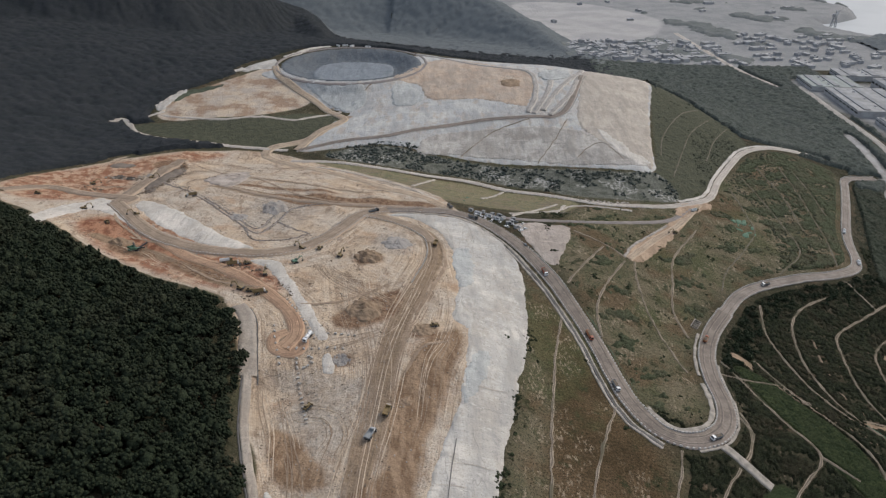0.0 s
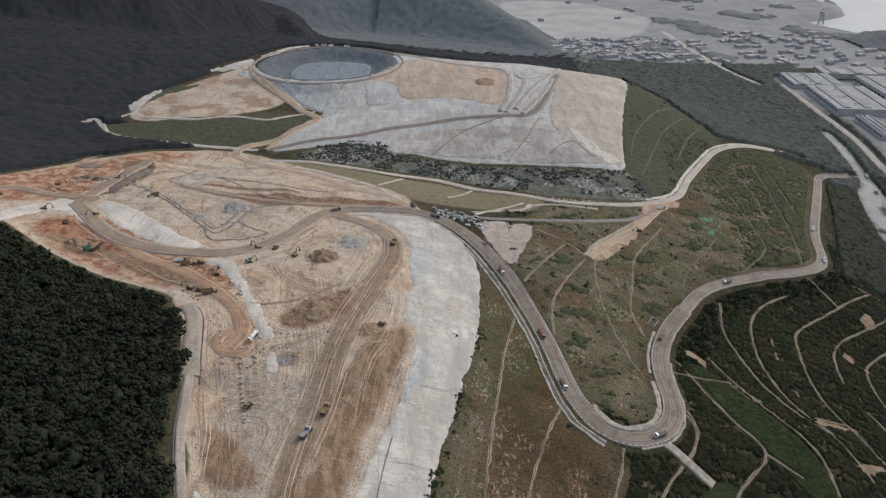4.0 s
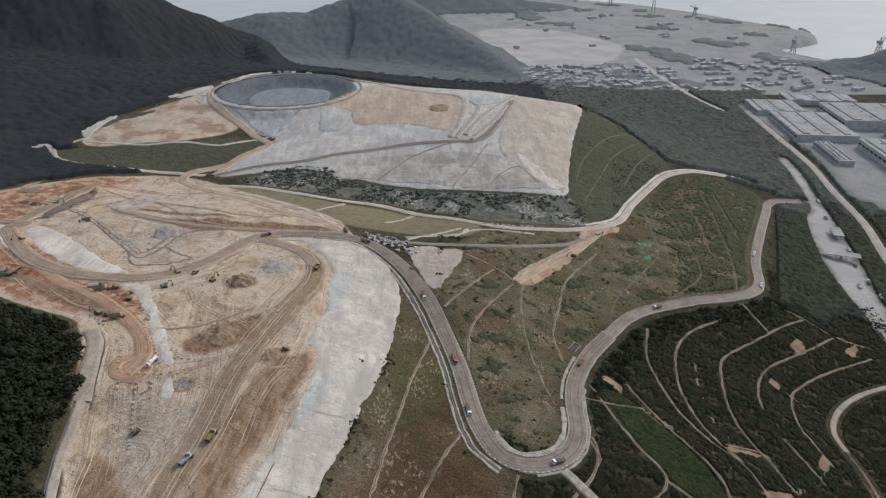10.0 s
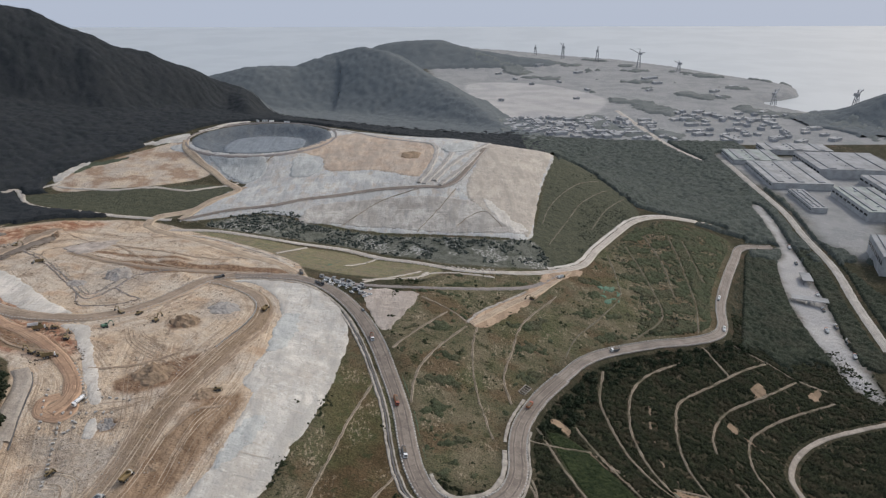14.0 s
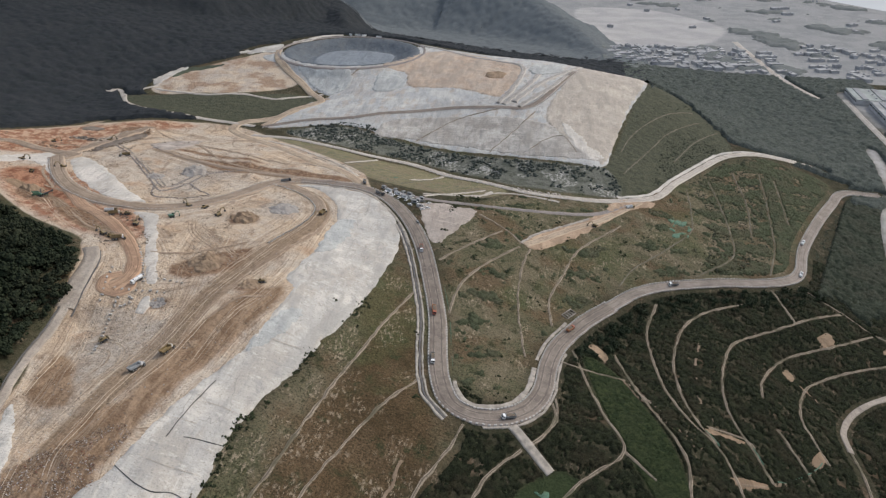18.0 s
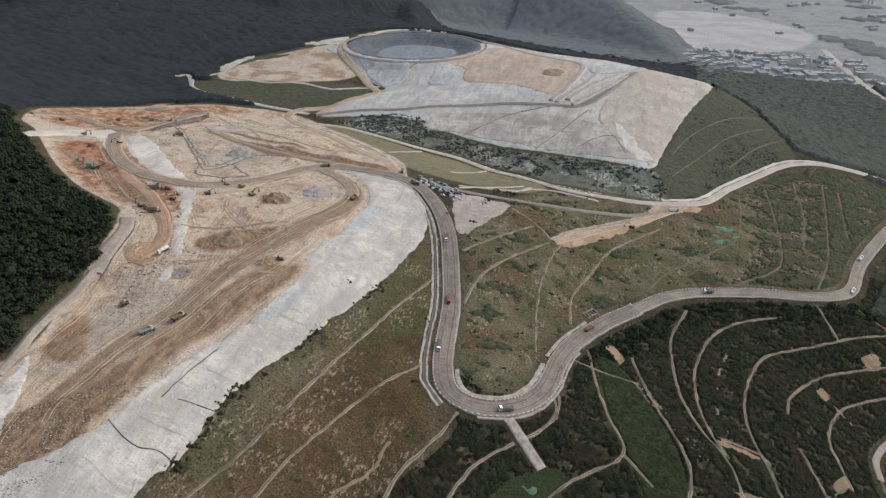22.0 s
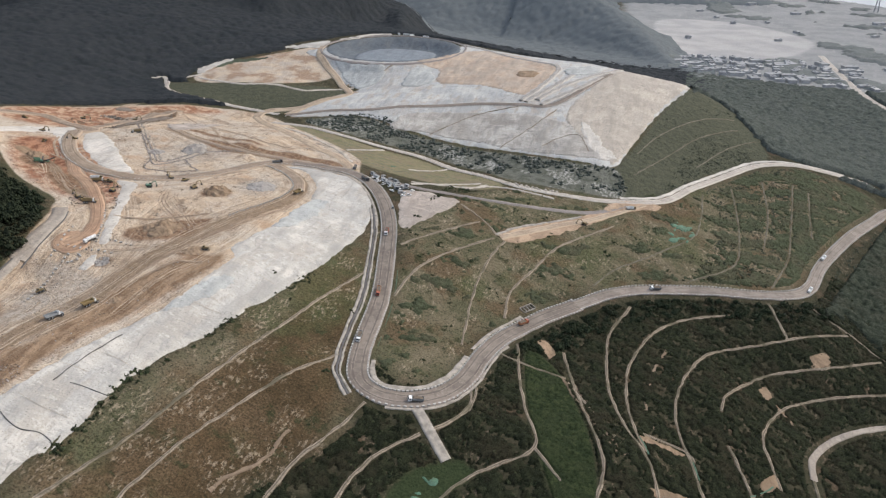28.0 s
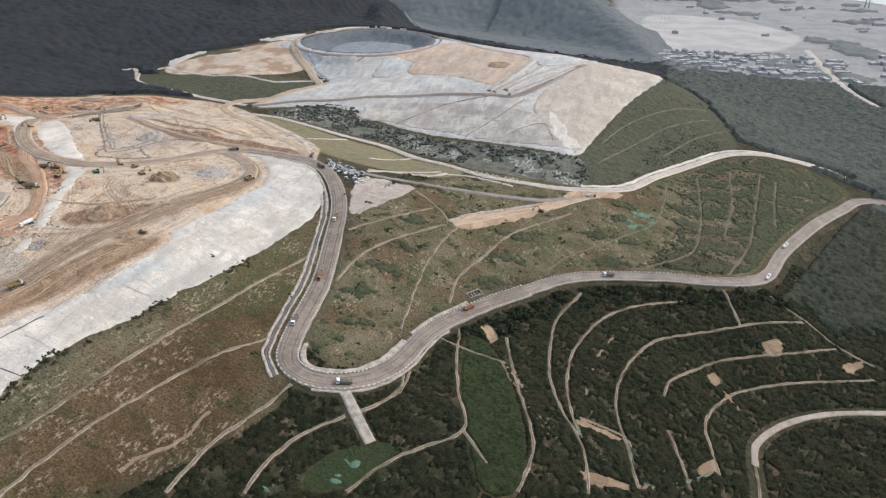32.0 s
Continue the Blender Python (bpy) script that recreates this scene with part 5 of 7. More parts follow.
# the far cell: panels, rubble face, pits and tracks
for name, ring, mat, lift, label in (
        ("grey_panel", [(-183, 940), (-146, 928), (-107, 930), (-99, 895), (-118, 873), (-138, 886), (-172, 922)], PANEL_GREY, 1.2, "smooth grey blue liner below the basin"),
        ("rubble_face", [(-8, 789), (58, 807), (126, 808), (179, 789), (208, 751), (221, 723), (156, 724), (87, 743), (22, 751), (-29, 754)], STONY_GREY, 0.8, "streaked grey rubble face of the landfill cell"),
        ("blue_stripe", [(180, 803), (196, 790), (212, 758), (230, 728), (212, 724), (193, 760)], LINER_DULL, 1.1, "pale blue liner stripe down the cell flank"),
        ("grey_tongue", [(-68, 913), (-66, 941), (-46, 946), (-23, 901), (-40, 877), (-63, 880)], PANEL_GREY, 1.2, "grey wet tongue at the edge of the soil cover"),
        ("grey_pit", [(133, 993), (152, 1015), (177, 1023), (178, 984), (153, 962), (138, 967)], PANEL_GREY, 1.6, "shallow grey pit on top of the cell"),
        ("brown_patch", [(78, 945), (89, 959), (105, 955), (99, 928), (83, 927)], RED_DIRT, 1.6, "brown soil patch on top of the cell"),
        ("white_sheet", [(-283, 1005), (-267, 1035), (-249, 1055), (-245, 1023), (-266, 1009), (-277, 997)], LINER_WHITE, 0.8, "white sheet at the corner of the sandy field"),
        ("white_edge_sheet", [(-361, 863), (-352, 893), (-343, 920), (-336, 915), (-345, 885), (-351, 855)], LINER_WHITE, 0.8, "white sheet at the foot of the wooded hill"),
        ("road_junction", [(231, 637), (246, 655), (268, 668), (280, 664), (256, 639), (232, 618)], SANDY, 0.5, "bare sandy ground at the road junction")):
    tagged(patch(name, ring, mat, lift, 2.0, 3.0, len(name), 0.2), label, "liner" if mat in (PANEL_GREY, LINER_DULL, LINER_WHITE) else "soil", kind="structure")
for line in ([(104, 841), (118, 888), (126, 963), (121, 1003), (96, 1017), (45, 1042), (-11, 1090), (-41, 1096)], [(123, 846), (157, 930), (192, 1001), (205, 1040)], [(130, 834), (164, 898), (185, 966)], [(112, 838), (135, 900), (148, 960)]):
    tagged(ribbon("cell_track", line, 6.0, ROAD_CELL, 1.7, 3.0, 1.0, 0.5, 1.5), "grey dusty track over the top of the cell", "track", kind="structure")
for line, width, label in (([(-364, 865), (-353, 896), (-341, 926), (-320, 957), (-303, 982), (-284, 1008)], 7, "white edging strip between field and woods"), ([(-239, 1071), (-222, 1100), (-208, 1125), (-180, 1146)], 7, "white edging strip behind the basin")):
    tagged(ribbon("edge_strip", line, width, LINER_DULL, 0.8, 3.0, 1.4, 0.6, 1.5), label, "strip", kind="structure")
for line, label in (([(-345, 842), (-300, 832), (-262, 826), (-218, 838), (-184, 841), (-160, 862), (-130, 878)], "pale earth path above the green bank"), ([(-405, 808), (-390, 821), (-379, 822), (-360, 792)], "pale earth path in the forest clearing"), ([(-382, 825), (-363, 837), (-347, 853)], "pale earth path to the sandy field")):
    tagged(ribbon("field_path", line, 4.0, ROAD_PALE, 0.5, 3.0, 1.2, 0.5, 1.2), label, "path", kind="structure")
tagged(patch("field_scrub", [(-343, 879), (-344, 906), (-327, 927), (-298, 946), (-305, 930), (-328, 907)], NETTED_GREEN, 0.5, 2.0, 3.0, 6, 0.4), "green scrub patch at the field edge", "scrub", kind="stuff")
tagged(ribbon("sand_drain", [(154, 523), (169, 550), (212, 599)], 2.2, CONCRETE, 0.5, 2.0, 0.8, 0.3, 0.6), "pale drain beside the sandy slope track", "drain", kind="structure")
for line in ([(62, 574), (85, 600), (112, 631)], [(60, 581), (107, 606), (130, 626), (184, 622)], [(-30, 638), (-9, 684)], [(37, 635), (63, 680)], [(106, 598), (119, 628)]):
    tagged(ribbon("lawn_path", line, 2.6, ROAD_PALE, 0.35, 2.0, 1.0, 0.3, 0.6), "pale step path across the terraced lawn", "path", "paths on the lawn")
strips("lawn_drains", [(curve([(-104 + k * 4, 690 - k * 16), (-40 + k * 2, 668 - k * 12), (20, 656 - k * 11), (70, 642 - k * 9), (118, 632 - k * 6)], 3.0), 0.7) for k in range(6)], PIPE, "thin dark contour drains across the lawn", "drain", None, 0.3)
for line in ([(108, 266), (106, 254), (105, 244), (96, 229), (93, 218)], [(238, 385), (251, 367), (262, 349), (272, 334)], [(231, 386), (243, 368), (257, 349), (269, 334), (280, 337)], [(281, 400), (284, 385), (290, 372)], [(297, 470), (288, 440), (284, 412)], [(296, 318), (316, 330), (331, 341), (350, 357), (358, 367)], [(363, 452), (372, 446), (380, 436)]):
    tagged(ribbon("worn_trail", line, 1.7, WORN, 0.3, 1.6, 1.8, 0.3, 1.3), "bare eroded trail among the shrubs", "trail", "eroded trails on the slope")
for line in ([(281, 358), (287, 343)], [(312, 359), (316, 347)], [(321, 336), (331, 341), (350, 357), (358, 367)]):
    tagged(ribbon("green_hose", line, 0.7, NETTING, 0.6, 1.5, 0.6, 0.2, 0.4), "green erosion hose laid beside the drain", "hose", "green hoses on the slope")
tagged(patch("stone_apron", [(-71, 337), (-66, 338), (-63, 325), (-69, 324)], LINER_DULL, 0.35, 1.0, 1.2, 7), "pale sheet lying on the tipping platform", "sheet", kind="structure")
tagged(ribbon("turning_loop", [(-101, 383), (-91, 358), (-84, 347), (-90, 339), (-100, 341), (-102, 350), (-95, 356)], 6.5, ROAD_RED, 0.35, 1.6, 0.8, 0.4, 0.5), "red brown turning loop at the end of the track", "track", kind="structure")

for name, ring, mat, label in (
        ("dark_bank", [(-263, 586), (-266, 618), (-260, 665), (-270, 677), (-279, 637), (-277, 601)], DARK_SPOIL, "dark stony bank beside the loop road"),
        ("rock_bank", [(-229, 627), (-217, 660), (-199, 673), (-188, 627), (-199, 594)], STONY, "rough stony bank above the loop"),
        ("black_ground", [(-340, 673), (-329, 685), (-315, 677), (-329, 668)], DARK_SPOIL, "flat black ground at the terrace edge")):
    tagged(patch(name, ring, mat, 0.7, 2.0, 2.5, len(name), 0.6), label, "soil", kind="structure")
strips("fence_net", [(np.array(l), 0.7) for l in (offset(HAUL_ROAD, (93, 430), (101, 402), -9.0), offset(HAUL_ROAD, (103, 395), (108, 366), -8.8), offset(HAUL_ROAD, (109, 360), (113, 342), -9.2))], NETTING, "green net strips along the road edge", "net", None, 0.5)


def stilling_basin(x, y, turn):
    """An open concrete box drain with cross walls."""
    t = tagged(new("stilling_basin"), "stepped concrete drain basin beside the road", "drain")
    for name, boxes in (("wall", [(0, s * 2.6, 0.5, 11, 0.5, 1.3) for s in (-1, 1)]), ("cross_wall", [(k * 2.7, 0, 0.45, 0.45, 4.7, 1.1) for k in (-2, -1, 0, 1, 2)])):
        for cx, cy, cz, sx, sy, sz in boxes:
            bm = bmesh.new()
            bmesh.ops.create_cube(bm, size=1.0, matrix=Matrix.LocRotScale((cx, cy, cz), None, (sx, sy, sz)))
            bmesh.ops.bevel(bm, geom=bm.edges[:], offset=0.05, segments=1, affect="EDGES")
            me = bpy.data.meshes.new(name)
            bm.to_mesh(me)
            bm.free()
            me.materials.append(CONCRETE)
            new(name, me).parent = t
    z0, zx, zy = surface(np.array([x, x + 3, x]), np.array([y, y, y + 3]))
    up = Vector((-(zx - z0) / 3, -(zy - z0) / 3, 1)).normalized()
    f = Vector((math.cos(radians(turn)), math.sin(radians(turn)), 0))
    f = (f - up * f.dot(up)).normalized()
    m = Matrix((f, up.cross(f), up)).transposed().to_4x4()
    m.translation = (x, y, z0)
    t.matrix_basis = m


stilling_basin(195, 452, 55)

# ---- woods and shrubs ----
def lumps(count, spread, tall, seed, fine):
    """A crown of several uneven leaf clumps: vertices and triangles."""
    rng = np.random.RandomState(seed)
    bm = bmesh.new()
    bmesh.ops.create_icosphere(bm, subdivisions=2 if fine else 1, radius=1.0)
    base = np.array([v.co[:] for v in bm.verts])
    tris = np.array([[v.index for v in f.verts] for f in bm.faces])
    bm.free()
    vs, fs = [], []
    for k in range(count):
        r = rng.uniform(0.42, 0.7) if k else 0.72
        a, d = rng.uniform(0, 6.28), (rng.uniform(0.3, 1) * spread if k else 0)
        c = np.array([d * math.cos(a), d * math.sin(a), tall * rng.uniform(0.35, 1.0) if k else tall * 0.75])
        flat = 0.55 if count == 1 else 0.8
        p = base * (r * rng.uniform(0.7, 1.25, (len(base), 1))) * [1, 1, flat] + rng.normal(0, 0.05, base.shape)
        vs.append(p + c)
        fs.append(tris + k * len(base))
    return np.vstack(vs), np.vstack(fs)


def planted(name, xy, size, material, templates, label, category, sink=0.25, smooth=False):
    """Many crowns on the land in one mesh."""
    rng = np.random.RandomState(len(xy))
    zs = surface(xy[:, 0], xy[:, 1])
    pick = rng.randint(len(templates), size=len(xy))
    vs, fs, at = [], [], 0
    for k, (v, f) in enumerate(templates):
        q = np.where(pick == k)[0]
        if not len(q):
            continue
        s, a = size[q] * rng.uniform(0.75, 1.25, len(q)), rng.uniform(0, 6.28, len(q))
        c, n = np.cos(a)[:, None], np.sin(a)[:, None]
        x = (v[None, :, 0] * c - v[None, :, 1] * n) * s[:, None] + xy[q, 0][:, None]
        y = (v[None, :, 0] * n + v[None, :, 1] * c) * s[:, None] + xy[q, 1][:, None]
        z = (v[None, :, 2] - sink) * s[:, None] * rng.uniform(0.8, 1.2, (len(q), 1)) + zs[q][:, None]
        vs.append(np.stack([x, y, z], 2).reshape(-1, 3))
        fs.append((f[None] + (np.arange(len(q)) * len(v))[:, None, None]).reshape(-1, 3) + at)
        at += len(q) * len(v)
    return tagged(new(name, mesh_from(name, np.vstack(vs), np.vstack(fs), material, smooth)), label, category, kind="stuff")


def scatter(x0, x1, y0, y1, step, seed):
    rng = np.random.RandomState(seed)
    gx, gy = np.meshgrid(np.arange(x0, x1, step), np.arange(y0, y1, step * 0.9), indexing="ij")
    gx, gy = gx.astype(float), gy.astype(float)
    gx[:, ::2] += step / 2
    return np.c_[gx.ravel(), gy.ravel()] + rng.uniform(-0.48, 0.48, (gx.size, 2)) * step, rng


WAYS = [(HAUL_ROAD, 11), (RIDGE_ROAD, 9), (LOW_ROAD, 5.5), (GATE_ROAD, 9), (HIGHWAY, 11), (CHUTE, 5), (DARK_TRACK, 5), (SAND_TRACK, 7), (WEST_PATH, 4), (NORTH_ROAD, 8), (CELL_ROAD, 6), (BASIN_ROAD, 7), (EDGE_ROAD, 6)]


def clear_of(xy, gap=2.2):
    x, y = xy[:, 0], xy[:, 1]
    ok = np.ones(len(xy), bool)
    for line, wide in WAYS + [(c, gap) for c in CHANNELS]:
        p = np.array([q[:2] for q in line])
        near = ok & (x > p[:, 0].min() - wide) & (x < p[:, 0].max() + wide) & (y > p[:, 1].min() - wide) & (y < p[:, 1].max() + wide)
        if near.any():
            i = np.where(near)[0]
            ok[i] = line_distance(x[i], y[i], [tuple(q) for q in curve(line, 6.0)])[0] > wide
    for ring in DIRT_PATCHES + NETS:
        ok &= signed(x, y, ring) < 0.5
    return ok


def within(xy, ring, margin=0.0):
    return signed(xy[:, 0], xy[:, 1], [tuple(q) for q in ring_curve(ring, 8.0)]) > margin


def leafy(seed, big=2, small=22):
    """A broad crown: a few masses with many small leaf clumps over them."""
    v, f = lumps(big + 1, 0.6, 0.8, seed, False)
    rng = np.random.RandomState(seed + 60)
    bm = bmesh.new()
    bmesh.ops.create_cone(bm, segments=5, radius1=1.0, radius2=0.45, depth=1.0, cap_ends=True, cap_tris=True)
    bmesh.ops.triangulate(bm, faces=bm.faces[:])
    ball = np.array([q.co[:] for q in bm.verts])
    tris = np.array([[q.index for q in g.verts] for g in bm.faces])
    bm.free()
    vs, fs, at = [v], [f], len(v)
    for k in range(small):
        a, d, r = rng.uniform(0, 6.28), 1.15 * math.sqrt(rng.rand()), rng.uniform(0.16, 0.34)
        c = np.array([d * math.cos(a), d * math.sin(a), 1.35 - 0.75 * d * d + rng.uniform(-0.15, 0.12)])
        vs.append(ball * r * rng.uniform(0.7, 1.3, (len(ball), 1)) + c)
        fs.append(tris + at)
        at += len(ball)
    return np.vstack(vs), np.vstack(fs)


def bush(seed):
    """A low shrub of a few ragged clumps, 60 triangles."""
    rng = np.random.RandomState(seed)
    bm = bmesh.new()
    bmesh.ops.create_cone(bm, segments=6, radius1=1.0, radius2=0.5, depth=0.9, cap_ends=True, cap_tris=True)
    bmesh.ops.triangulate(bm, faces=bm.faces[:])
    ball = np.array([q.co[:] for q in bm.verts])
    tris = np.array([[q.index for q in g.verts] for g in bm.faces])
    bm.free()
    vs, fs = [], []
    for k in range(4):
        a, d, r = rng.uniform(0, 6.28), 0.7 * math.sqrt(rng.rand()), rng.uniform(0.3, 0.6)
        vs.append(ball * r * rng.uniform(0.65, 1.3, (len(ball), 1)) + [d * math.cos(a), d * math.sin(a), 0.25 + 0.45 * rng.rand()])
        fs.append(tris + k * len(ball))
    return np.vstack(vs), np.vstack(fs)


VALLEY_DARK = make_leaves("spur_leaves", (0.052, 0.060, 0.042), (0.076, 0.084, 0.058), (0.080, 0.080, 0.058), 1.8)
FINE = [leafy(s) for s in (1, 2, 3, 4, 5, 6)]
COARSE = [lumps(3, 0.6, 0.8, s, False) for s in (5, 6, 7, 8)]
BUSH = [bush(s) for s in (9, 10, 11, 12, 17, 18)]

xy, rng = scatter(-430, -80, 120, 560, 4.9, 1)
keep = within(xy, WOOD_BANK, 1.0) & ((xy[:, 1] < 330) | within(xy + [2.0, 9.0], WOOD_BANK, 2.0)) & (rng.rand(len(xy)) < 0.97)
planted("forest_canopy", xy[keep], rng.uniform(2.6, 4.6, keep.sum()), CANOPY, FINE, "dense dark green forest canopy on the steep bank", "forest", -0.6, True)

xy, rng = scatter(90, 520, 190, 600, 1.95, 2)
x, y = xy.T
soft_edge = waves(x, y, 26, 31, 4)
thick = (soft_edge + 0.5 * waves(x, y, 8, 40, 2) > -0.2) & ~within(xy, GRASS_SLOPE, -3) & ~within(xy, UPPER_SLOPE, -2)
thin = (soft_edge > 0.42) & (within(xy, UPPER_SLOPE, -2) | within(xy, GRASS_SLOPE, 2))
keep = ((thick & (rng.rand(len(xy)) < 0.85)) | (thin & (rng.rand(len(xy)) < 0.5))) & ~within(xy, GREEN_LAWN) & ~within(xy, LINER, -4) & ~within(xy, SOIL, -4)
keep &= ~(within(xy, GREEN_PLOT) & (rng.rand(len(xy)) < 0.75))
keep[keep] = clear_of(xy[keep])
planted("slope_shrubs", xy[keep], 0.42 + 1.45 * rng.rand(keep.sum()) ** 2.6 + np.where(waves(xy[keep, 0], xy[keep, 1], 45, 39, 3) > 0.3, 0.55, 0), SCRUB, BUSH, "dark green shrubs and low trees on the slope", "shrub")

xy, rng = scatter(250, 500, 545, 860, 2.5, 3)
keep = (waves(xy[:, 0], xy[:, 1], 34, 32, 4) + 0.5 * waves(xy[:, 0], xy[:, 1], 8, 42, 2) > -0.25) & ~within(xy, UPPER_SLOPE, -2) & (xy[:, 0] > 250 + (xy[:, 1] - 560) * 0.2) & (rng.rand(len(xy)) < 0.8)
keep[keep] = clear_of(xy[keep])
planted("slope_shrubs", xy[keep], 0.5 + 1.3 * rng.rand(keep.sum()) ** 2.2, VALLEY_DARK, BUSH, "low shrubs on the green spur below the ridge road", "shrub")

xy, rng = scatter(-170, 270, 630, 780, 3.6, 4)
keep = (within(xy, SHRUB_STRIP) | within(xy, BUSH_TONGUE)) & (waves(xy[:, 0], xy[:, 1], 30, 33, 4) + 0.012 * (xy[:, 1] - 705 + 0.1 * xy[:, 0]) > 0.05) & (rng.rand(len(xy)) < 0.85)
keep[keep] = clear_of(xy[keep])
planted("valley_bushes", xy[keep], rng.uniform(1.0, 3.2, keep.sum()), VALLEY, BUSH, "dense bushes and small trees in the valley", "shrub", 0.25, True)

line = np.vstack([curve([q for q in LINER if 24 <= q[0] and q[1] < 460][::-1], 1.2)] * 2)
rng = np.random.RandomState(5)
xy = line + rng.normal(0, 1.7, line.shape) * (1 + 1.6 * (rng.rand(len(line), 1) < 0.2)) + [0.8, 0]
xy = xy[(waves(xy[:, 0], xy[:, 1], 30, 35, 4) > 0.0) & (xy[:, 1] < 430)]
planted("toe_bushes", xy, 0.4 + 1.7 * rng.rand(len(xy)) ** 1.7, SCRUB, BUSH, "straggling dark bushes along the foot of the liner", "shrub")

xy, rng = scatter(250, 400, 690, 1000, 5.0, 7)
keep = within(xy, TERRACE_SLOPE) & (waves(xy[:, 0], xy[:, 1], 40, 37, 3) > 0.45)
keep[keep] = clear_of(xy[keep])
planted("terrace_shrubs", xy[keep], rng.uniform(0.8, 1.8, keep.sum()), VALLEY_DARK, BUSH, "scattered shrubs on the terraced green slope", "shrub")

def canopy_sheet(name, x0, x1, y0, y1, step, crown, rise, material, label, seed, allowed, base=2.0):
    """Closed far leaf cover: one sheet of low crowns above the slope, dipping into it at its edge."""
    rng = np.random.RandomState(seed)
    ux, uy = np.meshgrid(np.arange(x0, x1, step), np.arange(y0, y1, step), indexing="ij")
    q = np.c_[ux.ravel(), uy.ravel()] + rng.uniform(-0.3, 0.3, (ux.size, 2)) * step
    ok = allowed(q)
    nx, ny = int((x1 - x0) / crown) + 4, int((y1 - y0) / crown) + 4
    shift, big, tone = rng.uniform(-0.45, 0.45, (nx, ny, 2)), rng.uniform(0.55, 1.25, (nx, ny)), rng.rand(nx, ny)
    ci, cj = ((q[:, 0] - x0) / crown).astype(int) + 1, ((q[:, 1] - y0) / crown).astype(int) + 1
    ci, cj = np.clip(ci, 1, nx - 2), np.clip(cj, 1, ny - 2)
    dome, shade = np.zeros(len(q)), np.zeros(len(q))
    for a in (-1, 0, 1):
        for b in (-1, 0, 1):
            k, l = ci + a, cj + b
            cx, cy = x0 + (k - 0.5 + shift[k, l, 0]) * crown, y0 + (l - 0.5 + shift[k, l, 1]) * crown
            d = np.hypot(q[:, 0] - cx, q[:, 1] - cy) / (0.75 * crown * big[k, l])
            h = big[k, l] * np.sqrt(np.clip(1 - d * d, 0, 1))
            shade = np.where(h > dome, tone[k, l], shade)
            dome = np.maximum(dome, h)
    z = surface(q[:, 0], q[:, 1]) + np.where(ok, base + rise * dome + 0.25 * base * waves(q[:, 0], q[:, 1], 19, seed, 3), -0.75 * base)
    m = len(ux[0])
    i = (np.arange(len(ux) - 1)[:, None] * m + np.arange(m - 1)[None]).ravel()
    f = np.c_[i, i + m, i + m + 1, i + 1]
    f = f[ok[f].any(1)]
    used = np.unique(f)
    again = np.zeros(len(q), int)
    again[used] = np.arange(len(used))
    me = mesh_from(name, np.c_[q, z][used], again[f], material)
    give(me, "crown", shade[used])
    tagged(new(name, me), label, "forest", kind="stuff")


def hill_ground(q):
    x, y = q.T
    k = ~within(q, SOIL, -8) & ~within(q, WEST_FIELD, -10) & ~within(q, GREEN_BANK, -3) & ~within(q, WOOD_BANK) & ~within(q, FAR_CELL, -14) & ~within(q, FIELD_SHEET, -12)
    k &= (np.hypot((x - BASIN[0]) / BASIN[2], (y - BASIN[1]) / BASIN[3]) > 1.28) & ~((y < 770) & (x > -240)) & ((x < -200) | (y > 1140)) & (surface(x, y) > 5)
    k[k] = clear_of(q[k])
    return k


def low_ground(q):
    x, y = q.T
    k = ((y > 880) | ((x > 0.42 * y + 172) & (y > 500))) & ~within(q, SPUR, 3) & ~within(q, YARD, -4) & (signed(x, y, [tuple(c) for c in ring_curve(TERRACE_SLOPE, 8.0)]) < 16 * waves(x, y, 34, 67, 4)) & ~within(q, FAR_CELL, -6) & ~within(q, FACILITY, -2) & ((x < 690) | (y > 1385)) & ~((y < 800) & (x < 400)) & (y + 30 * waves(x, y, 40, 65, 3) > 570) & (surface(x, y) > 3)
    k[k] = clear_of(q[k])
    return k


canopy_sheet("hill_woods", -1200, 340, 480, 1506, 3.0, 8.5, 2.6, HILLWOOD, "closed dark leaf cover of the wooded hills", 61, hill_ground)
canopy_sheet("far_hill_woods", -640, 360, 1480, 2180, 5.0, 13.0, 3.0, HAZED_COASTWOOD, "closed leaf cover of the coast hill, paled by haze", 62, lambda q: (surface(q[:, 0], q[:, 1]) > 22) | ((surface(q[:, 0], q[:, 1]) > 4) & (q[:, 0] < 300) & ~within(q, TOWN, -20)))
canopy_sheet("headland_woods", 1000, 1490, 1530, 1870, 5.0, 13.0, 3.0, HAZED_COASTWOOD, "closed leaf cover of the headland, paled by haze", 63, lambda q: surface(q[:, 0], q[:, 1]) > 15)
SPURWOOD = make_canopy("spur_wood_leaves", (0.030, 0.037, 0.026), (0.056, 0.064, 0.045), (0.058, 0.058, 0.042), 4.0)
canopy_sheet("lowland_woods", 300, 760, 700, 1480, 2.6, 7.5, 3.4, HAZED_WOODS, "closed green leaf cover on the low ground, paled by haze", 64, lambda q: low_ground(q) & (q[:, 1] + 45 * waves(q[:, 0], q[:, 1], 60, 68, 4) > 830))
canopy_sheet("spur_woods", 380, 640, 500, 920, 1.6, 5.0, 2.4, SPURWOOD, "closed dark leaf cover below the green spur", 65, lambda q: low_ground(q) & (q[:, 1] + 45 * waves(q[:, 0], q[:, 1], 60, 68, 4) < 836), 1.0)

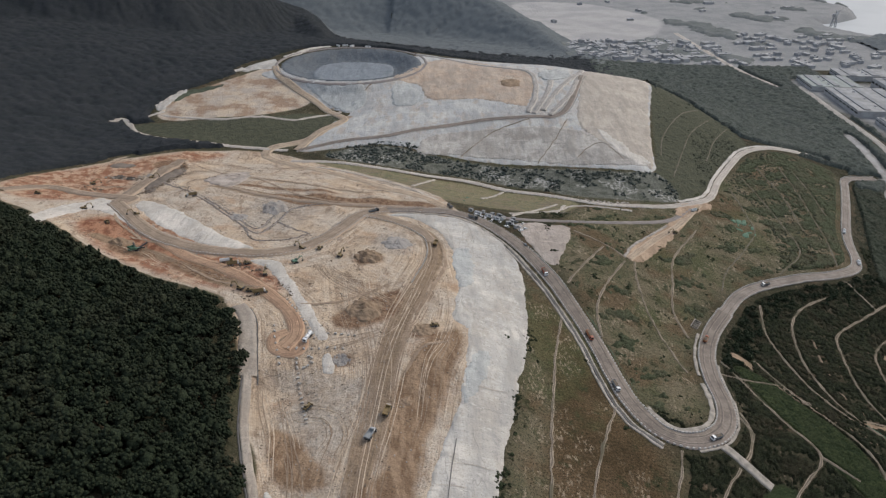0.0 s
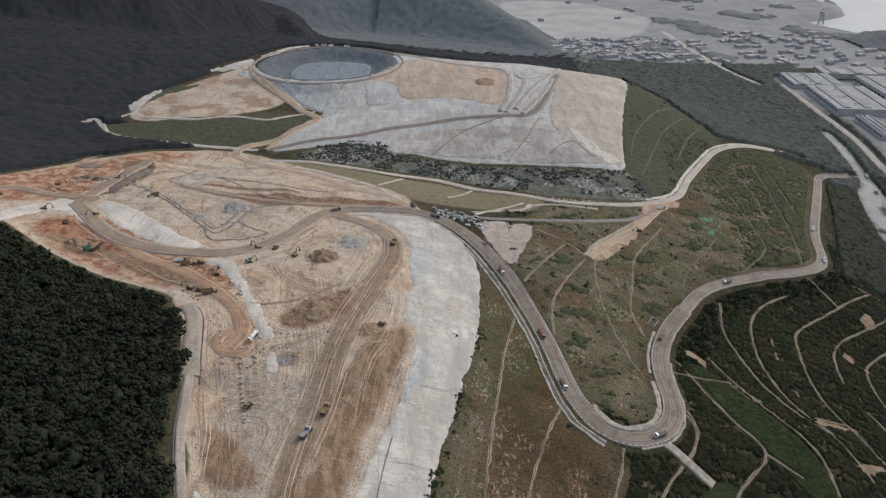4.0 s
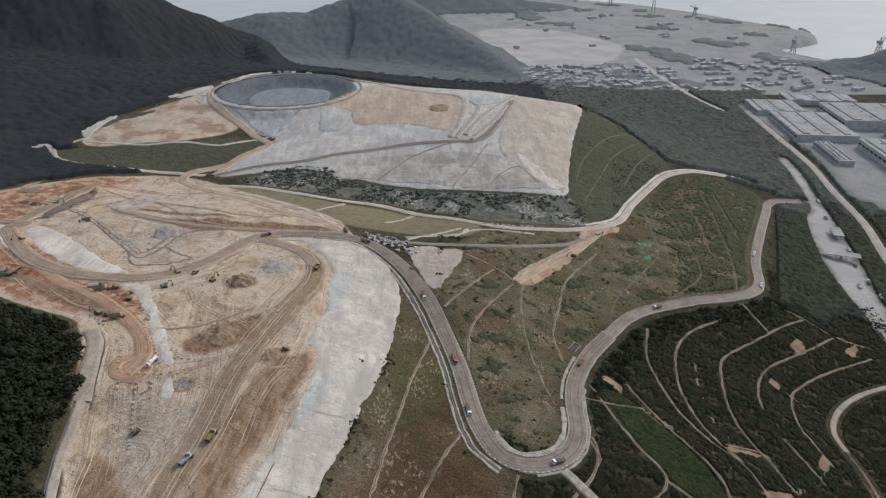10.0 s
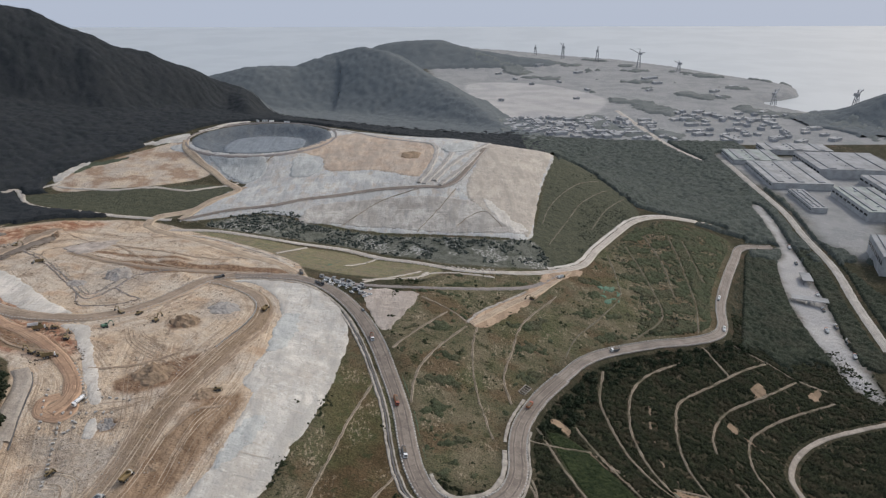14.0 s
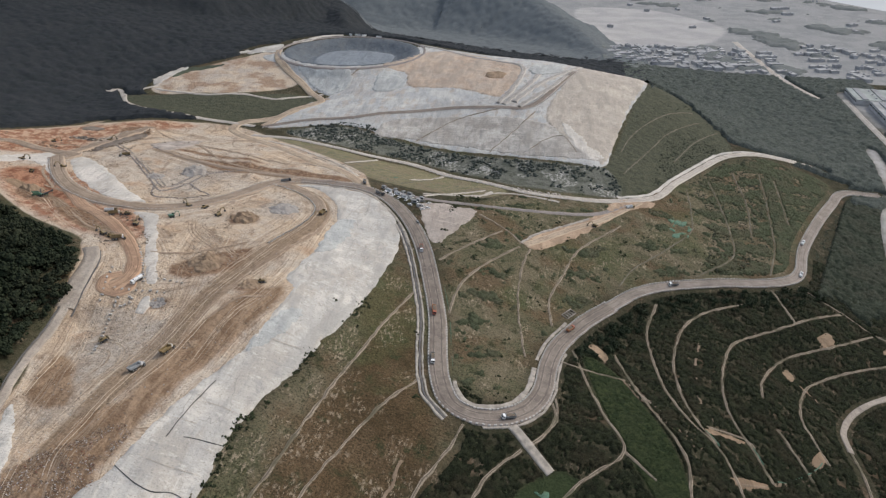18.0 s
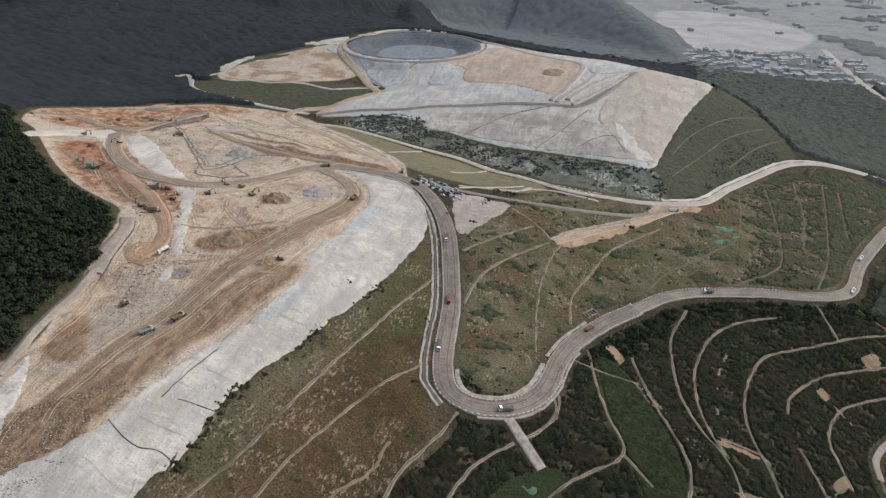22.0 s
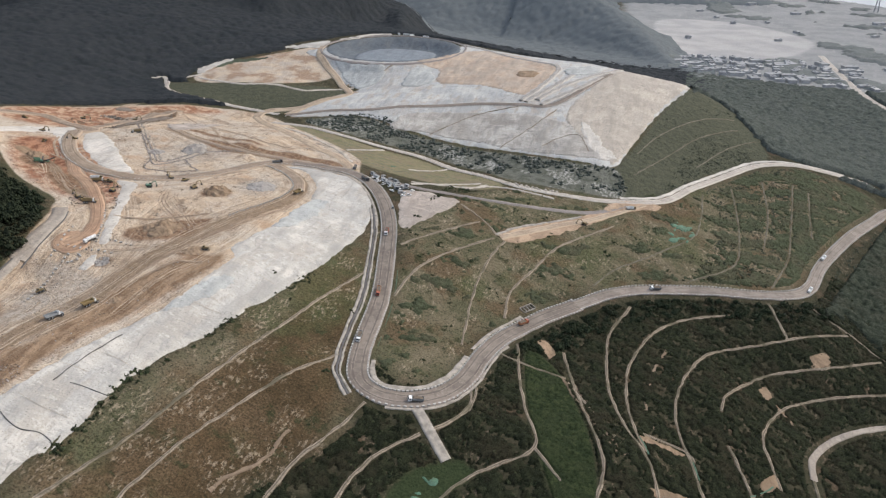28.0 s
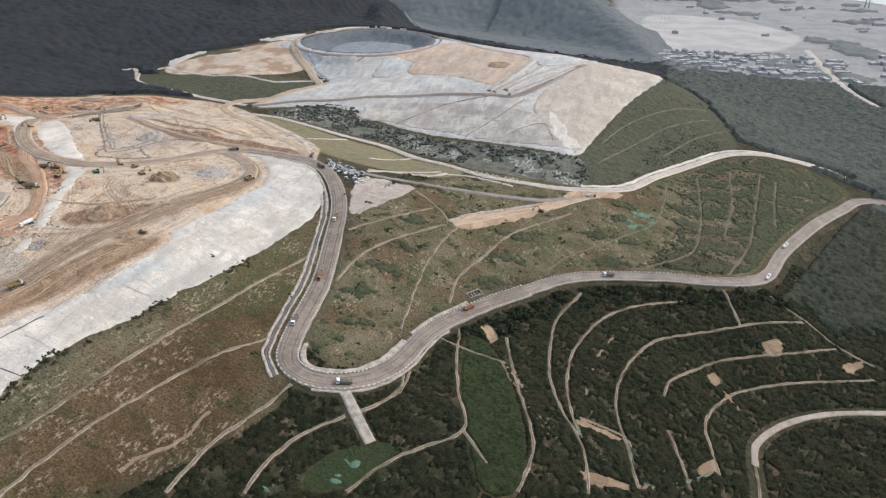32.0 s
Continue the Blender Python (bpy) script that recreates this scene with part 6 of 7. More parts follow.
# Town leaves far paler than near ones: haze put into their colour.
HAZED_TOWNCOVER = make_canopy("hazed_town_leaves", (0.128, 0.138, 0.132), (0.152, 0.160, 0.152), (0.140, 0.148, 0.142), 14.0, 0.35)
canopy_sheet("town_woods", 265, 1290, 1440, 3000, 8.0, 17.0, 3.5, HAZED_TOWNCOVER, "patches of woods between the far yards", 66,
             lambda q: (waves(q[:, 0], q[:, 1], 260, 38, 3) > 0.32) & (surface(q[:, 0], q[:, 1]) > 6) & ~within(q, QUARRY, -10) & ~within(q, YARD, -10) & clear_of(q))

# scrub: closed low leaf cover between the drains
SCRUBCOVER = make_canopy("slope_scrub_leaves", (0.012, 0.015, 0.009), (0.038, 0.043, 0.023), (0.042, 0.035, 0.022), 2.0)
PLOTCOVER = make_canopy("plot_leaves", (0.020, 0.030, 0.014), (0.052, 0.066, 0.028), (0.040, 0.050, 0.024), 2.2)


def scrub_ground(q):
    k = (waves(q[:, 0], q[:, 1], 26, 31, 4) + 0.9 * waves(q[:, 0], q[:, 1], 6, 40, 3) > -0.3) & ~within(q, GRASS_SLOPE, -3) & ~within(q, UPPER_SLOPE, -2) & ~within(q, GREEN_LAWN) & ~within(q, GREEN_PLOT, -1) & ~within(q, LINER, -4) & ~within(q, SOIL, -4)
    k &= (q[:, 0] > 95 + 0.14 * (q[:, 1] - 190)) & ~within(q, FACILITY, -3) & ~within(q, SPUR, -2)
    k[k] = clear_of(q[k], 1.7)
    return k


def plot_ground(q):
    k = within(q, GREEN_PLOT, 1)
    k[k] = clear_of(q[k], 1.7)
    return k


canopy_sheet("slope_scrub", 95, 530, 190, 640, 0.95, 2.8, 1.15, SCRUBCOVER, "dense low dark green scrub over the drained slope", 67, scrub_ground, 0.35)
canopy_sheet("plot_scrub", 195, 270, 275, 410, 0.8, 2.2, 0.7, PLOTCOVER, "even low green scrub on the plot", 68, plot_ground, 0.3)

UPPERCOVER = make_canopy("upper_scrub_leaves", (0.050, 0.060, 0.034), (0.088, 0.096, 0.056), (0.094, 0.084, 0.054), 2.6, 0.8)


def upper_ground(q):
    w = waves(q[:, 0], q[:, 1], 44, 71, 4) + 0.5 * waves(q[:, 0], q[:, 1], 9, 72, 2)
    lush = soft(230, 400, q[:, 0] - 0.18 * (q[:, 1] - 500))
    k = (w > 0.42 - 0.75 * lush) & (within(q, UPPER_SLOPE, 2) | within(q, SPUR, 1)) & ~within(q, SAND_PATCH, -3) & ~within(q, PLAIN_YARD, -3)
    k[k] = clear_of(q[k], 1.6)
    return k


canopy_sheet("upper_scrub", 75, 510, 320, 865, 1.1, 3.0, 1.0, UPPERCOVER, "patches of green scrub on the slope below the ridge road", 73, upper_ground, 0.35)
canopy_sheet("island_woods", -900, 640, 2172, 3100, 12.0, 20.0, 4.0, HAZED_COASTWOOD, "closed leaf cover behind the coast hill, paled by haze", 74, lambda q: (surface(q[:, 0], q[:, 1]) > 4) & (~within(q, TOWN, -20) | (surface(q[:, 0], q[:, 1]) > 24)))

# a belt of small trees below the lower road
xy, rng = scatter(200, 420, 385, 575, 4.2, 69)
d = line_distance(xy[:, 0], xy[:, 1], [tuple(q) for q in curve(HAUL_ROAD, 6.0)])[0]
side = np.array([scrub_ground(xy)])[0]
keep = side & (d > 12) & (d < 30 + 9 * waves(xy[:, 0], xy[:, 1], 30, 70, 3)) & (rng.rand(len(xy)) < 0.8)
TREES = make_leaves("belt_leaves", (0.018, 0.026, 0.015), (0.034, 0.044, 0.024), (0.036, 0.040, 0.024))
planted("roadside_trees", xy[keep], rng.uniform(1.3, 2.6, keep.sum()), TREES, FINE, "belt of small dark green trees below the road", "tree", -0.2, True)

# ---- things ----
def part(name, bm, material, parent, label=""):
    me = bpy.data.meshes.new(name)
    bm.normal_update()
    bm.to_mesh(me)
    bm.free()
    me.materials.append(material)
    ob = new(name, me)
    ob.parent = parent
    if label:
        tagged(ob, label)
    return ob


def thing(name, label, category, group=""):
    return tagged(new(name), label, category, group)


def box(*boxes, bevel=0.0):
    """Boxes given by middle and size, in one bmesh."""
    bm = bmesh.new()
    for cx, cy, cz, sx, sy, sz in boxes:
        bmesh.ops.create_cube(bm, size=1.0, matrix=Matrix.LocRotScale((cx, cy, cz), None, (sx, sy, sz)))
    if bevel:
        bmesh.ops.bevel(bm, geom=bm.edges[:], offset=bevel, segments=1, affect="EDGES", clamp_overlap=True)
    return bm


def prism(outline, y0, y1, bevel=0.0):
    """A solid with the side outline (x, z), from y0 to y1."""
    bm = bmesh.new()
    a = [bm.verts.new((x, y0, z)) for x, z in outline]
    b = [bm.verts.new((x, y1, z)) for x, z in outline]
    n = len(a)
    bm.faces.new(a)
    bm.faces.new(b[::-1])
    for i in range(n):
        bm.faces.new((a[i], b[i], b[(i + 1) % n], a[(i + 1) % n]))
    bmesh.ops.recalc_face_normals(bm, faces=bm.faces[:])
    if bevel:
        bmesh.ops.bevel(bm, geom=bm.edges[:], offset=bevel, segments=1, affect="EDGES", clamp_overlap=True)
    return bm


def drum(r, length, m, segments=14, r2=None):
    bm = bmesh.new()
    bmesh.ops.create_cone(bm, cap_ends=True, segments=segments, radius1=r, radius2=r if r2 is None else r2, depth=length, matrix=m)
    return bm


def bar(a, b, r):
    """A straight square bar between two points."""
    a, b = Vector(a), Vector(b)
    bm = bmesh.new()
    q = (b - a).to_track_quat("Z", "Y")
    bmesh.ops.create_cube(bm, size=1.0, matrix=Matrix.LocRotScale((a + b) / 2, q, (r, r, (b - a).length)))
    return bm


def wheel(parent, x, y, r, w):
    t = part("wheel", drum(r, w, pose(x, y, r, 90)), TYRE, parent)
    part("rim", drum(r * 0.55, w + 0.06, pose(x, y, r, 90), 10), STEEL, t)


def tub(x0, x1, y, z0, z1, wall=0.12, slope=0.0):
    """An open load body with thick walls."""
    xm, xs, zh = (x0 + x1) / 2, x1 - x0, z1 - z0
    bm = box((xm, 0, z0 + 0.1, xs, 2 * y, 0.2), (xm, y - wall / 2, (z0 + z1) / 2, xs, wall, zh), (xm, -y + wall / 2, (z0 + z1) / 2, xs, wall, zh),
             (x0 + wall / 2, 0, (z0 + z1) / 2, wall, 2 * y - 2 * wall, zh), (x1 - wall / 2, 0, (z0 + z1) / 2 + 0.15, wall, 2 * y - 2 * wall, zh + 0.3))
    for v in bm.verts:
        if v.co.x < x0 + 0.5 and v.co.z > z0 + 0.3:
            v.co.x -= slope
    return bm


def tipper_truck(body, cab, label, category="truck", load=True):
    t = thing("tipper_truck", label, category)
    part("chassis", box((0, 0, 0.85, 8.6, 0.9, 0.35), (-4.2, 0, 0.75, 0.15, 2.3, 0.3), bevel=0.03), DARK_METAL, t)
    c = part("cab", prism([(2.4, 0.75), (4.4, 0.7), (4.45, 1.7), (4.15, 2.95), (2.5, 3.05)], -1.22, 1.22, 0.08), cab, t)
    part("windscreen", prism([(4.46, 1.85), (4.5, 1.85), (4.24, 2.75), (4.2, 2.75)], -1.05, 1.05), GLASS, c)
    for s in (-1, 1):
        part("side_window", box((3.5, s * 1.23, 2.3, 1.0, 0.04, 0.7)), GLASS, c)
    part("bumper", box((4.5, 0, 0.65, 0.25, 2.4, 0.45), bevel=0.05), DARK_METAL, t)
    b = part("load_body", tub(-4.4, 2.2, 1.24, 1.15, 2.75), body, t)
    for k in range(5):
        for s in (-1, 1):
            part("rib", box((-3.8 + k * 1.35, s * 1.29, 1.95, 0.14, 0.1, 1.5)), body, b)
    if load:
        part("load", prism([(-4.2, 2.3), (2.0, 2.3), (1.4, 2.85), (-0.8, 3.1), (-3.4, 2.75)], -1.08, 1.08, 0.15), LOAD, t, "dark tipped load")
    for x in (3.3, -1.6, -3.0):
        for s in (-1, 1):
            wheel(t, x, s * 1.02, 0.52, 0.42)
    return t


def dump_truck(paint, label):
    t = thing("dump_truck", label, "dump truck")
    part("chassis", box((-0.6, 0, 1.2, 8.4, 1.0, 0.5), bevel=0.05), DARK_METAL, t)
    c = part("cab", prism([(2.3, 1.3), (3.5, 1.3), (3.4, 2.2), (3.1, 3.3), (2.35, 3.35)], -1.1, 1.1, 0.07), CAB_WHITE, t)
    part("windscreen", prism([(3.46, 2.25), (3.5, 2.25), (3.2, 3.1), (3.16, 3.1)], -0.9, 0.9), GLASS, c)
    part("hood", prism([(3.4, 1.2), (5.0, 1.1), (4.95, 1.9), (3.4, 2.15)], -1.0, 1.0, 0.08), paint, t)
    part("dump_body", tub(-4.6, 1.9, 1.45, 1.7, 3.1, 0.16, 0.7), paint, t)
    part("canopy", box((2.2, 0, 3.35, 0.9, 2.7, 0.12), bevel=0.03), paint, t)
    for x in (3.9, -1.4, -3.2):
        for s in (-1, 1):
            wheel(t, x, s * 1.2, 0.85, 0.65)
    return t


def tanker_truck(label):
    t = thing("tanker_truck", label, "tanker")
    part("chassis", box((0, 0, 0.85, 8.2, 0.9, 0.35), bevel=0.03), DARK_METAL, t)
    c = part("cab", prism([(2.4, 0.75), (4.3, 0.7), (4.35, 1.7), (4.1, 2.8), (2.5, 2.9)], -1.2, 1.2, 0.08), CAB_WHITE, t)
    part("windscreen", prism([(4.36, 1.8), (4.4, 1.8), (4.18, 2.6), (4.14, 2.6)], -1.0, 1.0), GLASS, c)
    k = part("tank", drum(1.18, 6.2, pose(-0.9, 0, 2.25, 0, 90), 18), CAB_WHITE, t)
    for x in (-3.2, -0.9, 1.4):
        part("band", drum(1.22, 0.12, pose(x, 0, 2.25, 0, 90), 18), STEEL, k)
    part("hatch", drum(0.35, 0.3, pose(-0.9, 0, 3.5)), STEEL, k)
    for x in (3.3, -1.6, -2.9):
        for s in (-1, 1):
            wheel(t, x, s * 1.0, 0.5, 0.4)
    return t


def tracks(parent, length, gauge, h, w):
    for s in (-1, 1):
        k = part("crawler_track", prism([(-length / 2, h * 0.4), (-length / 2 + h * 0.3, 0), (length / 2 - h * 0.3, 0), (length / 2, h * 0.4), (length / 2 - h * 0.25, h), (-length / 2 + h * 0.25, h)], s * gauge - w / 2, s * gauge + w / 2, 0.04), TYRE, parent)
        for x in (-length / 2 + h * 0.4, 0, length / 2 - h * 0.4):
            part("roller", drum(h * 0.3, w + 0.08, pose(x, s * gauge, h * 0.45, 90), 10), STEEL, k)


def bulldozer(paint, label):
    t = thing("bulldozer", label, "bulldozer")
    tracks(t, 4.4, 1.15, 1.1, 0.65)
    part("engine_hood", prism([(-0.2, 0.9), (2.2, 0.9), (2.2, 1.9), (-0.2, 2.1)], -0.65, 0.65, 0.06), paint, t)
    c = part("cab", prism([(-1.4, 1.1), (-0.1, 1.1), (-0.2, 3.0), (-1.3, 3.0)], -0.85, 0.85, 0.06), paint, t)
    part("cab_window", box((-0.75, 0, 2.4, 1.2, 1.76, 0.75)), GLASS, c)
    part("rear_body", box((-1.8, 0, 1.3, 0.9, 1.5, 0.9), bevel=0.06), paint, t)
    part("blade", prism([(3.0, 0.1), (3.25, 0.15), (3.05, 0.8), (3.2, 1.5), (2.95, 1.45), (2.85, 0.8)], -2.0, 2.0, 0.03), paint, t)
    for s in (-1, 1):
        part("push_arm", bar((0.2, s * 1.65, 0.7), (3.0, s * 1.65, 0.5), 0.22), DARK_METAL, t)
    part("exhaust", drum(0.09, 1.0, pose(1.2, 0.3, 2.5), 8), DARK_METAL, t)
    return t


def excavator(paint, label, reach=1.0):
    t = thing("excavator", label, "excavator")
    tracks(t, 4.6, 1.2, 0.95, 0.6)
    part("slew_ring", drum(0.75, 0.35, pose(0, 0, 1.1), 16), DARK_METAL, t)
    part("house", prism([(-2.3, 1.25), (1.3, 1.25), (1.3, 2.2), (-1.9, 2.45), (-2.3, 2.1)], -1.4, 1.4, 0.08), paint, t)
    c = part("cab", prism([(-0.1, 1.3), (1.7, 1.3), (1.75, 2.1), (1.4, 3.1), (-0.05, 3.1)], 0.45, 1.4, 0.06), paint, t)
    part("cab_glass", prism([(0.1, 2.1), (1.78, 2.1), (1.46, 2.95), (0.1, 2.95)], 0.42, 1.43), GLASS, c)
    part("counterweight", prism([(-2.9, 1.3), (-2.2, 1.25), (-2.2, 2.3), (-2.8, 2.2)], -1.35, 1.35, 0.1), DARK_METAL, t)
    b = part("boom", prism([(1.0, 1.6), (1.3, 1.5), (3.3, 4.6), (6.0 * reach, 4.5), (6.1 * reach, 4.9), (3.1, 5.2)], -0.32, 0.32, 0.04), paint, t)
    part("cylinder", bar((1.3, 0.5, 1.6), (3.0, 0.5, 4.2), 0.16), STEEL, b)
    k = part("stick", prism([(5.6 * reach, 4.9), (6.1 * reach, 5.1), (7.2 * reach, 1.9), (6.8 * reach, 1.8)], -0.25, 0.25, 0.04), paint, t)
    part("bucket", prism([(6.7 * reach, 1.9), (7.4 * reach, 1.9), (7.3 * reach, 0.9), (6.6 * reach, 0.5), (6.0 * reach, 0.9), (6.3 * reach, 1.2)], -0.6, 0.6, 0.05), DARK_METAL, k)
    return t


def screening_machine(label):
    t = thing("screening_machine", label, "screening machine")
    tracks(t, 4.0, 1.3, 0.9, 0.5)
    part("frame", box((0, 0, 1.5, 12, 1.8, 0.8), (-2, 0, 2.3, 5, 2.2, 1.0), bevel=0.05), GREEN_PAINT, t)
    part("hopper", tub(-5.5, -1.5, 1.7, 2.6, 4.0, 0.12, 0.6), GREEN_PAINT, t)
    for a, b in (((3, 0, 1.6), (10, 0, 4.6)), ((1, 1.2, 1.6), (3, 6.5, 3.9)), ((1, -1.2, 1.6), (3, -6.5, 3.9))):
        c = part("conveyor", bar(a, b, 0.85), DARK_METAL, t)
        part("conveyor_leg", bar((b[0], b[1], b[2] - 0.3), (b[0] - 0.6, b[1] * 0.8, 0), 0.18), GREEN_PAINT, c)
    return t


def site_cabin(label, wall, long=6.0):
    t = thing("site_cabin", label, "cabin", "site cabins")
    w = part("wall", box((0, 0, 1.3, long, 2.45, 2.5), bevel=0.04), wall, t)
    part("roof", box((0, 0, 2.62, long + 0.2, 2.6, 0.14), bevel=0.03), ROOF_PALE, t)
    part("door", box((-long * 0.3, -1.25, 1.1, 0.85, 0.06, 2.0)), STEEL, w)
    for x in (0.1, 0.33):
        part("window", box((x * long, -1.25, 1.6, 1.1, 0.06, 0.9)), GLASS, w)
    for x in (-0.45, 0.45):
        part("footing", box((x * long, 0, 0.04, 0.3, 2.3, 0.3)), DARK_METAL, t)
    return t


def car(paint, label):
    t = thing("car", label, "car", "parked cars")
    b = part("body", prism([(-2.2, 0.35), (2.2, 0.35), (2.2, 0.8), (1.2, 0.95), (-2.1, 0.95)], -0.9, 0.9, 0.1), paint, t)
    part("cabin", prism([(-2.0, 0.95), (1.1, 0.95), (0.4, 1.5), (-1.6, 1.5)], -0.78, 0.78, 0.05), GLASS, b)
    part("roof", box((-0.6, 0, 1.52, 1.9, 1.45, 0.08), bevel=0.03), paint, b)
    for x in (-1.35, 1.35):
        for s in (-1, 1):
            wheel(t, x, s * 0.8, 0.33, 0.22)
    return t


def on_land(x, y, turn=0.0, lift=0.0):
    """A pose on the land, tilted with it; turn: degrees from east."""
    z0, zx, zy = surface(np.array([x, x + 3, x]), np.array([y, y, y + 3]))
    up = Vector((-(zx - z0) / 3, -(zy - z0) / 3, 1)).normalized()
    f = Vector((math.cos(radians(turn)), math.sin(radians(turn)), 0))
    f = (f - up * f.dot(up)).normalized()
    m = Matrix((f, up.cross(f), up)).transposed().to_4x4()
    m.translation = (x, y, z0 + lift)
    return m


def place(ob, *spots):
    """Puts a thing at the first spot (x, y, degrees, lift) and copies of it at the others."""
    for s in spots[1:]:
        copy_thing(ob, on_land(*s))
    ob.matrix_basis = on_land(*spots[0])


TYRE = plain("black_rubber", (0.03, 0.03, 0.03), 0.85, 0, 1.0)
STEEL = plain("grey_steel", (0.36, 0.36, 0.36), 0.5, 0.6, 1.0)
DARK_METAL = plain("dark_painted_steel", (0.06, 0.06, 0.062), 0.6, 0.2, 1.0)
GLASS = plain("dark_window_glass", (0.02, 0.025, 0.03), 0.12, 0, 2.0, 0.1)
CAB_WHITE = plain("white_cab_paint", (0.72, 0.72, 0.70), 0.4, 0, 2.0, 0.2)
RED_PAINT = plain("dusty_red_paint", (0.33, 0.10, 0.06), 0.5, 0, 2.0)
ORANGE_PAINT = plain("dusty_orange_paint", (0.38, 0.17, 0.085), 0.5, 0, 2.0)
YELLOW_PAINT = plain("machine_yellow_paint", (0.23, 0.17, 0.085), 0.5, 0, 2.0)
GREEN_PAINT = plain("machine_green_paint", (0.10, 0.19, 0.13), 0.5, 0, 2.0)
BLUE_PAINT = plain("dusty_blue_paint", (0.27, 0.285, 0.29), 0.5, 0, 2.0)
GREY_PAINT = plain("grey_body_paint", (0.20, 0.21, 0.21), 0.5, 0.1, 2.0)
LOAD = plain("tipped_load", (0.15, 0.12, 0.09), 0.95, 0, 1.0, 0.4)
ROOF_PALE = plain("pale_roof_sheet", (0.29, 0.292, 0.288), 0.75, 0, 24.0, 0.35)
ROOF_TOWN = plain("town_roof_sheet", (0.37, 0.365, 0.355), 0.8, 0, 9.0, 0.3)
ROOF_GREY = plain("grey_roof_sheet", (0.235, 0.24, 0.245), 0.75, 0, 24.0, 0.3)
ROOF_GREEN = plain("pale_green_roof", (0.265, 0.29, 0.27), 0.75, 0, 24.0, 0.3)
WALL_PALE = plain("pale_cladding", (0.38, 0.38, 0.372), 0.8, 0, 12.0, 0.3)
WALL_GREY = plain("grey_concrete_wall", (0.33, 0.335, 0.34), 0.8, 0, 12.0, 0.3)
STONE = plain("pale_rock", (0.40, 0.36, 0.31), 0.95, 0, 1.2, 0.4)
# Crane steel lightened, the distance haze put into its base colour.
HAZED_CRANE = plain("hazed_crane_steel", (0.34, 0.345, 0.35), 0.6, 0.2, 10.0)

place(tipper_truck(RED_PAINT, CAB_WHITE, "dusty red tipper truck with white cab on the haul road"), (79, 474, -78, 0.42))
place(tipper_truck(ORANGE_PAINT, RED_PAINT, "orange tipper truck driving down the haul road"), (101, 402, -74, 0.42), (196, 432, 60, 0.42))
place(tipper_truck(GREY_PAINT, CAB_WHITE, "dark grey tipper truck with white cab on the hairpin"), (160, 312, 208, 0.42), (109, 352, 282, 0.42), (281, 528, 205, 0.42))
place(tipper_truck(GREY_PAINT, DARK_METAL, "dark tipper truck by the road junction"), (26, 556, -30, 0.42), (6, 578, 105, 0.42), (-60, 556, 25, 0.42))
place(dump_truck(YELLOW_PAINT, "yellow articulated dump truck on the earth track"), (-30, 291, 78, 0.3), (-6, 494, 80, 0.42), (-120, 394, 30, 0.3), (-148, 435, 25, 0.3), (-221, 567, 200, 0.42))
place(dump_truck(BLUE_PAINT, "grey blue dump truck on the tipping platform"), (-37, 272, 70, 0.3))
place(tanker_truck("white tanker truck beside the pale strip"), (-82, 351, 250, 0.3))
place(bulldozer(YELLOW_PAINT, "muddy yellow bulldozer working on bare soil"), (-74, 298, 60, 0.3), (-6, 368, 25, 0.3), (-140, 437, 30, 0.3), (-351, 560, 20, 0.3), (-93, 467, 80, 0.3), (-128, 397, 20, 0.3), (-264, 498, 120, 0.3))
place(excavator(YELLOW_PAINT, "yellow excavator with raised boom on the sandy ground"), (-296, 528, 10, 0.3), (-123, 421, 100, 0.3), (-134, 398, 160, 0.3), (216, 587, 200, 0.3), (-329, 613, 40, 0.3), (-106, 467, 150, 0.3), (-76, 456, 70, 0.3), (-284, 640, 10, 0.3), (-250, 519, 200, 0.3))
place(excavator(GREEN_PAINT, "small green excavator on bare soil", 0.8), (-106, 441, 30, 0.3))
place(screening_machine("green screening machine with conveyors on red earth"), (-226, 456, 60, 0.4))
place(tipper_truck(CAB_WHITE, YELLOW_PAINT, "white bodied truck on the ridge road", load=False), (252, 641, 30, 0.42), (-155, 440, 25, 0.3))
van = tipper_truck(CAB_WHITE, CAB_WHITE, "white delivery truck on the lower haul road", load=False)
place(van, (424, 666, 65, 0.42), (404, 598, 70, 0.42))
place(car(CAB_WHITE, "white car parked by the site cabins"), (55, 546, 150, 0.1), (60, 552, 140, 0.1), (66, 547, 130, 0.1), (70, 556, 60, 0.1))
place(car(GREY_PAINT, "grey car parked beside the road"), (64, 558, 20, 0.1), (68, 515, 112, 0.42))
place(site_cabin("white site cabin in the roadside compound", CAB_WHITE), (31, 569, -28, 0.15), (40, 565, -20, 0.15), (47, 560, -30, 0.15), (53, 562, 62, 0.15))
place(site_cabin("small pale site cabin in the roadside compound", WALL_PALE, 3.6), (25, 575, -30, 0.15), (44, 570, 50, 0.15), (60, 557, -20, 0.15), (62, 563, -10, 0.15), (63, 545, 40, 0.15), (36, 573, 70, 0.15))
place(site_cabin("grey storage cabin in the roadside compound", GREY_PAINT, 4.5), (50, 568, -25, 0.15), (57, 552, 10, 0.15))
place(car(CAB_WHITE, "small white car parked in the compound"), (34, 563, 60, 0.1), (37, 560, 62, 0.1), (43, 557, 65, 0.1), (50, 554, 65, 0.1), (29, 566, 60, 0.1), (67, 541, 30, 0.1), (71, 545, 30, 0.1))
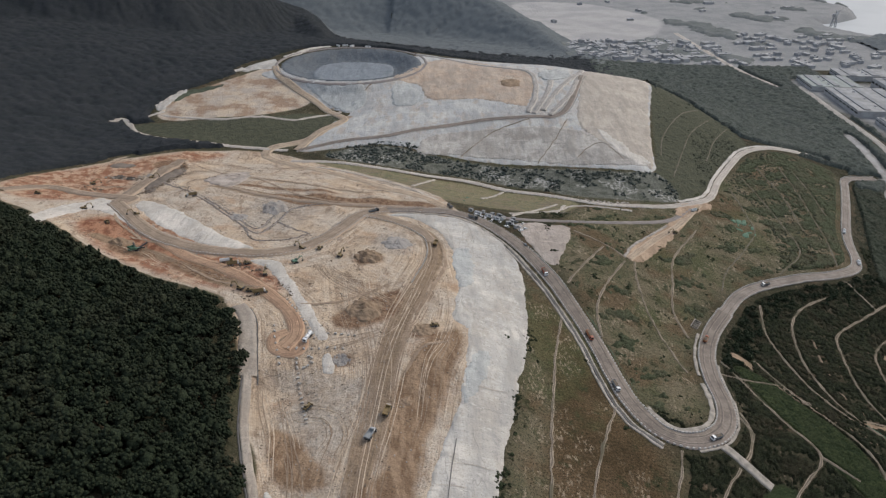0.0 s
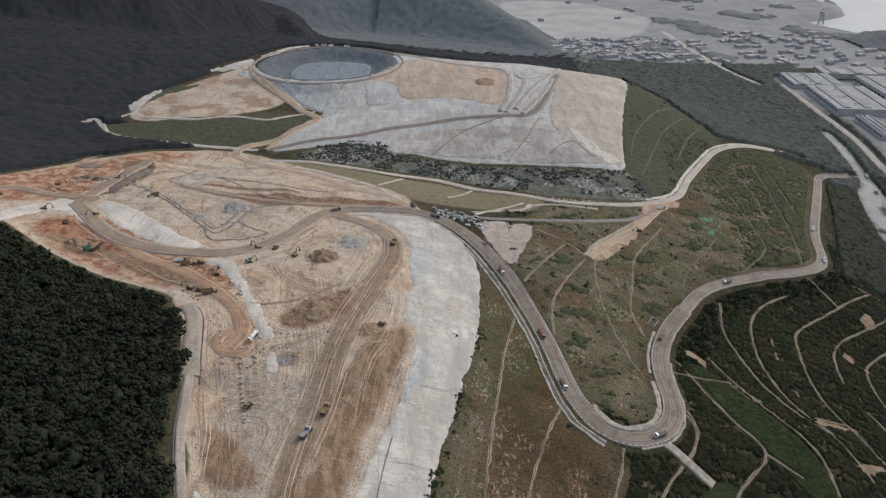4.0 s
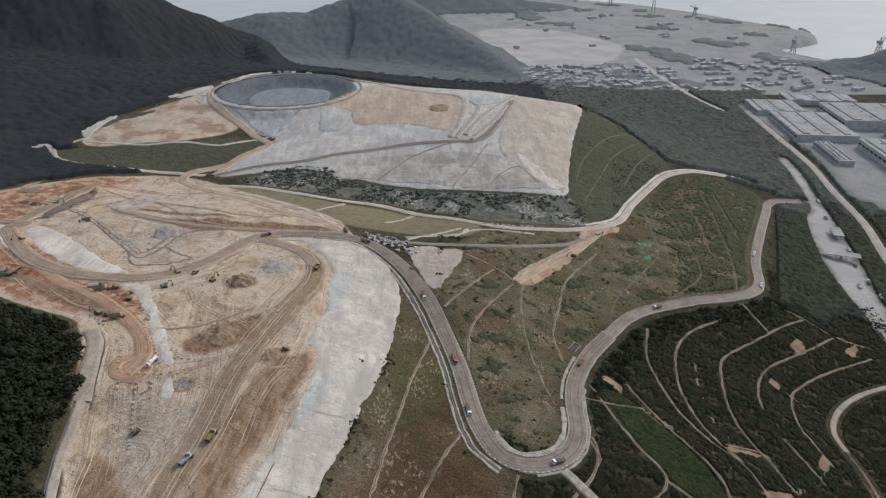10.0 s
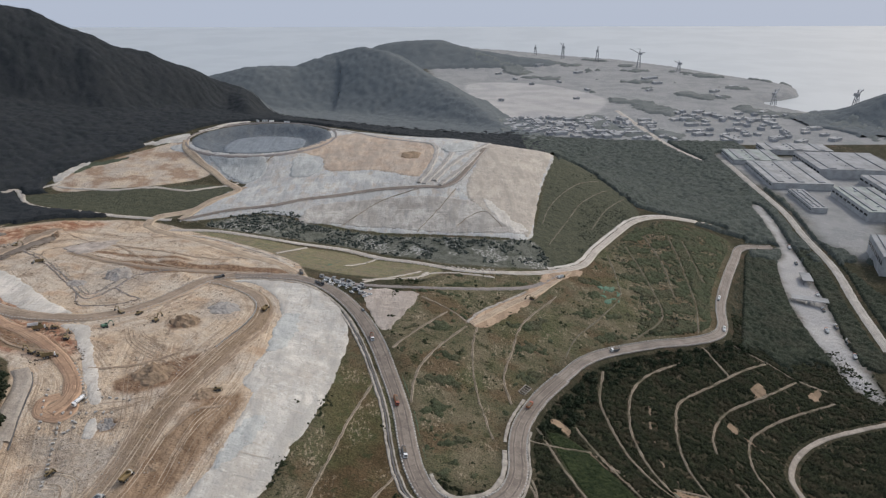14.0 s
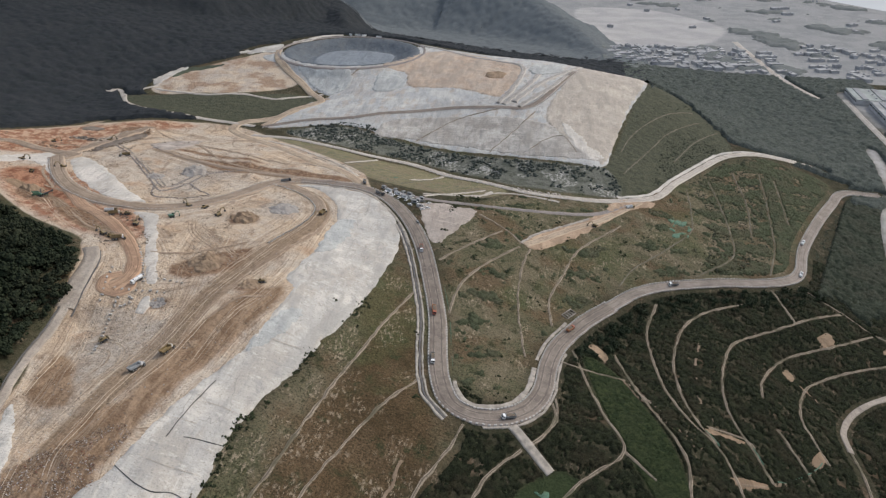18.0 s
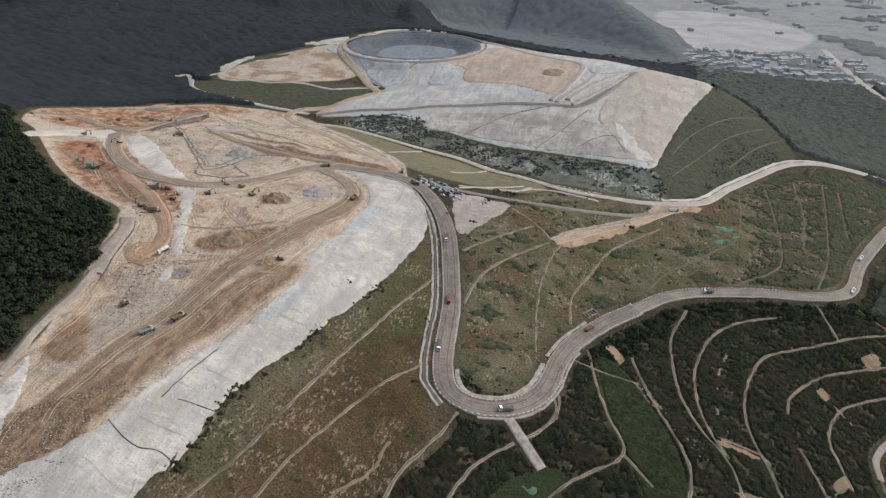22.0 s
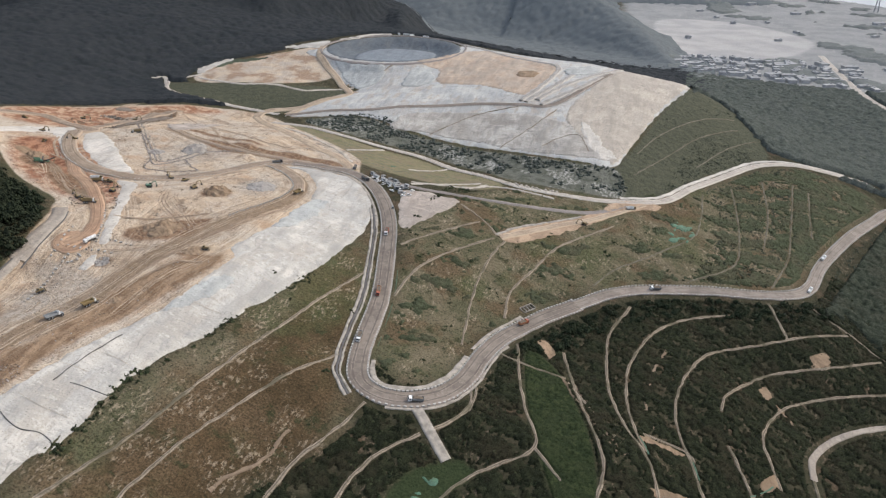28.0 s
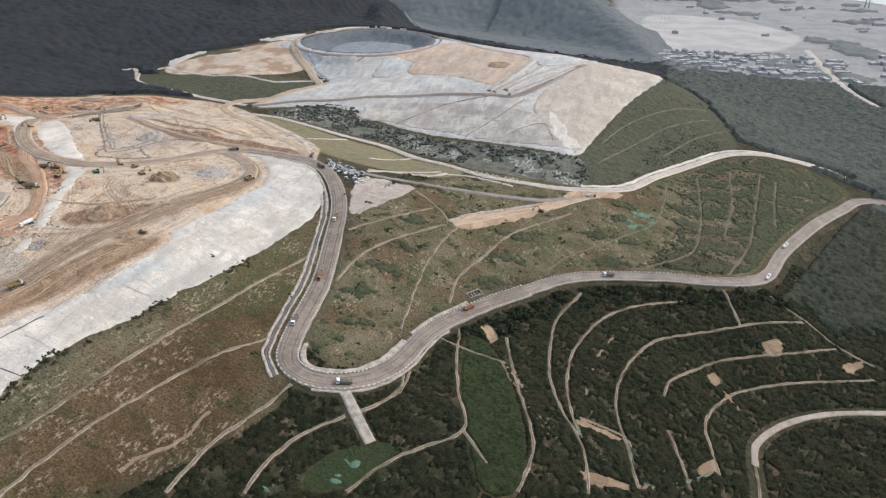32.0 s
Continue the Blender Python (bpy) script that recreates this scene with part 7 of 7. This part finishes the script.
place(site_cabin("white hut on the crest behind the basin", CAB_WHITE, 9.0), (-157, 1152, 20, 0.2), (-146, 1150, 60, 0.2), (-120, 1146, 10, 0.2), (-168, 1148, 120, 0.2))


def rock(seed, r):
    rng = random.Random(seed)
    bm = bmesh.new()
    bmesh.ops.create_icosphere(bm, subdivisions=1, radius=r)
    for v in bm.verts:
        v.co *= rng.uniform(0.75, 1.2)
        v.co.z *= 0.7
    return bm


def rows(line, step, jitter=0.3, seed=1):
    rng = random.Random(seed)
    c = curve(line, step)
    return [(x + rng.uniform(-jitter, jitter), y + rng.uniform(-jitter, jitter)) for x, y in c]


kinds = []
for k in range(4):
    me = bpy.data.meshes.new("marker_block")
    bm = rock(k + 1, 0.95) if k < 2 else box((0, 0, 0.25, 1.9, 1.0, 1.0), bevel=0.12)
    bm.to_mesh(me)
    bm.free()
    me.materials.append(STONE if k < 2 else BARRIER)
    kinds.append(me)
spots = rows([(-72, 285), (-80, 310), (-86, 335)], 3.4) + rows([(-101, 388), (-90, 372), (-78, 352)], 3.2) + rows([(-70, 356), (-54, 356)], 2.8) + rows([(-95, 330), (-100, 345), (-104, 360)], 4) + rows([(-92, 342), (-60, 344)], 4.0) + rows([(-84, 328), (-76, 332), (-80, 338)], 2.2, 1.2)
for k, (x, y) in enumerate(spots):
    ob = tagged(new("marker_block", kinds[(k * 7) % 4]), "pale stone block marking an edge on the platform", "block", "marker blocks on the platform")
    ob.matrix_world = on_land(x, y, 37 * k, 0.45)
for k, (x, y) in enumerate(rows([(135, 646), (150, 640), (170, 637), (185, 639)], 2.2, 2.0, 4)):
    ob = tagged(new("boulder", kinds[k % 2]), "pale boulder heaped beside the ridge road", "boulder", "boulders by the ridge road")
    ob.matrix_world = on_land(x, y, 51 * k, 0.5) @ Matrix.Scale(1.3 + 0.1 * (k % 5), 4)
for k, (x, y) in enumerate(rows([(-330, 640), (-318, 634), (-300, 640), (-285, 655), (-270, 690)], 3.0, 4.0, 6)):
    ob = tagged(new("rubble_block", kinds[k % 2]), "dark lump of broken rubble on the upper terrace", "rubble", "rubble on the terrace")
    ob.matrix_world = on_land(x, y, 51 * k, 0.4) @ Matrix.Scale(0.9 + 0.15 * (k % 5), 4)

# tipped waste: countless small scraps
rng = np.random.RandomState(12)
xy = np.c_[rng.uniform(-62, -8, 16000), rng.uniform(140, 236, 16000)]
xy = xy[within(xy, WASTE) & (waves(xy[:, 0], xy[:, 1], 16, 41, 3) > -0.2)]
scrap = [(np.array([(-0.5, -0.3, 0), (0.5, -0.3, 0.1), (0.4, 0.35, 0.05), (-0.4, 0.3, 0.25), (0.05, 0, 0.45)]), np.array([(0, 1, 4), (1, 2, 4), (2, 3, 4), (3, 0, 4)]))]
n = Nodes("waste_scraps", 0.8)
c = n.mix(n.ramp(n.island(), 0.5, 0.6), (0.12, 0.085, 0.06), (0.30, 0.22, 0.155))
c = n.mix(n.ramp(n.island(), 0.72, 0.73), c, (0.19, 0.075, 0.05))
c = n.mix(n.ramp(n.island(), 0.80, 0.81), c, (0.36, 0.33, 0.30))
WASTE_MIX = n.done(n.mix(n.ramp(n.island(), 0.95, 0.96), c, (0.52, 0.49, 0.46)))
planted("waste_scraps", xy, 0.22 + 0.6 * rng.rand(len(xy)) ** 2, WASTE_MIX, scrap, "mixed tipped waste with pale and dark scraps", "waste", -0.3)

# rubble on the bare soil
xy = np.c_[rng.uniform(-170, 20, 9000), rng.uniform(215, 600, 9000)]
keep = (within(xy, GREY_RUBBLE) & (rng.rand(len(xy)) < 0.3)) | (within(xy, GREY_HEAP) & (rng.rand(len(xy)) < 0.7)) | (within(xy, LOOP_RUBBLE) & (rng.rand(len(xy)) < 0.3)) | (within(xy, SOIL) & (rng.rand(len(xy)) < 0.1))
planted("soil_stones", xy[keep], rng.uniform(0.2, 0.6, keep.sum()), STONE, COARSE[:1], "broken grey stones on bare soil", "stone", 0.2)

# clods and broken stones heaped in rows along ditches, berms and benches
EARTH_CLOD = plain("dark_earth_clods", (0.20, 0.155, 0.115), 0.95, 0, 1.5, 0.45)
GREY_CLOD = plain("grey_rubble_lumps", (0.37, 0.335, 0.29), 0.95, 0, 1.5, 0.45)


def clod_rows(lines, spread, step, sizes, material, label, seed):
    rng = np.random.RandomState(seed)
    q = np.vstack([curve(l, step) for l in lines])
    q = q + rng.normal(0, spread, q.shape)
    q = q[waves(q[:, 0], q[:, 1], 12, seed, 3) > -0.35]
    planted("rubble_row", q, sizes[0] + (sizes[1] - sizes[0]) * rng.rand(len(q)) ** 2, material, BUSH, label, "rubble", 0.15)


clod_rows(LOOP_DRAINS, 0.7, 0.8, (0.4, 1.0), EARTH_CLOD, "dark earth clods thrown up beside the ditches", 51)
clod_rows([[(x + 2, y + 3) for x, y in l] for l in LOOP_DRAINS[:2]], 0.5, 0.9, (0.4, 0.9), GREY_CLOD, "pale rubble heaped along the ditches", 52)
clod_rows([[(-274, 580), (-265, 620), (-263, 662), (-276, 700)], [(-228, 637), (-216, 646), (-201, 650)], [(-327, 597), (-316, 599)], [(-324, 636), (-306, 638), (-288, 635)]], 2.2, 0.35, (0.5, 1.7), EARTH_CLOD, "dark rubble and earth lumps on the upper bench", 53)
clod_rows([offset(HAUL_ROAD, (-244, 505), (-71, 549), 8.4), offset(HAUL_ROAD, (-244, 505), (-71, 549), -8.4)], 0.8, 0.8, (0.3, 0.8), GREY_CLOD, "pale stones of the berm along the loop road", 54)
clod_rows([[(-161, 443), (-144, 438), (-125, 424)], [(-134, 394), (-126, 387)], [(-110, 412), (-100, 396)]], 2.5, 0.5, (0.5, 1.3), EARTH_CLOD, "dark lumps of earth beside the liner strip", 55)
rng = np.random.RandomState(56)
xy = np.c_[rng.uniform(-380, 30, 60000), rng.uniform(220, 740, 60000)]
xy = xy[waves(xy[:, 0], xy[:, 1], 22, 57, 4) + 0.6 * waves(xy[:, 0], xy[:, 1], 7, 58, 2) > 0.35]
xy = xy[within(xy, SOIL, 3) & ~within(xy, LINER, -2)]
xy = xy[clear_of(xy)]
planted("soil_clods", xy, 0.18 + 0.5 * rng.rand(len(xy)) ** 3, EARTH_CLOD, BUSH[:2], "loose clods scattered over the bare soil", "soil", 0.1)

# spoil heaps
def spoil_mound(x, y, r, tall, material, label, seed):
    n = 44
    g = np.linspace(-1, 1, n)
    u, v = np.meshgrid(g * r, g * r, indexing="ij")
    u, v = u.ravel(), v.ravel()
    d = np.hypot(u, v) / r
    z = tall * np.clip(1 - d * (1 + 0.55 * waves(u + 50 * seed, v, r * 0.8, seed, 3)), 0, 1) ** 0.8 * (1 + 0.5 * waves(u, v + 30 * seed, r * 0.5, seed + 1, 4)) + np.where(d < 0.85, 0.25 * waves(u, v, 2.2, seed + 5, 3), 0)
    base = surface(u + x, v + y)
    i = (np.arange(n - 1)[:, None] * n + np.arange(n - 1)[None]).ravel()
    me = mesh_from("spoil_mound", np.c_[u + x, v + y, base + np.where(d > 0.97, -0.8, z - 0.35)], np.c_[i, i + n, i + n + 1, i + 1], material)
    tagged(new("spoil_mound", me), label, "heap", "spoil heaps")


HEAP_BROWN, HEAP_GREY, HEAP_DARK = (make_liner(k, *c) for k, c in (("brown_spoil", ((0.27, 0.19, 0.125), (0.20, 0.14, 0.092), (0.33, 0.25, 0.17))), ("grey_spoil", ((0.36, 0.335, 0.30), (0.28, 0.262, 0.24), (0.22, 0.19, 0.16))), ("black_spoil", ((0.085, 0.075, 0.065), (0.06, 0.055, 0.05), (0.13, 0.11, 0.09)))))
for k, (x, y, r, tall, mat, label) in enumerate(((-55, 456, 11, 4.5, HEAP_BROWN, "brown spoil heap on the platform"), (-36, 488, 13, 3.0, HEAP_GREY, "grey rubble heap on the platform"), (-50, 383, 13, 3.5, HEAP_BROWN, "dark brown spoil heap with tracked sides"), (-12, 364, 8, 2.2, HEAP_BROWN, "low brown spoil heap near a bulldozer"),
                                                 (-145, 553, 13, 3.5, HEAP_GREY, "grey rubble heap inside the road loop"), (-304, 637, 5, 2.5, HEAP_DARK, "small black heap on the upper terrace"), (-317, 641, 6, 2.0, HEAP_DARK, "low black heap on the upper terrace"), (-290, 650, 5, 1.8, HEAP_GREY, "small grey heap on the upper terrace"),
                                                 (-240, 466, 9, 4.0, HEAP_BROWN, "brown heap on red earth"), (-60, 335, 6, 1.6, HEAP_GREY, "low ring of grey spoil on the platform"), (-20, 300, 5, 1.2, HEAP_BROWN, "small brown heap beside the earth track"), (-170, 530, 8, 2.0, HEAP_GREY, "low grey heap by the ditch"))):
    spoil_mound(x, y, r, tall, mat, label, k + 3)

# ---- the far lowland: halls, canopies, houses, cranes ----
def hall(x, y, turn, long, wide, tall, roof, label, ridge=2.0, bays=6):
    t = thing("factory_hall", label, "factory", "halls in the industrial yard")
    w = part("wall", box((0, 0, tall / 2 - 3, long, wide, tall + 6)), WALL_PALE, t)
    for s in (-1, 1):
        for k in range(bays):
            part("window", box((long * ((k + 0.5) / bays - 0.5), s * wide / 2, tall * 0.62, long / bays * 0.7, 0.3, tall * 0.22)), GLASS, w)
    step = wide / 3
    for k in range(3):
        part("roof", prism([(-long / 2 - 0.6, tall), (long / 2 + 0.6, tall), (long / 2 + 0.6, tall + 0.6), (-long / 2 - 0.6, tall + 0.6)], (k - 1.5) * step + 0.1, (k - 0.5) * step - 0.1, 0.1), roof, t)
        part("roof_light", box((0, (k - 1) * step, tall + 0.6 + ridge * 0.35, long * 0.92, step * 0.3, ridge * 0.7), bevel=0.2), ROOF_GREY, t)
    for k in range(3):
        part("roof_vent", box((long * (k - 1) * 0.3, step * 0.35, tall + 1.2, 4, 3, 2.0), bevel=0.2), WALL_GREY, t)
    t.matrix_basis = pose(x, y, float(surface(x, y)), 0, 0, turn)


for spec in ((738, 1338, 84, 86, 90, 9, ROOF_GREEN, "wide low hall with pale green roof"), (748, 1208, 84, 150, 100, 11, ROOF_PALE, "long pale roofed factory hall"),
             (880, 1262, 84, 130, 140, 17, ROOF_GREY, "large grey hall with ribbed roof"), (798, 1035, 84, 130, 64, 15, ROOF_GREEN, "big hall with pale green roof by the yard road"),
             (900, 1090, 84, 160, 100, 15, ROOF_GREY, "grey roofed hall behind the yard"), (712, 1060, 84, 100, 24, 8, ROOF_PALE, "narrow pale shed beside the yard road"),
             (712, 815, 70, 84, 60, 25, ROOF_GREY, "tall grey plant building with roof gear"), (668, 712, 70, 54, 44, 13, ROOF_PALE, "pale hall beside the grey road"),
             (850, 1400, 84, 60, 130, 10, ROOF_PALE, "pale distant hall in the yard"), (800, 900, 70, 90, 70, 14, ROOF_PALE, "pale roofed store in the yard")):
    hall(*spec, bays=9)


def gate_canopy(x, y, turn, long, wide, label):
    t = thing("gate_canopy", label, "canopy", "canopies at the gate")
    part("roof", box((0, 0, 6.5, long, wide, 0.7), bevel=0.15), ROOF_PALE, t)
    for i in (-0.4, -0.13, 0.13, 0.4):
        for s in (-0.35, 0.35):
            part("post", box((i * long, s * wide, 2.8, 0.6, 0.6, 7.2)), STEEL, t)
    part("booth", box((0, 0, 1.3, 3, 2, 3.4), bevel=0.1), WALL_PALE, t)
    t.matrix_basis = pose(x, y, float(surface(x, y)), 0, 0, turn)


gate_canopy(544, 706, -20, 38, 12, "wide white roofed gate canopy over the lanes")
gate_canopy(570, 768, 75, 26, 12, "white roofed weighbridge canopy")
place(tipper_truck(BLUE_PAINT, CAB_WHITE, "blue grey lorry waiting at the gate"), (545, 650, 75, 0.1), (540, 618, 78, 0.1), (552, 690, 75, 0.1), (583, 820, 80, 0.1))
place(tipper_truck(CAB_WHITE, RED_PAINT, "white lorry parked along the gate road", load=False), (532, 590, 70, 0.1), (566, 730, 75, 0.1), (597, 870, 78, 0.1), (530, 640, 75, 0.1))


def house(label, wall, roof, long, wide, tall):
    t = thing("house", label, "house", "buildings of the far town")
    w = part("wall", box((0, 0, tall / 2 - 2, long, wide, tall + 4)), wall, t)
    part("roof", box((0, 0, tall + 0.3, long + 0.8, wide + 0.8, 0.7), bevel=0.15), roof, t)
    # Window bands in wall grey, roofs near it: haze imitated by colour.
    for s in (-1, 1):
        part("window_band", box((0, s * wide / 2, tall * 0.6, long * 0.8, 0.25, tall * 0.2)), WALL_GREY, w)
    part("roof_tank", box((long * 0.25, 0, tall + 1.3, 3, 3, 2)), WALL_GREY, t)
    return t


rng = random.Random(21)
models = [house("pale low building in the far town", WALL_PALE, ROOF_TOWN, 17, 10, 5), house("grey low building in the far town", WALL_GREY, ROOF_GREY, 14, 11, 6),
          house("white roofed shed in the far town", WALL_PALE, ROOF_PALE, 30, 16, 6), house("grey roofed workshop in the far town", WALL_PALE, ROOF_TOWN, 22, 9, 5)]
spots = []
for k in range(330):
    if k < 220:
        x, y = rng.uniform(285, 640), rng.uniform(1500, 1730)
    elif k < 300:
        x, y = rng.uniform(700, 1010), rng.uniform(1470, 1850)
    else:
        x, y = rng.uniform(300, 1050), rng.uniform(1900, 2900)
    if all(abs(x - a) > 18 or abs(y - b) > 15 for a, b in spots) and x < 700 + (y - 1200) and y < 3300 - x and abs(x - 600) > 14:
        spots.append((x, y))
for k, (x, y) in enumerate(spots):
    m = pose(x, y, float(surface(x, y)), 0, 0, rng.choice((12, 22, 102, 35, 112)))
    if k < 4:
        models[k].matrix_basis = m
    else:
        copy_thing(models[rng.randrange(4)], m)


def quay_crane(x, y, turn, tall, label):
    t = thing("quay_crane", label, "crane", "cranes on the coast")
    legs = [(-6, -6), (6, -6), (6, 6), (-6, 6)]
    for a, b in legs:
        part("leg", bar((a, b, -3), (a * 0.45, b * 0.45, tall * 0.7), 1.6), HAZED_CRANE, t)
    for z in (0.2, 0.4, 0.6):
        part("brace", box((0, 0, tall * z, 12 * (1 - 0.6 * z), 12 * (1 - 0.6 * z), 1.2)), HAZED_CRANE, t)
    part("machine_house", box((-3, 0, tall * 0.74, 14, 9, 7), bevel=0.3), HAZED_CRANE, t)
    part("mast", bar((0, 0, tall * 0.7), (0, 0, tall), 2.4), HAZED_CRANE, t)
    j = part("jib", bar((2, 0, tall * 0.76), (tall * 0.55, 0, tall * 0.98), 2.0), HAZED_CRANE, t)
    part("stay", bar((0, 0, tall), (tall * 0.5, 0, tall * 0.96), 0.6), HAZED_CRANE, j)
    part("counter_jib", bar((-3, 0, tall * 0.78), (-tall * 0.28, 0, tall * 0.8), 2.4), HAZED_CRANE, t)
    t.matrix_basis = pose(x, y, max(1.0, float(surface(x, y))), 0, 0, turn)


for x, y, turn, tall in ((880, 2720, 160, 95), (760, 2900, 70, 80), (640, 3010, 100, 85), (1080, 2010, 40, 60), (1180, 1780, 30, 55), (1000, 2620, 150, 50), (540, 3120, 80, 60)):
    quay_crane(x, y, turn, tall * 0.72, "tall grey crane standing at the waterfront")

# ---- roadside barrier blocks ----
def block_line(points, away, step):
    c = curve(points, step)
    s = sideways(c)
    d = np.degrees(np.arctan2(*np.gradient(c, axis=0).T[::-1]))
    return [(x, y, a) for (x, y), a in zip(c + s * away, d)]


block = bpy.data.meshes.new("barrier_block")
bm = prism([(-0.85, 0), (0.85, 0), (0.8, 0.3), (0.75, 0.95), (-0.75, 0.95), (-0.8, 0.3)], -0.42, 0.42)
bm.to_mesh(block)
bm.free()
block.materials.append(BARRIER)
road = bpy.data.objects["haul_road"]
inner = block_line(HAUL_ROAD[:29], -5.9, 2.9) + block_line(HAUL_ROAD[28:], -4.8, 2.9)
outer = block_line(HAUL_ROAD[:29], 5.9, 2.9) + block_line(HAUL_ROAD[28:], 4.8, 2.9)
near = [b for b in inner + outer if b[1] < 500 and b[0] > 60 and b[0] < 262]
near = near[:300]
for x, y, a in near:
    ob = new("barrier_block", block)
    ob.parent = road
    ob.matrix_world = on_land(x, y, a, 0.3)
rest = [b for b in inner + outer if b not in near]
rest += block_line(CREST_TRACK[:6], 5.8, 3.4) + block_line(CELL_ROAD, 4.8, 4.0) + block_line(CELL_ROAD, -4.8, 4.0) + block_line(RIDGE_ROAD[1:8], 4.6, 5.0) + block_line(BASIN_ROAD[2:], 5, 4.0)
v0 = np.array([v.co[:] for v in block.vertices])
quads = [list(p.vertices) for p in block.polygons if len(p.vertices) == 4]
vs, fs = [], []
for k, (x, y, a) in enumerate(rest):
    m = np.array(on_land(x, y, a, 0.3))
    vs.append(v0 @ m[:3, :3].T + m[:3, 3])
    fs += [[q + k * len(v0) for q in f] for f in quads]
ob = new("barrier_row", mesh_from("barrier_row", np.vstack(vs), fs, BARRIER, False))
ob.parent = road
tagged(ob, "far rows of concrete barrier blocks", kind="stuff")
